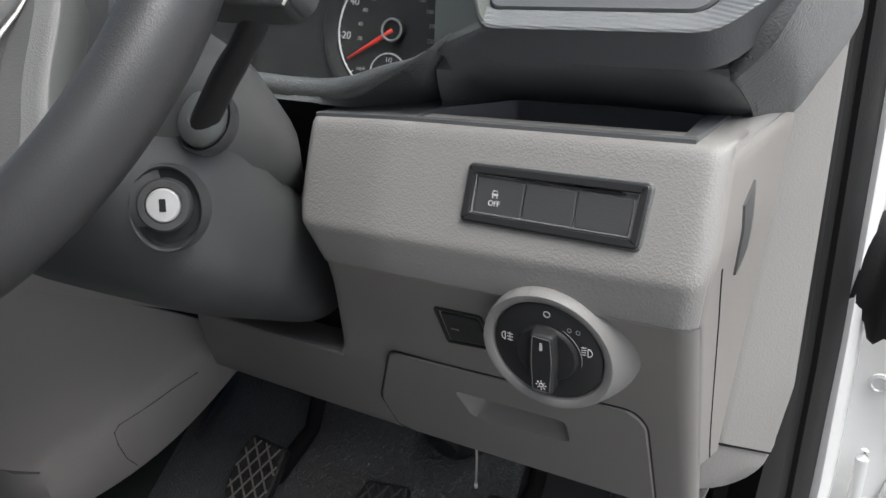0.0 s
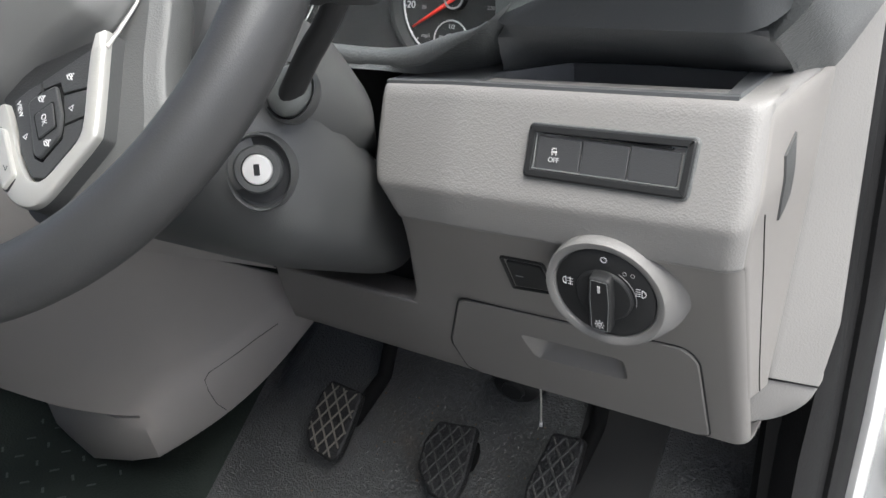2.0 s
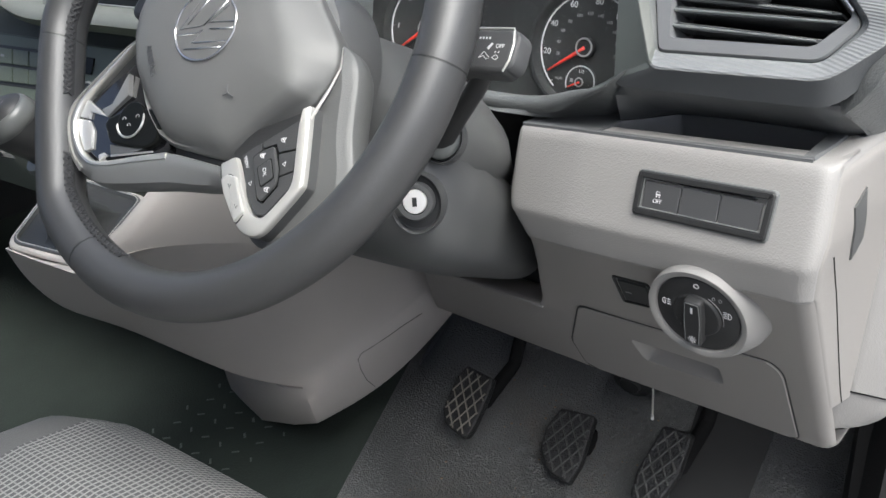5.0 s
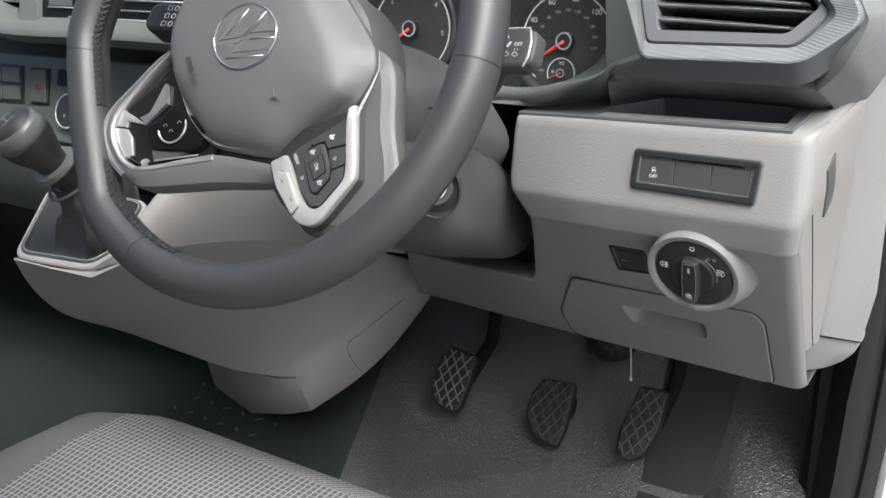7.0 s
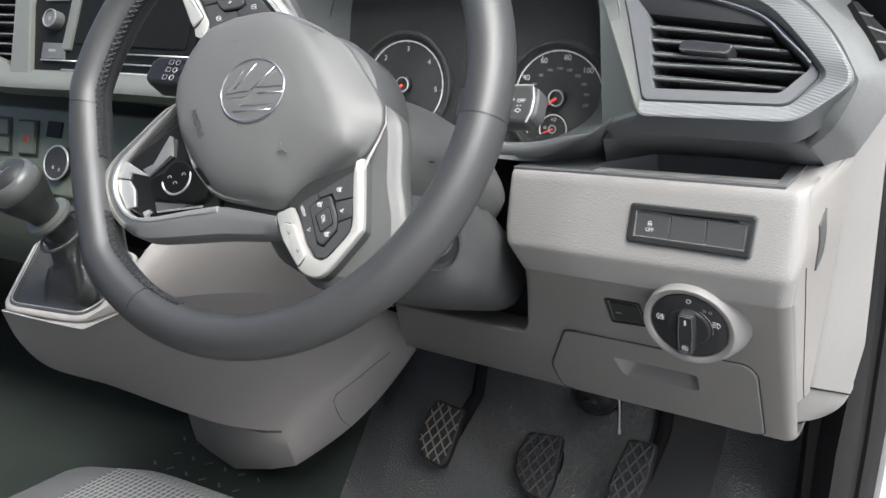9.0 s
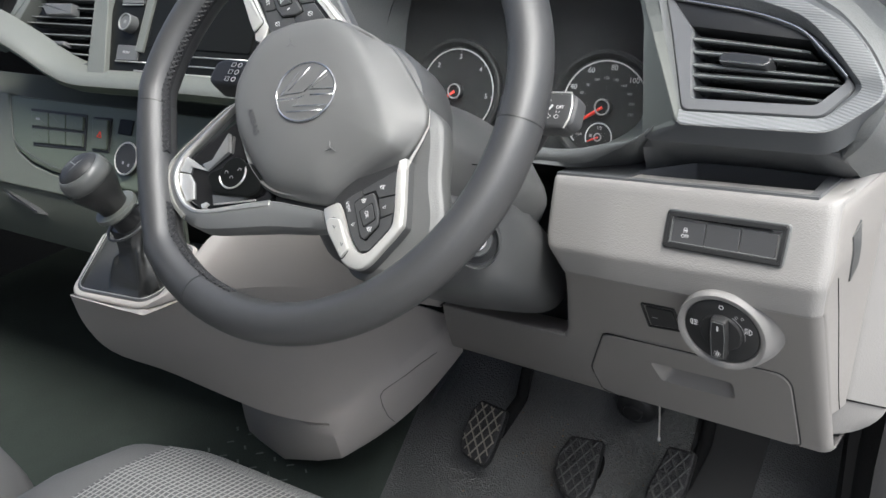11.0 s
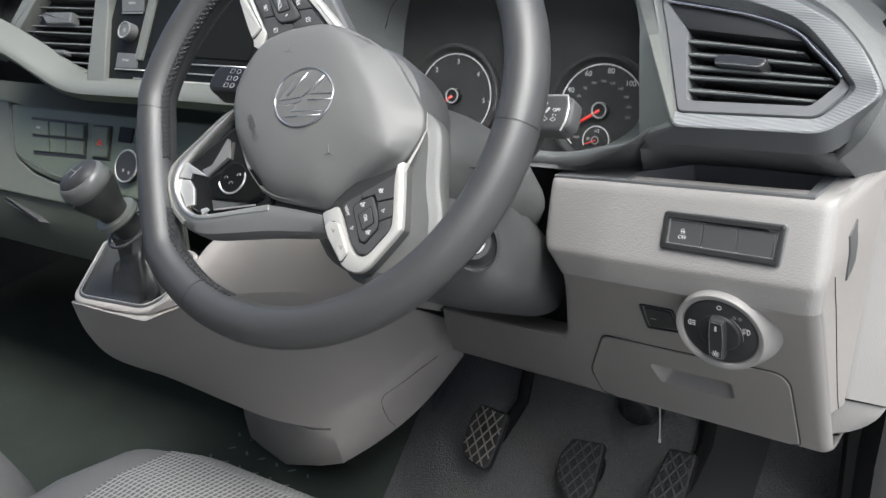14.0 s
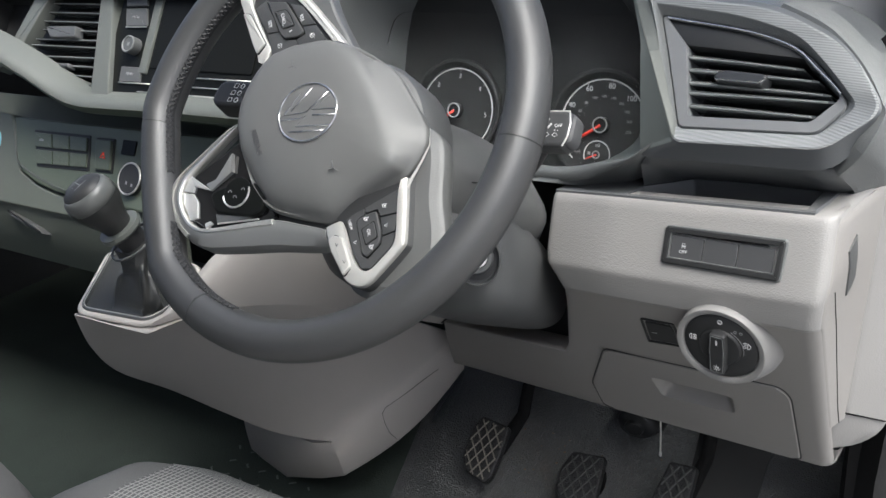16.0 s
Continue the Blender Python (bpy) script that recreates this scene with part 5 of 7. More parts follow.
part("boot_rim", loft([[Vector((0.098, 0.386, 0.545)) + Vector((math.cos(t), 0.50 * math.sin(t), 0.86 * math.sin(t))) * r + Vector((0.40, -0.80, 0.42)) * w for t in [2 * math.pi * k / 28 for k in range(28)]] for r, w in [(0.0178, -0.020), (0.0178, -0.004), (0.0168, -0.002), (0.0158, -0.004)]], cap=False), SHROUD, stalk)
arm = smooth_line([(0.100, 0.383, 0.541), (0.121, 0.377, 0.568), (0.140, 0.373, 0.590), (0.150, 0.371, 0.606)], 12)
part("arm", tube(arm, [0.0070] * 6 + [0.0066] * 6, 16), BLACK, stalk, "black stalk arm")
stp = plane_frame((0.1540, 0.366, 0.6170), (1, 0.0, 0.08), (0, 0.62, 0.78))
END = rounded([(-0.040, -0.011), (-0.02, -0.013), (0.0175, -0.014), (0.0225, -0.009), (0.0230, 0.010), (0.0180, 0.0150), (-0.040, 0.0135)], 0.004)
part("paddle", slab(END, stp, -0.012, 0.004, 0.0030, 3), KEY_PLASTIC, stalk, "flat stalk paddle")
part("end_cap", slab(rounded([(0.0190, -0.0135), (0.0255, -0.009), (0.0258, 0.009), (0.0200, 0.0145)], 0.004), stp, -0.010, 0.0030, 0.003), SHROUD_DARK, stalk, "dark end cap")
part("end_line", tube([stp(0.0182, -0.0132, 0.0030), stp(0.0215, -0.006, 0.0038), stp(0.0219, 0.004, 0.0038), stp(0.0192, 0.0138, 0.0034), stp(-0.02, 0.0142, 0.0036)], 0.0007, 8), SATIN, stalk, "thin chrome line")
sym = [tube([stp(a, b, 0.0042) for a, b in q], 0.00028, 5) for q in ([(-0.0010, -0.0052), (0.0020, -0.0012), (0.0040, -0.0028), (0.0066, -0.0048), (0.0048, -0.0062), (0.0022, -0.0040), (-0.0010, -0.0052)], [(0.0088, -0.0050), (0.0110, -0.0032), (0.0134, -0.0050), (0.0112, -0.0064), (0.0088, -0.0050)], [(0.0100, -0.0020), (0.0106, -0.0008)], [(0.0122, -0.0020), (0.0130, -0.0010)])]
sym.append(tube([stp(0.0042, 0.0004, 0.0042), stp(0.0068, 0.0040, 0.0042)], 0.0008, 6))
part("wiper_symbol", joined(*sym), MARK, stalk)
writing("OFF", stp, 0.0126, 0.0022, 0.0042, 0.0036, MARK, stalk)
part("small_marks", joined(*[slab(rect(-0.004 + 0.0024 * k, 0.0068, -0.0028 + 0.0024 * k, 0.0082), stp, 0.003, 0.0042) for k in range(4)]), MARK, stalk)
# indicator stalk
stalk2 = thing("indicator_stalk", wp(-0.09, 0.0, -0.12), "black indicator stalk with white lamp symbols", "stalk")
part("arm", tube([(-0.08, 0.40, 0.60), (-0.12, 0.375, 0.618), (-0.15, 0.366, 0.622)], 0.009, 16), BLACK, stalk2)
st2 = plane_frame((-0.158, 0.365, 0.624), (1, 0.0, 0.0), (0, 0.75, 0.66))
part("paddle", slab(rounded([(-0.028, -0.009), (-0.020, -0.0145), (0.030, -0.013), (0.030, 0.013), (-0.020, 0.0145), (-0.028, 0.009)], 0.006), st2, -0.016, 0.004, 0.004, 3), BLACK, stalk2)
marks = []
for b in (-0.0075, 0.0, 0.0075):
    marks.append(tube([st2(0.004 + 0.0023 * math.cos(t), b + 0.0023 * math.sin(t), 0.0043) for t in [2 * math.pi * k / 10 for k in range(11)]], 0.0005, 6))
    marks.append(tube([st2(-0.006, b - 0.002, 0.0043), st2(-0.0015, b - 0.002, 0.0043), st2(-0.0015, b + 0.002, 0.0043), st2(-0.006, b + 0.002, 0.0043), st2(-0.006, b - 0.002, 0.0043)], 0.0004, 6))
part("lamp_symbols", joined(*marks), MARK, stalk2)

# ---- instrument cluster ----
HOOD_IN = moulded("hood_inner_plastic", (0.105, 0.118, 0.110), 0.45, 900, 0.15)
cluster = thing("instrument_cluster", (0.0, 0.60, 0.42), "dark instrument cluster with two round dials", "instrument cluster")
ip = plane_frame((0.002, 0.604, 0.546), (1, 0, 0), (0, 0.30, 0.954))

MOUTH = [(-0.215, 0.490, 0.550), (-0.10, 0.508, 0.534), (0.00, 0.508, 0.536), (0.095, 0.503, 0.5375), (0.150, 0.482, 0.556), (0.186, 0.468, 0.573), (0.200, 0.494, 0.606), (0.148, 0.560, 0.715), (0.10, 0.560, 0.735), (-0.10, 0.560, 0.735), (-0.19, 0.548, 0.715), (-0.225, 0.490, 0.600)]
DEEP = [(-0.150, 0.592, 0.515), (-0.09, 0.590, 0.503), (0.0, 0.590, 0.502), (0.060, 0.592, 0.506), (0.0984, 0.595, 0.517), (0.130, 0.602, 0.539), (0.1345, 0.612, 0.570), (0.1317, 0.621, 0.599), (0.120, 0.635, 0.644), (0.09, 0.648, 0.685), (-0.09, 0.648, 0.685), (-0.150, 0.640, 0.655)]
mouth, deep = smooth_line([Vector(p) for p in MOUTH + MOUTH[:1]], 50)[:-1], smooth_line([Vector(p) for p in DEEP + DEEP[:1]], 50)[:-1]
cen = Vector((0, 0.5, 0.64))


def below(p):
    """The lower outer edge of the hood, running back under the pad."""
    if p.z > 0.60:
        return p + (p - cen).normalized() * (0.014 if p.x < 0.08 else 0.003) + Vector((0, 0.03, -0.012))
    f = max(0.0, min(1.0, (p.x - 0.095) / 0.09))
    return p + Vector((0, -0.008, -0.011)).lerp(Vector((-0.020, 0.052, -0.044)), f)


outer = [below(p) for p in mouth]
lip = [p + (p - cen).normalized() * (0.007 if p.x < 0.08 else 0.002) + Vector((0, 0.002, 0)) for p in mouth]
inside = [a.lerp(b, 0.5) for a, b in zip(mouth, deep)]
part("hood", loft([outer, lip, mouth, [a.lerp(b, 0.04) for a, b in zip(mouth, deep)]], cap=False), DARK, cluster, "dark hood round the dials", sharp=50)
turn_at = max(k for k, p in enumerate(mouth) if p.x > 0.14 and p.z < 0.70)
part("hood_cheek", loft([[r[k] for k in range(0, turn_at + 2)] for r in ([a.lerp(b, 0.04) for a, b in zip(mouth, deep)], inside, deep)], closed=False), HOOD_IN, cluster, "dark green-grey inner cheek of the hood", sharp=70)
left_at = min(k for k, p in enumerate(mouth) if k > turn_at and p.x < -0.13)
# the hood's inner top takes a darker grey than the cheeks
part("hood_ceiling", loft([[r[k] for k in range(turn_at + 1, left_at + 1)] for r in ([a.lerp(b, 0.04) for a, b in zip(mouth, deep)], inside, deep)], closed=False), SHROUD_DARK, cluster, "inner top of the hood, darker than its cheeks", sharp=70)
part("hood_cheek", loft([[r[k] for k in list(range(left_at, len(mouth))) + [0]] for r in ([a.lerp(b, 0.04) for a, b in zip(mouth, deep)], inside, deep)], closed=False), DARK, cluster, "dark grey inner cheek of the hood", sharp=70)
crest = [p for p in mouth[:28] if p.z < 0.5765 and p.x < 0.188]
lip_rows = []
for p in crest:
    f = max(0.12, min(1.0, (0.184 - p.x) / 0.05))
    lip_rows.append([p + Vector((0, y, z)) * f + Vector((0, -0.0006, 0.0004)) for y, z in [(-0.003, -0.0105), (-0.0050, -0.0075), (-0.0055, -0.003), (-0.0030, 0.0006), (0.002, 0.0014), (0.010, -0.004)]])
part("hood_lip", sheet(lip_rows, 0.002, (0, 0.7, -0.7)), DARK, cluster, "grey rounded lower lip", sharp=70)
bm = bmesh.new()
bm.faces.new([bm.verts.new(p) for p in deep])
part("face", bm, DIAL_FACE, cluster)
lens = part("lens", slab(rounded([(-0.172, -0.085), (0.168, -0.085), (0.176, 0.02), (0.160, 0.110), (-0.160, 0.110), (-0.180, 0.02)], 0.02), ip, 0.0200, 0.0215), CLEAR, cluster, "clear flat lens over the dials")
lens.visible_shadow = False
for cx, cy, nums, needle, first, step in ((-0.0800, 0.0073, ["1", "2", "3", "4", "5"], 214, 180, 46), (0.0924, 0.0046, ["20", "40", "60", "80", "100"], 213, 189, 36)):
    dial = part("dial", loft([[ip(cx + a * r, cy + b * r, w) for a, b in disc_outline(1.0, 56)] for r, w in [(0.0560, 0.001), (0.0560, 0.008), (0.0545, 0.0090), (0.0520, 0.0088), (0.0490, 0.004), (0.0480, 0.003)]]), DIAL_FACE, cluster, "round black dial")
    lap = first - step * (len(nums) - 1)
    part("ring", tube([ip(cx + 0.0452 * math.cos(t), cy + 0.0452 * math.sin(t), 0.0036) for t in [radians(first + step + 6 + (lap - step * 1.2 - first - step - 6) * k / 44) for k in range(45)]], 0.0007, 6), MARK, dial, "white scale ring")
    ticks = []
    for k in range(len(nums) * 4 + 1):
        t = radians(first + step - step * k / 4)
        r = 0.0425 if k % 4 == 0 else 0.0438
        ticks.append(tube([ip(cx + r * math.cos(t), cy + r * math.sin(t), 0.0036), ip(cx + 0.0450 * math.cos(t), cy + 0.0450 * math.sin(t), 0.0036)], 0.0003, 4))
    part("ticks", joined(*ticks), MARK, dial)
    for k, s in enumerate(nums):
        t = radians(first - step * k)
        writing(s, ip, cx + (0.0392 if cx > 0 else 0.0370) * math.cos(t), cy + (0.0392 if cx > 0 else 0.0370) * math.sin(t), 0.0036, 0.0074, MARK, dial)
    if cx > 0:
        for k in range(11):
            t = radians(195 - 20.5 * k)
            writing(str(20 + 20 * k), ip, cx + 0.0285 * math.cos(t), cy + 0.0285 * math.sin(t), 0.0036, 0.0040, DIM_MARK, dial)
        writing("mph", ip, cx - 0.024, cy - 0.028, 0.0036, 0.0042, DIM_MARK, dial)
    t = radians(needle)
    part("needle", tube([ip(cx, cy, 0.0075), ip(cx + 0.041 * math.cos(t), cy + 0.041 * math.sin(t), 0.0060)], [0.0020, 0.0008], 8), RED, dial, "red needle")
    part("hub", loft([[ip(cx + a * r, cy + b * r, w) for a, b in disc_outline(1.0, 28)] for r, w in [(0.0085, 0.003), (0.0085, 0.009), (0.0076, 0.010), (0.0066, 0.0085)]]), BLACK, dial)
    part("hub_ring", tube([ip(cx + 0.0074 * math.cos(t), cy + 0.0074 * math.sin(t), 0.0098) for t in [2 * math.pi * k / 28 for k in range(29)]], 0.0009, 6), DIM_MARK, dial)
fc = (0.0904, -0.0250)
fuel = part("fuel_gauge", slab(disc_outline(0.0150, 36, *fc), ip, 0.002, 0.0045, 0.001), DIAL_FACE, cluster, "small fuel gauge")
part("ring", tube([ip(fc[0] + 0.0138 * math.cos(t), fc[1] + 0.0138 * math.sin(t), 0.0048) for t in [radians(205 - 230 * k / 24) for k in range(25)]], 0.0006, 6), MARK, fuel)
writing("1/2", ip, fc[0], fc[1] + 0.0092, 0.0048, 0.0045, MARK, fuel)
part("pump_symbol", slab(rect(fc[0] - 0.0100, fc[1] - 0.0005, fc[0] - 0.0070, fc[1] + 0.0025), ip, 0.004, 0.0048), DIM_MARK, fuel)
part("needle", tube([ip(*fc, 0.0065), ip(fc[0] - 0.0110, fc[1] - 0.0050, 0.0060)], [0.0010, 0.0006], 8), RED, fuel, "red needle")
part("hub_ring", tube([ip(fc[0] + 0.0036 * math.cos(t), fc[1] + 0.0036 * math.sin(t), 0.0070) for t in [2 * math.pi * k / 20 for k in range(21)]], 0.0007, 6), DIM_MARK, fuel)

# ---- centre of the dashboard ----
cp = plane_frame((0, 0.50, 0.575), (1, 0, 0), (0, 0.62, 1))
cl = plane_frame((0, 0.49, 0.46), (1, 0, 0), (0, 0.55, 1))
part("centre_panel", sheet([[cp(a, b, -0.006) for a in (-0.555, -0.45, -0.3, -0.19)] for b in (0.16, 0.10, 0.03, -0.03)], 0.01, (0, 1, 0)), CENTRE, dash, "dark grey centre fascia")
ridge, ridge_low = [], []
for p in smooth_line([(-1.3, 0.455, 0.70), (-0.90, 0.458, 0.665), (-0.76, 0.462, 0.632), (-0.671, 0.465, 0.599), (-0.615, 0.467, 0.573), (-0.572, 0.468, 0.5605), (-0.51, 0.468, 0.560), (-0.40, 0.468, 0.563), (-0.20, 0.468, 0.565)], 40):
    ridge.append([p + Vector((0, y, z)) for y, z in [(0.040, 0.016), (0.012, 0.0120), (0.003, 0.0075), (0.0, 0.0035), (-0.0012, 0.0008)]])
    ridge_low.append([p + Vector((0, y, z)) for y, z in [(-0.0012, 0.0008), (-0.0004, -0.0008), (0.0015, -0.0022), (0.004, -0.0075), (0.011, -0.0115), (0.035, -0.015)]])
part("centre_ridge", sheet(ridge, 0.003, (0, 1, 0)), RIDGE, dash, "grey moulded ledge across the dashboard")
part("ridge_underside", sheet(ridge_low, 0.003, (0, 1, 0)), CENTRE, dash, "dark green-grey lower half of the ledge")
SWP = rounded([(-0.7950, 0.062), (-0.7860, 0.040), (-0.7545, -0.0112), (-0.7091, -0.0270), (-0.6617, -0.0340), (-0.49, -0.040), (-0.22, -0.040), (-0.22, 0.0700)], 0.01)
part("switch_panel", slab(SWP, cl, -0.02, 0.003, 0.003), CENTRE, dash, "dark grey switch panel")
part("panel_edge", tube([cl(a, b, 0.003) for a, b in soft_line([(-0.7880, 0.060), (-0.7720, 0.020), (-0.7557, -0.0040), (-0.7000, -0.0205), (-0.6500, -0.0290), (-0.56, -0.0375)], 24)], 0.0014, 8), RIDGE, dash, "light rounded edge of the switch panel")
GLOVE = moulded("glovebox_plastic", (0.112, 0.124, 0.104), 0.5, 900, 0.2)
lower_l = []
for x in (-1.35, -1.0, -0.80, -0.66, -0.52, -0.40):
    lower_l.append([Vector((x, y, z)) for y, z in [(0.60, 0.52), (0.510, 0.455), (0.466, 0.408), (0.462, 0.36), (0.480, 0.31), (0.55, 0.27), (0.66, 0.25)]])
part("glovebox_panel", sheet(lower_l, 0.004, (0, 1, 0)), GLOVE, dash, "dark grey lower dashboard on the passenger side")
LID = rounded([(-1.30, 0.095), (-0.803, 0.066), (-0.7885, 0.0385), (-0.7570, -0.0135), (-0.7105, -0.0300), (-0.6640, -0.0370), (-0.56, -0.0425), (-0.50, -0.0425), (-0.50, -0.064), (-1.30, -0.064)], 0.006)
part("glovebox_lid", slab(LID, cl, -0.03, -0.001, 0.003, 3), GLOVE, dash, "grey panel beside the switches above the glovebox")
part("glovebox_latch", slab(rounded([(-0.775, -0.072), (-0.700, -0.088), (-0.682, -0.096), (-0.760, -0.082)], 0.004), cl, -0.04, -0.004, 0.002), SHROUD, dash, "dark glovebox latch")
# central vent
v2 = thing("air_vent", cp(-0.65, 0.03, 0), "black slatted centre air vent with two tabs", "air vent", "centre vents")
V2R = [(-0.84, 0.048), (-0.7511, 0.0260), (-0.6793, 0.0094), (-0.6118, -0.0055), (-0.5545, -0.0060), (-0.5785, 0.1053), (-0.585, 0.125), (-0.84, 0.125)]
V2 = rounded(V2R, 0.006)
part("frame", loft([[cp(a, b, w) for a, b in offset(V2, d)] for d, w in [(-0.006, 0.0), (-0.006, 0.004), (-0.001, 0.006), (0.002, -0.004), (0.004, -0.03)]], cap=False), BLACK, v2, "black vent opening")
part("back", slab(offset(V2, 0.004), cp, -0.034, -0.029), BLACK, v2)
part("post", slab(rounded([(-0.5545, -0.012), (-0.5190, -0.012), (-0.5580, 0.125), (-0.5830, 0.125)], 0.004), cp, -0.01, 0.010, 0.002, 2), RIDGE, v2, "grey side of the vent")
for x0, b0, b1 in ((-0.632, 0.0034, 0.0061), (-0.697, 0.0142, 0.0181), (-0.724, 0.0264, 0.0308), (-0.726, 0.0381, 0.0430), (-0.722, 0.0536, 0.0569), (-0.715, 0.0620, 0.0667), (-0.705, 0.0760, 0.0789), (-0.720, 0.0881, 0.0911), (-0.72, 0.1010, 0.1035), (-0.72, 0.1140, 0.1160)):
    sec = [(-0.020, 0.0045), (-0.006, 0.0030), (0.0, 0.0014), (0.0012, 0.0), (0.0, -0.0010), (-0.020, -0.001)]
    x1 = -0.558 - b1 * 0.14
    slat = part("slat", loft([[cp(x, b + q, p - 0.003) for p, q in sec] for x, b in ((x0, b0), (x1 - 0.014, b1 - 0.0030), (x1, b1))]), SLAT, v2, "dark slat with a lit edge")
    # pale tube stands in for the light caught by the slat edge
    part("slat_highlight", tube([cp(x0, b0, -0.0016), cp(x1 - 0.014, b1 - 0.0030, -0.0016), cp(x1, b1, -0.0016)], 0.0007, 6), TRIM, slat, "pale tube painted as the highlight on the front edge")
part("tab", slab(rounded([(-0.6900, 0.0783), (-0.6230, 0.0798), (-0.6193, 0.0643), (-0.6720, 0.0625)], 0.003), cp, -0.006, 0.007, 0.002), SHROUD, v2)
part("tab", slab(rounded([(-0.6851, 0.0270), (-0.6214, 0.0290), (-0.6190, 0.0228), (-0.6821, 0.0198)], 0.002), cp, -0.006, 0.006, 0.002), SHROUD, v2)
part("frame_bar", slab(rounded([(-0.7720, 0.0100), (-0.7200, 0.1270), (-0.6880, 0.1270), (-0.7362, 0.0272)], 0.003), cp, -0.012, 0.009, 0.002, 2), RIDGE, v2, "grey slanting bar of the vent frame")
# radio
radio = thing("radio", cp(-0.40, 0.03, 0), "black touchscreen radio with knobs and grey buttons", "radio")
part("body", slab(rect(-0.545, -0.004, -0.28, 0.145, 0.006), cp, -0.01, 0.003, 0.002), PIANO, radio)
part("screen", slab(rect(-0.462, 0.030, -0.29, 0.140, 0.004), cp, 0.0, 0.0045, 0.001), PIANO, radio, "dark glossy screen")
part("screen_edge", slab(rect(-0.4790, 0.022, -0.4650, 0.140, 0.002), cp, 0.0, 0.0065, 0.0015), RIDGE, radio, "grey edge beside the screen")
for q in ([(-0.5131, 0.0298), (-0.4763, 0.0298), (-0.4726, 0.0114), (-0.5109, 0.0098)], [(-0.5310, 0.1050), (-0.4920, 0.1060), (-0.4844, 0.0831), (-0.5234, 0.0816)], [(-0.5380, 0.1330), (-0.4990, 0.1340), (-0.4925, 0.1090), (-0.5315, 0.1080)]):
    part("button", slab(rounded(q, 0.0015), cp, 0.0, 0.006, 0.001), SHROUD, radio, "grey menu button")
for b in (0.0098, 0.0816):
    part("button_edge", tube([cp(-0.5109 - (b - 0.0098) * 0.175, b - 0.001, 0.0055), cp(-0.4726 - (b - 0.0098) * 0.165, b, 0.0055)], 0.0007, 6), SATIN, radio, "bright lower edge of the button")
writing("MENU", cp, -0.494, 0.0205, 0.0063, 0.0046, DIM_MARK, radio)
writing("MEDIA", cp, -0.508, 0.0935, 0.0063, 0.0046, DIM_MARK, radio)
KX, KY = -0.4985, 0.0560
knob = part("knob", loft([[cp(KX + a * r, KY + b * r, w) for a, b in disc_outline(1.0, 32)] for r, w in [(0.0112, 0.0), (0.0108, 0.014), (0.0101, 0.0158), (0.0088, 0.0148), (0.0080, 0.0148)]]), SHROUD, radio, "round knob")
part("knob_ring", tube([cp(KX + 0.0101 * math.cos(t), KY + 0.0101 * math.sin(t), 0.0154) for t in [2 * math.pi * k / 32 for k in range(33)]], 0.0010, 8), TRIM, knob, "grey ring")
part("knob_mark", slab(rect(KX - 0.002, KY - 0.0022, KX + 0.002, KY + 0.0022, 0.0012), cp, 0.0142, 0.0151), TRIM, knob)
for b, a0, a1 in ((0.0088, -0.5106, -0.4447), (0.0212, -0.385, -0.28), (0.0098, -0.400, -0.28), (-0.0010, -0.472, -0.28)):
    part("chrome_line", tube([cp(a0, b, 0.006), cp(a1, b + 0.001, 0.006)], 0.0008, 8), SATIN, radio, "thin chrome line")
# switches under the ledge
sb = thing("switch_block", cl(-0.67, 0.02, 0), "block of dark grey push switches", "switch")
part("bezel", slab(rounded([(-0.7360, 0.0475), (-0.6085, 0.0495), (-0.5975, 0.0005), (-0.7140, -0.0050)], 0.003), cl, 0.0, 0.0040, 0.0015), BLACK, sb, "dark bezel")
for u0, u1 in ((0.025, 0.338), (0.358, 0.655), (0.675, 0.975)):
    for v0, v1 in ((0.06, 0.46), (0.54, 0.95)):
        lo0, lo1, hi0, hi1 = Vector((-0.7130, -0.0030)), Vector((-0.5995, 0.0025)), Vector((-0.7335, 0.0455)), Vector((-0.6105, 0.0475))
        part("switch", slab(rounded([tuple(lo0.lerp(lo1, u).lerp(hi0.lerp(hi1, u), v)) for u, v in ((u0, v0), (u1, v0), (u1, v1), (u0, v1))], 0.0015), cl, 0.0, 0.0068, 0.001), CENTRE, sb)
part("switch_mark", slab(rect(-0.7150, 0.0320, -0.7050, 0.0350, 0.001), cl, 0.006, 0.0070), DIM_MARK, sb)
sticker = thing("round_sticker", cl(-0.838, 0.022, 0), "light blue round sticker on the glovebox panel", "sticker")
part("disc", slab(disc_outline(0.0215, 32, -0.8385, 0.0215), cl, -0.0012, 0.0003, 0.0002), BLUE, sticker)
hz = thing("hazard_switch", cl(-0.58, 0.02, 0), "dark hazard switch with a red triangle", "switch")
part("bezel", slab(rounded([(-0.5965, 0.0480), (-0.5850, 0.0015), (-0.5495, 0.0030), (-0.5570, 0.0492)], 0.003), cl, 0.0, 0.0045, 0.0015), BLACK, hz)
part("button", slab(rounded([(-0.5925, 0.0450), (-0.5825, 0.0050), (-0.5530, 0.0062), (-0.5605, 0.0460)], 0.003), cl, 0.0, 0.0078, 0.0015), CENTRE, hz)
part("triangle", tube([cl(-0.5710 + 0.0048 * math.sin(t), 0.0240 + 0.0048 * math.cos(t), 0.0080) for t in [2 * math.pi * k / 3 for k in range(4)]], 0.0012, 6), RED, hz, "red warning triangle")
sk = thing("socket_panel", cl(-0.53, 0.04, 0), "black slot beside the hazard switch", "socket")
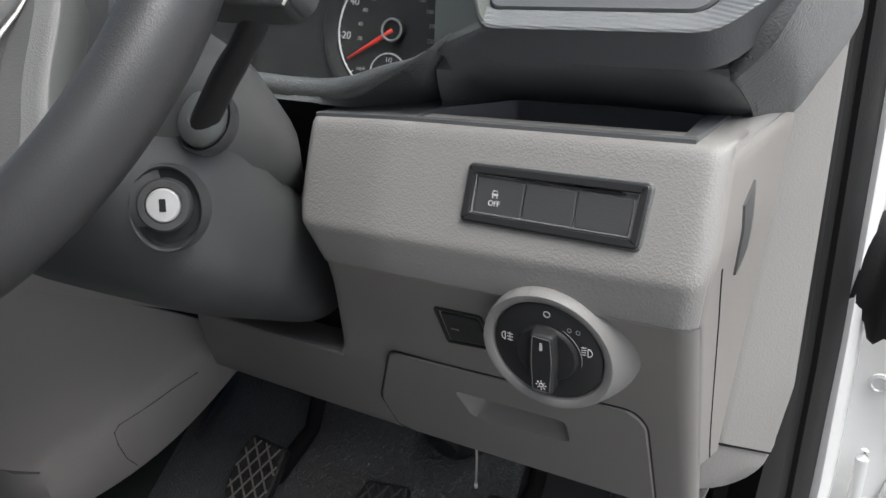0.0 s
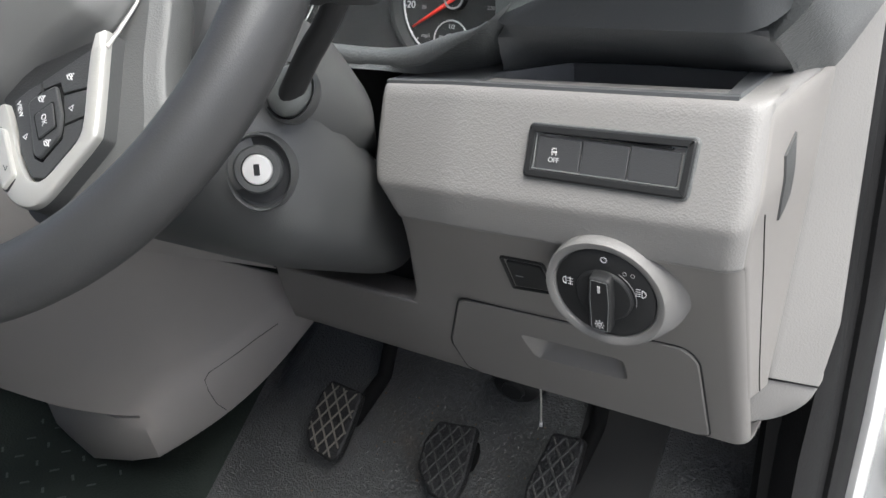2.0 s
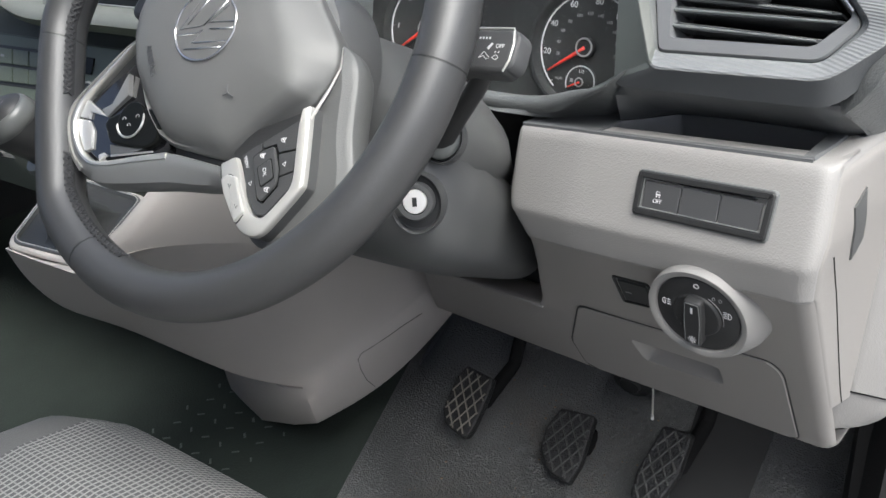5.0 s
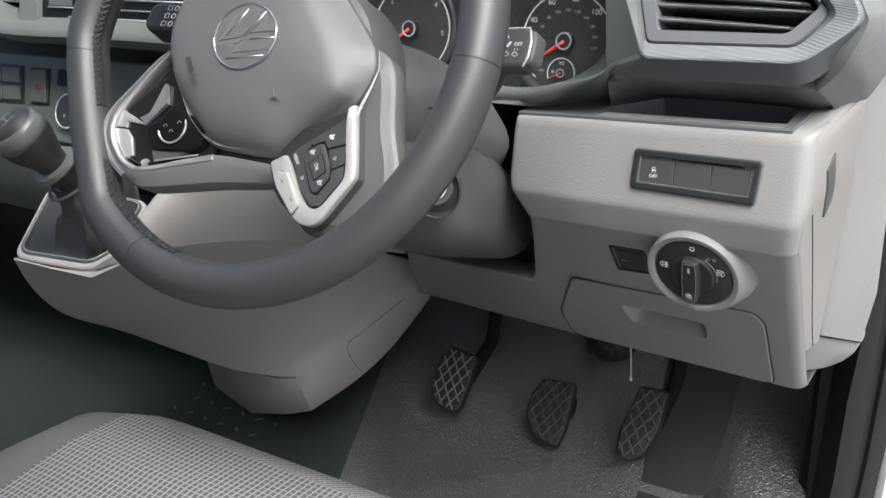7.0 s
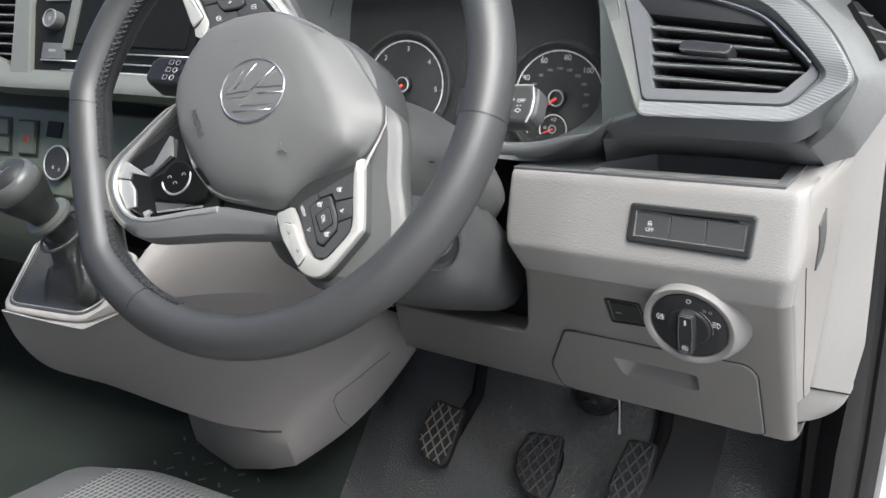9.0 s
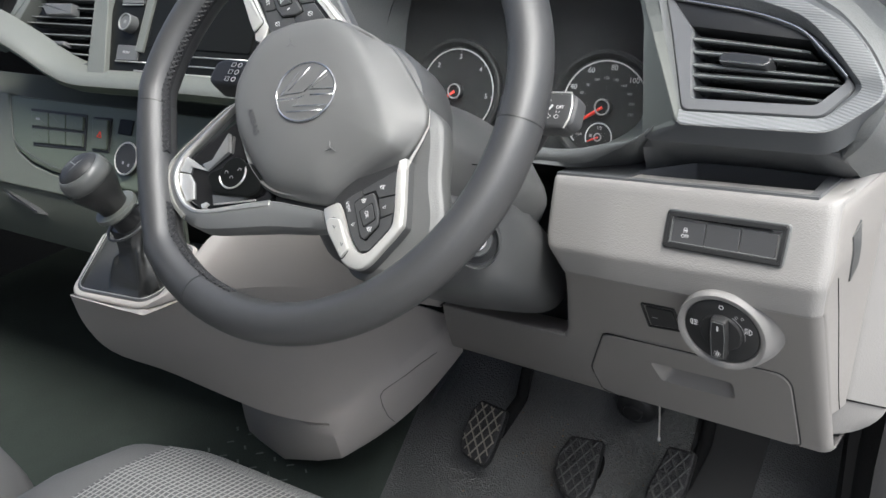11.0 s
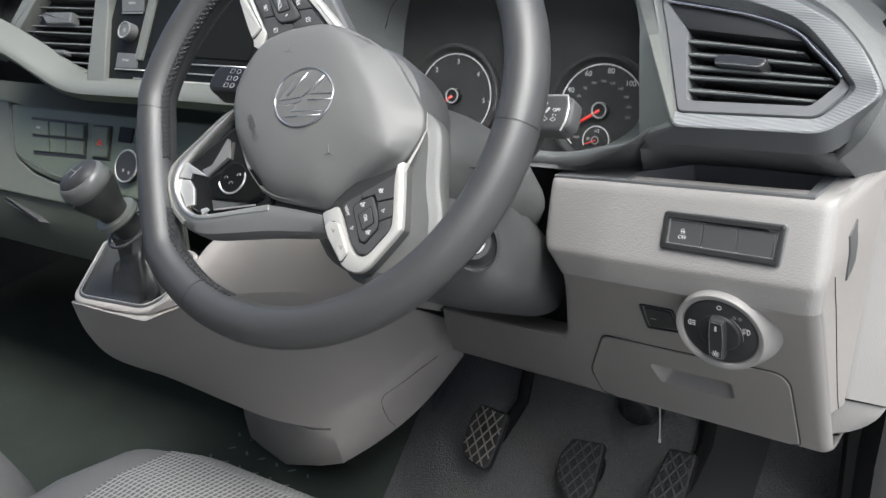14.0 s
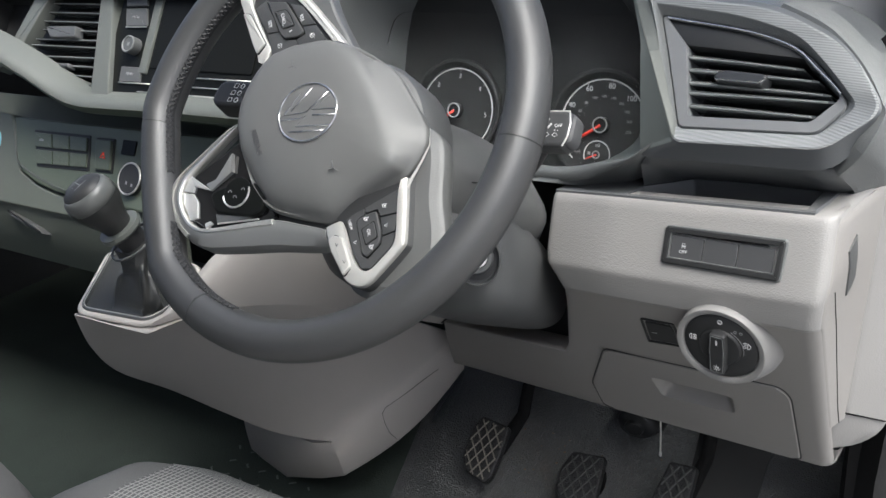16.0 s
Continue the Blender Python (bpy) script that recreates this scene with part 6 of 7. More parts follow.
part("slot", slab(rect(-0.5415, 0.0300, -0.5140, 0.0500, 0.002), cl, 0.0, 0.0045, 0.001), PIANO, sk)
ck = thing("climate_knob", cl(-0.505, 0.0, 0), "round heater knob with a chrome ring", "knob")
part("knob", loft([[cl(-0.5075 + a * r, 0.000 + b * r, w) for a, b in disc_outline(1.0, 32)] for r, w in [(0.0210, 0.003), (0.0205, 0.009), (0.019, 0.011)]]), BLACK, ck)
part("ring", tube([cl(-0.5075 + 0.0205 * math.cos(t), 0.000 + 0.0205 * math.sin(t), 0.010) for t in [2 * math.pi * k / 36 for k in range(37)]], 0.0013, 8), SATIN, ck, "chrome ring")
part("knob_mark", joined(*[slab(rect(-0.512 + d, -0.004 + e, -0.509 + d, 0.000 + e), cl, 0.010, 0.0114) for d, e in ((0.0, -0.004), (0.011, -0.006))]), DIM_MARK, ck)

# ---- gear lever ----
GAITER = moulded("gaiter_leather", (0.030, 0.031, 0.0302), 0.44, 900, 0.12, spec=0.6)
GLOSS_SOFT = moulded("knob_plastic", (0.10, 0.104, 0.10), 0.28, 900, 0.1)
lever = thing("gear_lever", (-0.33, 0.31, 0.40), "black gear lever with a leather gaiter", "gear lever")
FOOT, SLEEVE, KNOB_AT = Vector((-0.300, 0.318, 0.405)), Vector((-0.313, 0.326, 0.474)), Vector((-0.324, 0.290, 0.543))
lean = (KNOB_AT - SLEEVE).normalized()
ls = lean.cross(Vector((0, 0, 1))).normalized()
lt = ls.cross(lean)


def lever_ring(d, r, n=28, sq=1.0):
    return [SLEEVE + lean * d + (ls * math.cos(2 * math.pi * k / n) + lt * sq * math.sin(2 * math.pi * k / n)) * r for k in range(n)]


part("knob", loft([lever_ring(d, r) for d, r in [(0.018, 0.0150), (0.026, 0.0165), (0.036, 0.0205), (0.044, 0.0238), (0.050, 0.0256), (0.0555, 0.0262)]]), GAITER, lever, "rounded black shift knob", sharp=70)
part("knob_band", loft([lever_ring(d, r) for d, r in [(0.0553, 0.0260), (0.0557, 0.0268), (0.0620, 0.0266), (0.0680, 0.0250), (0.0725, 0.0222)]]), GLOSS_SOFT, lever, "grey band round the knob top", sharp=70)
part("knob_top", loft([lever_ring(d, r) for d, r in [(0.0722, 0.0218), (0.0740, 0.0206), (0.0770, 0.0165), (0.0788, 0.0110), (0.0795, 0.0030)]]), BLACK, lever, "domed black cap with the shift pattern", sharp=70)
gates = [tube([SLEEVE + lean * 0.0788 + ls * (0.0065 * k) - lt * 0.0075, SLEEVE + lean * 0.0792 + ls * (0.0065 * k), SLEEVE + lean * 0.0788 + ls * (0.0065 * k) + lt * 0.0075], 0.0004, 6) for k in (-1, 0, 1)]
part("shift_pattern", joined(*gates, tube([SLEEVE + lean * 0.0792 - ls * 0.0065, SLEEVE + lean * 0.0792 + ls * 0.0065], 0.0006, 6)), TRIM, lever)
part("shaft", tube([SLEEVE - lean * 0.02, SLEEVE + lean * 0.034], [0.0165, 0.0135], 20), BLACK, lever)
part("collar", loft([lever_ring(d, r) for d, r in [(0.011, 0.0150), (0.011, 0.0222), (0.0135, 0.0236), (0.0175, 0.0226), (0.0185, 0.0150)]]), RIDGE, lever, "grey reverse lift collar")
part("sleeve_ring", tube([SLEEVE - lean * 0.006 + (ls * math.cos(t) + lt * math.sin(t)) * 0.0262 for t in [2 * math.pi * k / 32 for k in range(33)]], 0.0016, 8), SHROUD, lever, "leather lip of the gaiter")
FR = [(-0.3650, 0.2775), (-0.2640, 0.2880), (-0.2580, 0.3200), (-0.300, 0.400), (-0.430, 0.400), (-0.445, 0.385)]
FR3 = rounded(FR, 0.018, 6)
gz = lambda a, b, w=0.0: Vector((a, b, 0.398 + w + (b - 0.28) * 0.10))
fr_in = offset(FR3, 0.0090)
gait = [[gz(p, q, 0.0005) for p, q in offset(FR3, 0.0065)]]
neck = SLEEVE - lean * 0.007
for u in [k / 17 for k in range(18)]:
    ring = []
    for k, (p, q) in enumerate(fr_in):
        base = gz(p, q, 0.002)
        d = Vector((p - FOOT.x, q - FOOT.y, 0)).normalized()
        turn = math.atan2(d.y, d.x)
        foot = Vector((FOOT.x, FOOT.y, base.z)) + d * 0.0225
        top = neck + (ls * d.dot(ls) + lt * d.dot(lt)).normalized() * 0.0262
        if u < 0.5:
            h = (u / 0.5) ** 0.85
            spot = base.lerp(foot, h) + Vector((0, 0, 0.016 * h * h - 0.006 * math.sin(math.pi * min(1.0, h * 1.1))))
        else:
            h = (u - 0.5) / 0.5
            spot = (foot + Vector((0, 0, 0.016))).lerp(top, h) - d * 0.004 * math.sin(math.pi * h)
        crease = math.sin(math.pi * min(1.0, u * 1.02)) ** 0.7 * (0.0042 * math.sin(5 * turn + 6 * u) + 0.0026 * math.sin(9 * turn - 9 * u))
        sag = 0.0040 * math.sin(math.pi * u) * math.sin(13 * u + 2 * turn)
        ring.append(spot + d * crease + Vector((0, 0, crease * 0.9 + sag)))
    gait.append(ring)
part("gaiter", loft(gait), GAITER, lever, "folded black leather gaiter", sharp=60)
part("gaiter_frame", loft([[gz(a, b, w) for a, b in offset(FR3, d)] for d, w in [(0.0030, -0.004), (0.0030, 0.0042), (0.0036, 0.0052), (0.0062, 0.0050), (0.0074, 0.001)]], cap=False), SHROUD, lever, "dark frame round the gaiter")
part("frame_line", tube([gz(*p, 0.0052) for p in offset(FR3, 0.0058)] + [gz(*offset(FR3, 0.0058)[0], 0.0052)], 0.0006, 6), SATIN, lever, "thin bright line")

# ---- centre console ----
console = thing("centre_console", (-0.33, 0.55, 0.0), "warm grey moulded centre console below the gear lever", "console")
bot = smooth_line([(-0.367, 0.276, 0.396), (-0.393, 0.300, 0.340), (-0.408, 0.335, 0.284), (-0.386, 0.385, 0.236), (-0.349, 0.430, 0.186), (-0.317, 0.470, 0.144), (-0.284, 0.505, 0.119), (-0.262, 0.520, 0.114)], 30)
topl = smooth_line([(-0.254, 0.279, 0.397), (-0.235, 0.36, 0.392), (-0.21, 0.45, 0.36), (-0.20, 0.56, 0.30), (-0.19, 0.66, 0.235), (-0.185, 0.72, 0.19)], 30)
rows = []
for i, (a, b) in enumerate(zip(bot, topl)):
    r = []
    swell = 0.004 + 0.030 * smooth01(i / 11) - 0.012 * smooth01((i - 12) / 12)
    for k in range(13):
        t = k / 12
        p = a.lerp(b, t)
        r.append(p + Vector((0.55, -0.55, 0.35)).normalized() * swell * math.sin(math.pi * t) ** 0.8)
    inn = a + Vector((-0.03, 0.04, -0.004))
    rows.append([inn + Vector((-0.045, 0.062, 0.0)), inn, a + Vector((-0.006, 0.008, -0.004))] + r)
line = rows[-1][3:]
FOOT_EDGE = [(Vector((-0.47, 0.56, 0.104)), Vector((-0.475, 0.565, 0.0))), (Vector((-0.365, 0.518, 0.109)), Vector((-0.370, 0.530, 0.012))), (Vector((-0.288, 0.5105, 0.112)), Vector((-0.288, 0.518, 0.046)))]
for q in (0.04, 0.2, 0.4, 0.6, 0.8, 0.95, 1.0):
    r = []
    for k, p in enumerate(line):
        e = Vector((-0.254, 0.527, 0.056)).lerp(Vector((-0.186, 0.735, 0.128)), k / 12) + Vector((0.010, -0.006, -0.010)) * math.sin(math.pi * k / 12)
        r.append(p.lerp(e, q) + Vector((0.006, -0.004, 0.001)) * math.sin(math.pi * q) ** 0.8)
    rows.append([a.lerp(b, q) + Vector((0, -0.004, 0)) * math.sin(math.pi * q) for a, b in FOOT_EDGE] + r)
part("body", sheet(rows, 0.003, (-0.6, 0.6, 0)), CONSOLE, console, "smooth grey console body", sharp=30)
should = []
for a, b in zip(smooth_line([(-0.262, 0.288, 0.398), (-0.235, 0.36, 0.391), (-0.21, 0.45, 0.359), (-0.195, 0.56, 0.299), (-0.15, 0.64, 0.255)], 12), smooth_line([(-0.264, 0.322, 0.404), (-0.238, 0.385, 0.455), (-0.205, 0.455, 0.475), (-0.12, 0.54, 0.47), (-0.04, 0.585, 0.43)], 12)):
    should.append([a, a.lerp(b, 0.3) + Vector((0.006, -0.006, 0.004)), a.lerp(b, 0.7) + Vector((0.005, -0.006, 0.004)), b])
part("shoulder", sheet(should, 0.003, (-0.5, 0.8, 0)), CONSOLE, console, "grey console shoulder reaching the dashboard", sharp=60)
part("front_lip", loft([[gz(p, q, w) for p, q in offset(FR3, d)] for d, w in [(0.004, 0.0030), (0.0005, 0.0032), (-0.0012, 0.0024), (-0.0020, 0.0010), (-0.0020, -0.0010), (0.002, -0.0040)]], cap=False), CONSOLE, console, "rounded warm grey rim below the gaiter", sharp=60)
part("seam", tube([Vector(q) + Vector((0.0004, -0.0002, 0)) for q in ((-0.1873, 0.6727, 0.1606), (-0.1947, 0.6411, 0.1567), (-0.2015, 0.6192, 0.1510), (-0.2163, 0.5839, 0.1415), (-0.2181, 0.5783, 0.1351), (-0.2166, 0.5793, 0.1203), (-0.2155, 0.5860, 0.1000), (-0.2130, 0.5960, 0.0850))], 0.0005, 6), SHROUD, console)

# ---- footwell ----
tunnel = []
for y in [0.25, 0.33, 0.40, 0.45, 0.50, 0.55, 0.60, 0.65, 0.70, 0.75, 0.85, 1.0]:
    up = max(0.0, y - 0.62) * 0.55
    xc = -0.150 - 0.375 * (min(y, 0.80) - 0.45)
    zc = 0.008 + 0.040 * max(0.0, min(1.0, (y - 0.30) / 0.14))
    row = [(-0.50, 0.004), (-0.36, 0.004), (min(-0.30, xc - 0.075), 0.006), (xc - 0.050, zc * 0.70), (xc - 0.018, zc * 0.96), (xc, zc), (xc + 0.014, zc * 0.90), (xc + 0.034, zc * 0.40 + up * 0.6), (xc + 0.055, 0.003 + up), (0.02, 0.001 + up), (0.12, 0.001 + up), (0.215, 0.001 + up), (0.238, 0.002 + up), (0.252, 0.018 + up * 0.8), (0.268, 0.028 + up * 0.7), (0.30, 0.032 + up * 0.6), (0.345, 0.034 + up * 0.6)]
    tunnel.append([Vector((x, y, z)) for x, z in row])
tagged(part("floor_carpet", sheet([r[:6] for r in tunnel], 0.004, (0, 0, -1)), FLOOR), "dark green-grey floor covering beside the tunnel", "floor", kind="structure")
tagged(part("footwell_mat", sheet([r[5:] for r in tunnel], 0.004, (0, 0, -1)), MAT), "pebbled black rubber footwell mat, dusty near the pedals", "mat", kind="structure")


tread = bmesh.new()
for i in range(12):
    for j in range(16):
        x, y = -0.495 + 0.030 * i + 0.015 * (j % 2), 0.14 + 0.030 * j
        if x > -0.150 - 0.375 * (y - 0.45) - 0.08:
            continue
        d = Vector((0.004, 0.0035, 0)) if (i + j) % 2 else Vector((0.004, -0.0035, 0))
        q = Vector((-d.y, d.x, 0)).normalized() * 0.0014
        c = Vector((x, y, 0.0043))
        lo = [tread.verts.new(c + e) for e in (-d - q, d - q, d + q, -d + q)]
        hi = [tread.verts.new(c + e * 0.8 + Vector((0, 0, 0.0009))) for e in (-d - q, d - q, d + q, -d + q)]
        tread.faces.new(hi)
        for k in range(4):
            tread.faces.new((lo[k], lo[(k + 1) % 4], hi[(k + 1) % 4], hi[k]))
tagged(part("floor_tread", tread, TREAD), "small raised dashes moulded in the floor covering", "floor", kind="stuff")


def pedal(name, c, across, up, outline, label, edge, wear=1.0):
    pf = plane_frame(c, across, up)
    ob = thing(name, pf(0, 0, -0.02), label, "pedal", "foot pedals")
    out = rounded(outline, 0.005)
    part("pad", slab(out, pf, -0.011, 0.0, 0.003, 3), RUBBER, ob, "worn black rubber pad")
    inner = offset(out, 0.003)
    for s in (1, -1):
        for k in range(-5, 6):
            o = k * 0.0138
            ends = []
            for j in range(81):
                t = (j / 80 - 0.5) * 0.13
                a, b = t * 0.66 * s + o, t
                ins = False
                for (x0, y0), (x1, y1) in zip(inner, inner[1:] + inner[:1]):
                    if (y0 > b) != (y1 > b) and a < x0 + (b - y0) / (y1 - y0) * (x1 - x0):
                        ins = not ins
                if ins:
                    ends.append((a, b))
            if len(ends) > 5:
                part("rib", tube([pf(*ends[0], -0.0004), pf(*ends[0], 0.0002), pf(*ends[-1], 0.0002), pf(*ends[-1], -0.0004)], 0.0011 * wear, 6), edge, ob)
    part("arm", tube([pf(0.0, 0.0, -0.010), pf(0.002, 0.012, -0.045), pf(0.004, 0.075, -0.085), pf(0.006, 0.18, -0.06)], [0.012, 0.010, 0.009, 0.009], 12), SLOT, ob, "black pedal arm")
    return ob


RUBBER_EDGE = moulded("worn_rubber_edge", (0.15, 0.138, 0.118), 0.55, 300, 0.2, vary=0.5)
RUBBER_DULL = moulded("dull_rubber_edge", (0.034, 0.034, 0.033), 0.45, 300, 0.3, vary=0.6)
pedal("clutch_pedal", (-0.095, 0.630, 0.085), (1, 0.05, 0.05), (-0.1, 0.75, 0.66), [(-0.0150, 0.0432), (0.0273, 0.0355), (0.0265, 0.0046), (0.0215, -0.0343), (0.0144, -0.0449), (-0.0180, -0.0345), (-0.0272, -0.0160), (-0.0245, 0.0244)], "black clutch pedal with a worn diamond rubber pad", RUBBER_EDGE)
pedal("brake_pedal", (0.043, 0.640, 0.065), (1, 0.05, 0.05), (-0.10, 0.80, 0.60), [(-0.0250, 0.0430), (0.0201, 0.0444), (0.0215, -0.0143), (0.0150, -0.0409), (-0.0137, -0.0346), (-0.0345, -0.0095), (-0.0350, 0.0173)], "black brake pedal with a diamond rubber pad", RUBBER_DULL)
pedal("accelerator_pedal", (0.162, 0.637, 0.090), (1, 0.0, 0.05), (0.10, 0.75, 0.66), [(-0.0145, 0.0448), (0.0200, 0.0446), (0.0185, -0.0047), (0.0071, -0.0371), (-0.0102, -0.0474), (-0.0258, -0.0404), (-0.0270, -0.0107)], "long black accelerator pedal with diamond pattern", RUBBER_DULL, 1.3)
# added black sheet: the deep shadow between accelerator and hump, as a surface
plate = thing("hump_shade", (0.20, 0.70, 0.01), "smooth black sheet for the shadow between accelerator and side hump", "plate")
part("panel", sheet([[Vector((x, y, 0.006 + max(0.0, y - 0.62) * 0.55)) for x in (0.168 - (y - 0.58) * 0.10, 0.20, 0.240)] for y in (0.56, 0.62, 0.70, 0.78, 0.90)], 0.003, (0, 0, -1)), BLACK, plate)
boot = thing("column_boot", (0.07, 0.75, 0.05), "black rubber boot at the foot of the steering column", "boot")
part("bellows", loft([[Vector((0.072 + 0.030 * r * math.cos(t), 0.770 - 0.030 * h - 0.006 * r * math.sin(t), 0.100 + 0.026 * r * math.sin(t))) for t in [2 * math.pi * k / 28 for k in range(28)]] for r, h in ((1.12, -0.8), (1.12, 0.0), (1.06, 0.2), (0.95, 0.25), (0.92, 0.6), (0.80, 0.8), (0.45, 0.9), (0.40, 1.1))]), BLACK, boot, sharp=50)
wire = thing("hanging_wire", (0.139, 0.66, 0.12), "thin pale wire hanging below the knee panel", "wire")
part("strand", tube([(0.139, 0.655, 0.20), (0.139, 0.658, 0.165), (0.138, 0.66, 0.135)], 0.0011, 8), SATIN, wire)
part("tip", tube([(0.138, 0.66, 0.135), (0.138, 0.66, 0.130)], 0.0018, 8), MARK, wire)

CRUMB = moulded("dry_grit", (0.16, 0.12, 0.085), 0.9, 300, 0.3, vary=0.5)
rng = random.Random(7)
grit = bmesh.new()
for k in range(420):
    x, y = rng.gauss(0.03, 0.13), rng.uniform(0.42, 0.74)
    if -0.14 < x < 0.30:
        m = Matrix.Translation((x, y, 0.003 + max(0.0, y - 0.62) * 0.55)) @ Matrix.Rotation(rng.uniform(0, 6), 4, "Z") @ Matrix.Diagonal((1, rng.uniform(0.4, 1), 0.5, 1))
        bmesh.ops.create_icosphere(grit, subdivisions=1, radius=rng.choice((0.0006, 0.0009, 0.0009, 0.0014, 0.0020)), matrix=m)
tagged(part("floor_grit", grit, CRUMB), "dry crumbs and grit scattered on the mat", "grit", kind="stuff")

# ---- seats ----
FABRIC = moulded("seat_fabric", (0.085, 0.086, 0.085), 0.9, 1200, 0.5, weave=62)
SIDE_CLOTH = moulded("seat_side_cloth", (0.11, 0.11, 0.108), 0.85, 1500, 0.4)


def seat(name, x, label, w=0.268):
    ob = thing(name, (x, 0.0, 0.05), label, "seat", "cab seats")
    rings = []
    dz = 0.008
    for y, z, s in [(0.10, 0.10, 0.90), (0.17, 0.12, 0.95), (0.220, 0.17, 0.98), (0.238, 0.22, 1.0), (0.238, 0.265, 1.0), (0.225, 0.300, 1.0), (0.195, 0.325, 1.0), (0.14, 0.338, 1.0), (0.05, 0.342, 1.0), (-0.15, 0.33, 1.0), (-0.35, 0.315, 1.0)]:
        row = []
        for k in range(41):
            t = -1 + 2 * k / 40
            edge = max(0.0, (abs(t) - 0.42) / 0.58)
            row.append(Vector((x + w * s * math.sin(t * 1.45) / math.sin(1.45), y - 0.085 * edge ** 2.6, z + dz - 0.055 * edge ** 2.6 - 0.12 * max(0.0, abs(t) - 0.9) / 0.1 * (z > 0.2))))
        rings.append(row)
    part("cushion", sheet(rings, 0.01, (0, -0.4, -1)), SIDE_CLOTH, ob, "plain grey cloth bolsters", sharp=60)
    mid = []
    for r in rings[2:]:
        mid.append([p + Vector((0, 0.0012, 0.0012 + 0.0022 * min(1.0, (k + 0.2) / 2, (20.2 - k) / 2))) for k, p in enumerate(r[10:31])])
    part("centre_panel", sheet(mid, 0.006, (0, -0.4, -1)), FABRIC, ob, "checked grey woven centre panel", sharp=60)
    part("base", box(x - w * 0.85, -0.4, 0.0, x + w * 0.85, 0.12, 0.26, 0.02), BLACK, ob, "dark seat base")
    return ob


seat("driver_seat", 0.04, "grey cloth driver seat with a checked centre panel")
bench = seat("passenger_bench", -0.735, "grey cloth passenger bench cushion", 0.44)
bench.location.z -= 0.040
bench.location.y -= 0.05

# ---- door aperture ----
seal = thing("door_seal", (0.39, 0.64, 0.0), "dark ribbed rubber door seal", "seal")
strip_rows = []
for z, sh in [(1.0, -0.012), (0.80, -0.010), (0.60, -0.004), (0.45, 0.0), (0.33, 0.003), (0.20, 0.003), (0.10, 0.001), (0.0, -0.004), (-0.10, -0.008)]:
    inx = 0.374 + sh if z > 0.30 else 0.374 + sh - min(1.0, (0.30 - z) / 0.08) * 0.008
    strip_rows.append([Vector((p, q, z)) for p, q in [(inx - 0.03, 0.66), (inx, 0.632), (inx + 0.006, 0.622), (inx + 0.012, 0.630), (0.389 + sh, 0.650), (0.394 + sh, 0.662), (0.398 + sh, 0.660), (0.403 + sh, 0.668), (0.408 + sh, 0.684), (0.412 + sh, 0.705)]])
part("inner_lip", sheet([r[:5] for r in strip_rows], 0.006, (0, 1, 0)), SEAL, seal, "soft inner sealing lip", sharp=80)
part("outer_bead", sheet([r[4:] for r in strip_rows], 0.006, (0, 1, 0)), SEAL, seal, "outer rubber bead", sharp=80)
tagged(part("wall_kick", sheet([[Vector((0.345, q, z)) for q in (0.645, 0.75, 1.06)] for z in (-0.05, 0.2, 0.5, 0.62)], 0.012, (1, 0, 0)), SLOT), "dark footwell side trim", "wall", kind="structure")
pillar = thing("door_pillar", (0.45, 0.75, -0.2), "white painted body pillar beside the open door", "car body")
part("panel", sheet([[Vector((p + sh, q, z)) for p, q in ((0.404, 0.712), (0.409, 0.706), (0.415, 0.703), (0.421, 0.706), (0.424, 0.716), (0.426, 0.738), (0.445, 0.742), (0.50, 0.745), (0.62, 0.742), (0.80, 0.73))] for z, sh in ((1.3, -0.012), (0.85, -0.010), (0.60, -0.003), (0.45, 0.001), (0.33, 0.004), (0.20, 0.006), (0.10, 0.004), (-0.1, 0.0), (-0.45, -0.004))], 0.01, (0, 1, 0)), WHITE, pillar, "white painted sheet metal", sharp=50)
part("arch", loft([[Vector((0.52 + 0.07 * math.cos(t) * r, 0.738 - d, 0.60 + 0.10 * math.sin(t) * r)) for t in [2 * math.pi * k / 24 for k in range(24)]] for r, d in [(1.15, -0.004), (1.1, 0.008), (0.9, 0.006), (0.86, -0.003)]], cap=False), WHITE, pillar)
hinge = thing("hinge_bracket", (0.44, 0.735, 0.50), "white painted upper door hinge with a bolt", "hinge", "door hinges")
part("leaf", slab(rounded([(0.415, 0.478), (0.520, 0.470), (0.520, 0.530), (0.424, 0.524)], 0.008), lambda a, b, w: Vector((a, 0.742 - w, b)), 0.0, 0.016, 0.004), WHITE, hinge)
part("bolt", loft([[Vector((0.427 + r * math.cos(t), 0.726 - w, 0.492 + r * math.sin(t))) for t in [2 * math.pi * k / 6 for k in range(6)]] for r, w in [(0.010, 0.0), (0.010, 0.007), (0.008, 0.009)]]), WHITE, hinge, "painted hexagon bolt")
lowh = thing("hinge_bracket", (0.46, 0.735, 0.13), "white painted lower door hinge and check arm", "hinge", "door hinges")
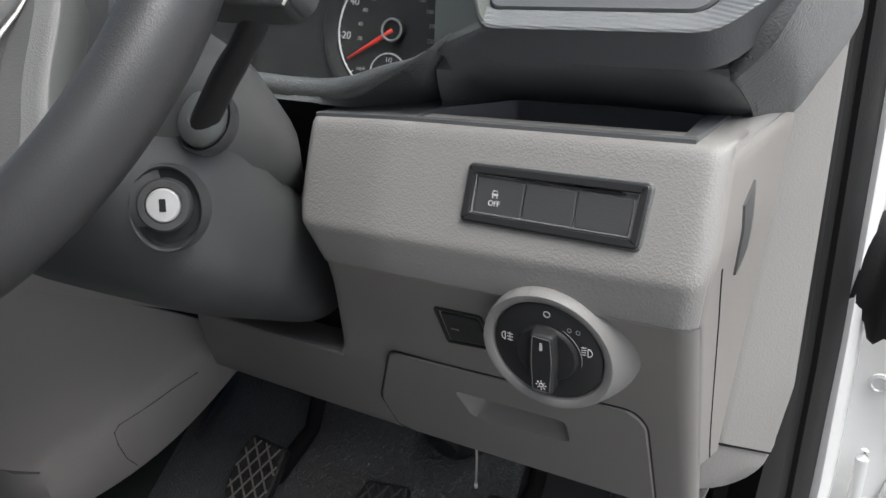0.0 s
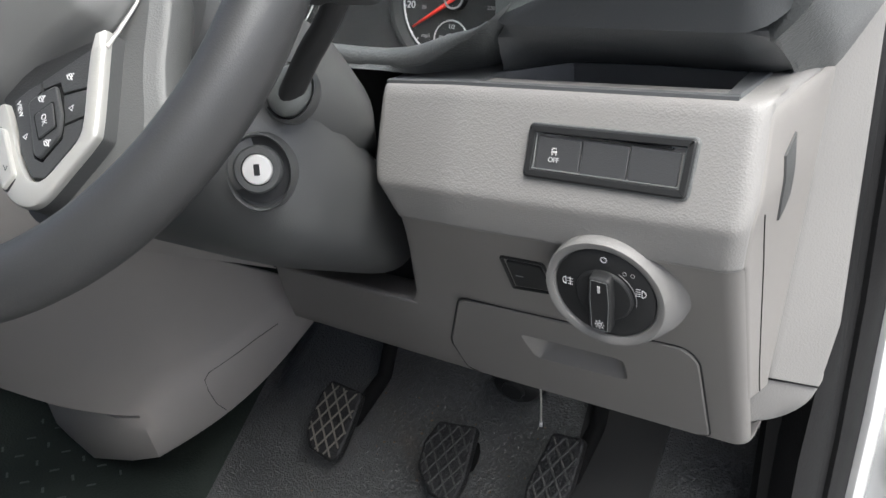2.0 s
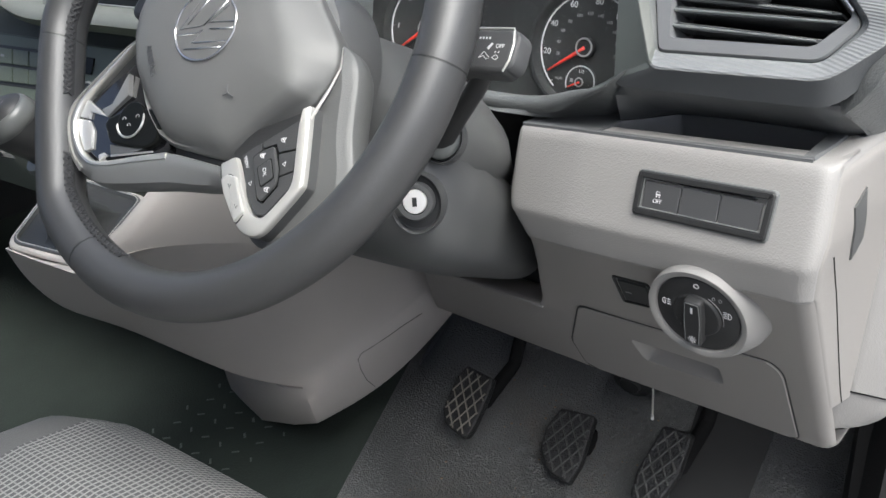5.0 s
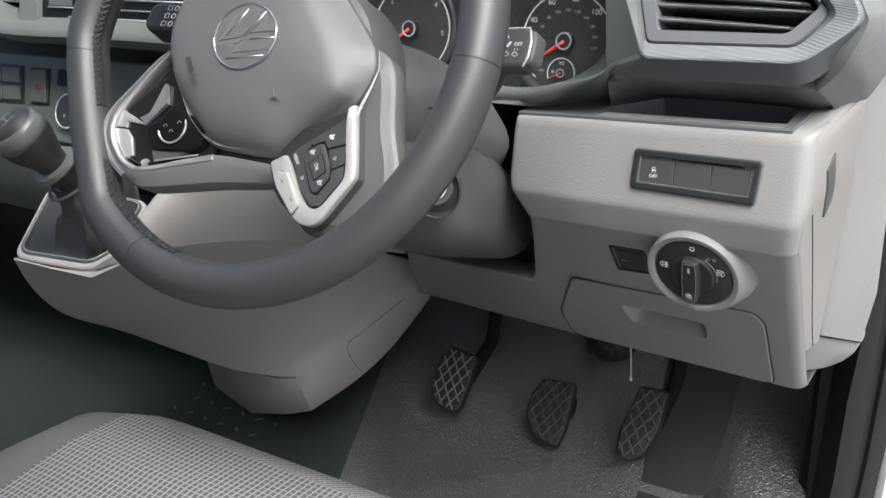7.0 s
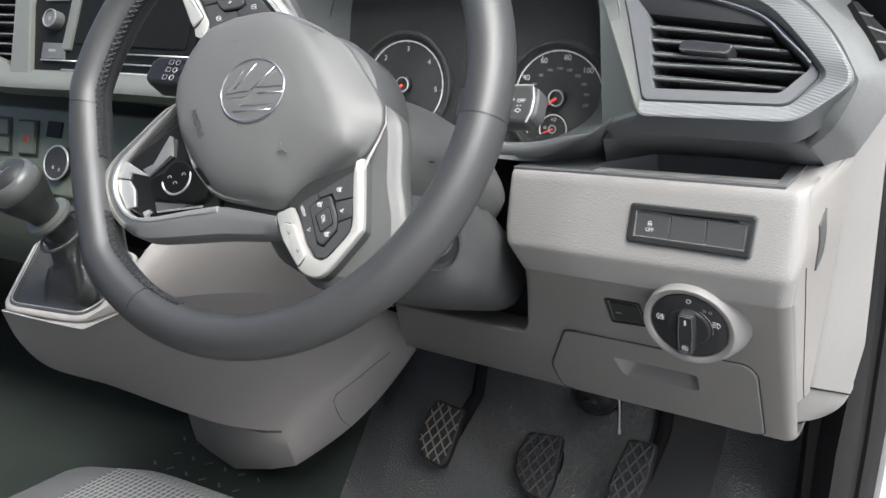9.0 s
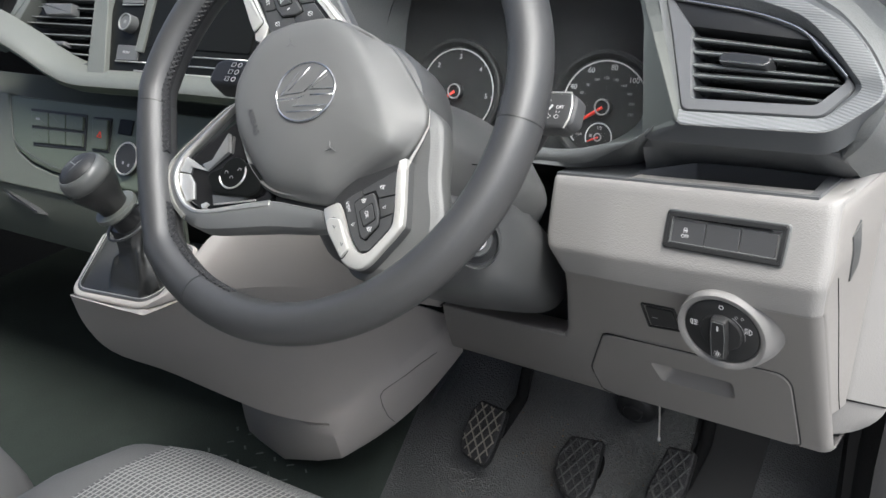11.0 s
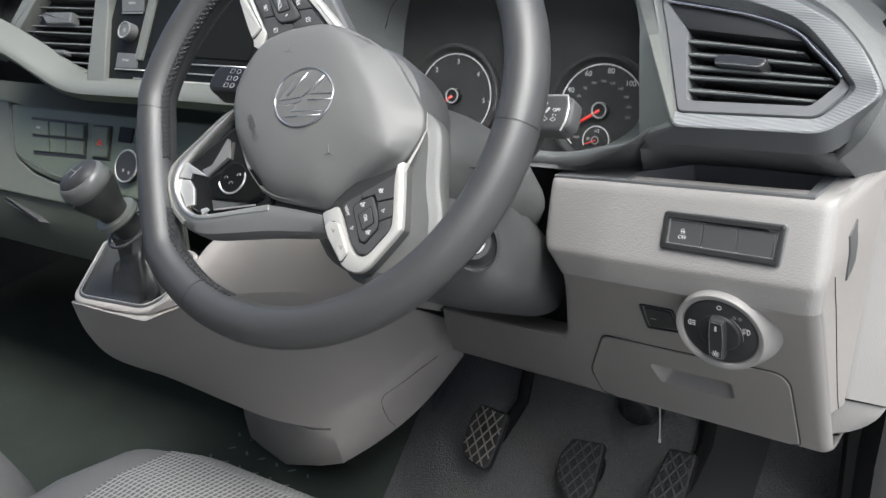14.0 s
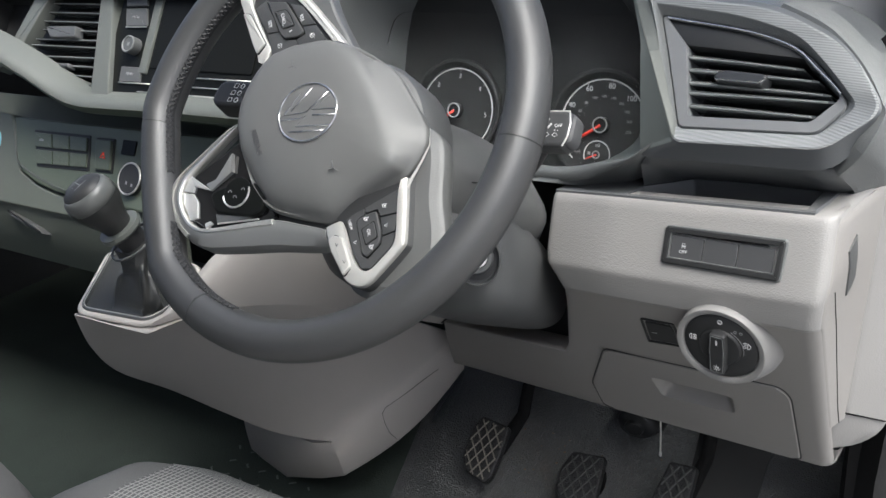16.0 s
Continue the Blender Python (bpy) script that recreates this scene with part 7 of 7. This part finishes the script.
part("leaf", slab(rounded([(0.446, 0.105), (0.462, 0.105), (0.460, 0.170), (0.444, 0.170)], 0.004), lambda a, b, w: Vector((a, 0.742 - w, b)), 0.0, 0.030, 0.004), WHITE, lowh)
part("pin", tube([(0.449, 0.722, 0.168), (0.448, 0.722, 0.22), (0.4485, 0.722, 0.228)], [0.006, 0.0055, 0.003], 14), WHITE, lowh)
part("plate", slab(rounded([(0.462, 0.120), (0.54, 0.110), (0.54, 0.20), (0.470, 0.195)], 0.008), lambda a, b, w: Vector((a, 0.742 - w, b)), 0.0, 0.012, 0.003), WHITE, lowh)
part("bolt", loft([[Vector((0.470 + r * math.cos(t), 0.730 - w, 0.142 + r * math.sin(t))) for t in [2 * math.pi * k / 6 for k in range(6)]] for r, w in [(0.009, 0.0), (0.009, 0.010), (0.007, 0.012)]]), WHITE, lowh, "painted hexagon bolt")
part("check_arm", tube(smooth_line([(0.455, 0.715, 0.105), (0.460, 0.712, 0.080), (0.480, 0.710, 0.066), (0.52, 0.70, 0.066), (0.56, 0.69, 0.075)], 14), 0.006, 12), WHITE, lowh)
screw = thing("body_plug", (0.449, 0.74, 0.28), "small round white body plug", "plug")
part("washer", loft([[Vector((0.449 + r * math.cos(t), 0.741 - w, 0.280 + r * math.sin(t))) for t in [2 * math.pi * k / 20 for k in range(20)]] for r, w in [(0.0085, -0.002), (0.0085, 0.002), (0.006, 0.003), (0.005, 0.0015), (0.003, 0.0015)]]), WHITE, screw)
BELLOWS = moulded("bellows_rubber", (0.020, 0.019, 0.019), 0.38, 500, 0.1, spec=0.7)
gaiter2 = thing("cable_bellows", (0.44, 0.72, 0.36), "black ribbed rubber cable bellows between pillar and door", "bellows")
rings = []
for k in range(37):
    t = k / 36
    c = Vector((0.4165, 0.716, 0.388)).lerp(Vector((0.60, 0.665, 0.318)), t)
    r = (0.0455, 0.0462, 0.0365, 0.0355)[k % 4] + 0.022 * t
    rings.append([c + Vector((0.12 * math.sin(q), -0.28 * math.cos(q), 1.0 * math.sin(q))) * r for q in [2 * math.pi * j / 28 for j in range(28)]])
part("bellows", loft(rings), SEAL, gaiter2, sharp=70)
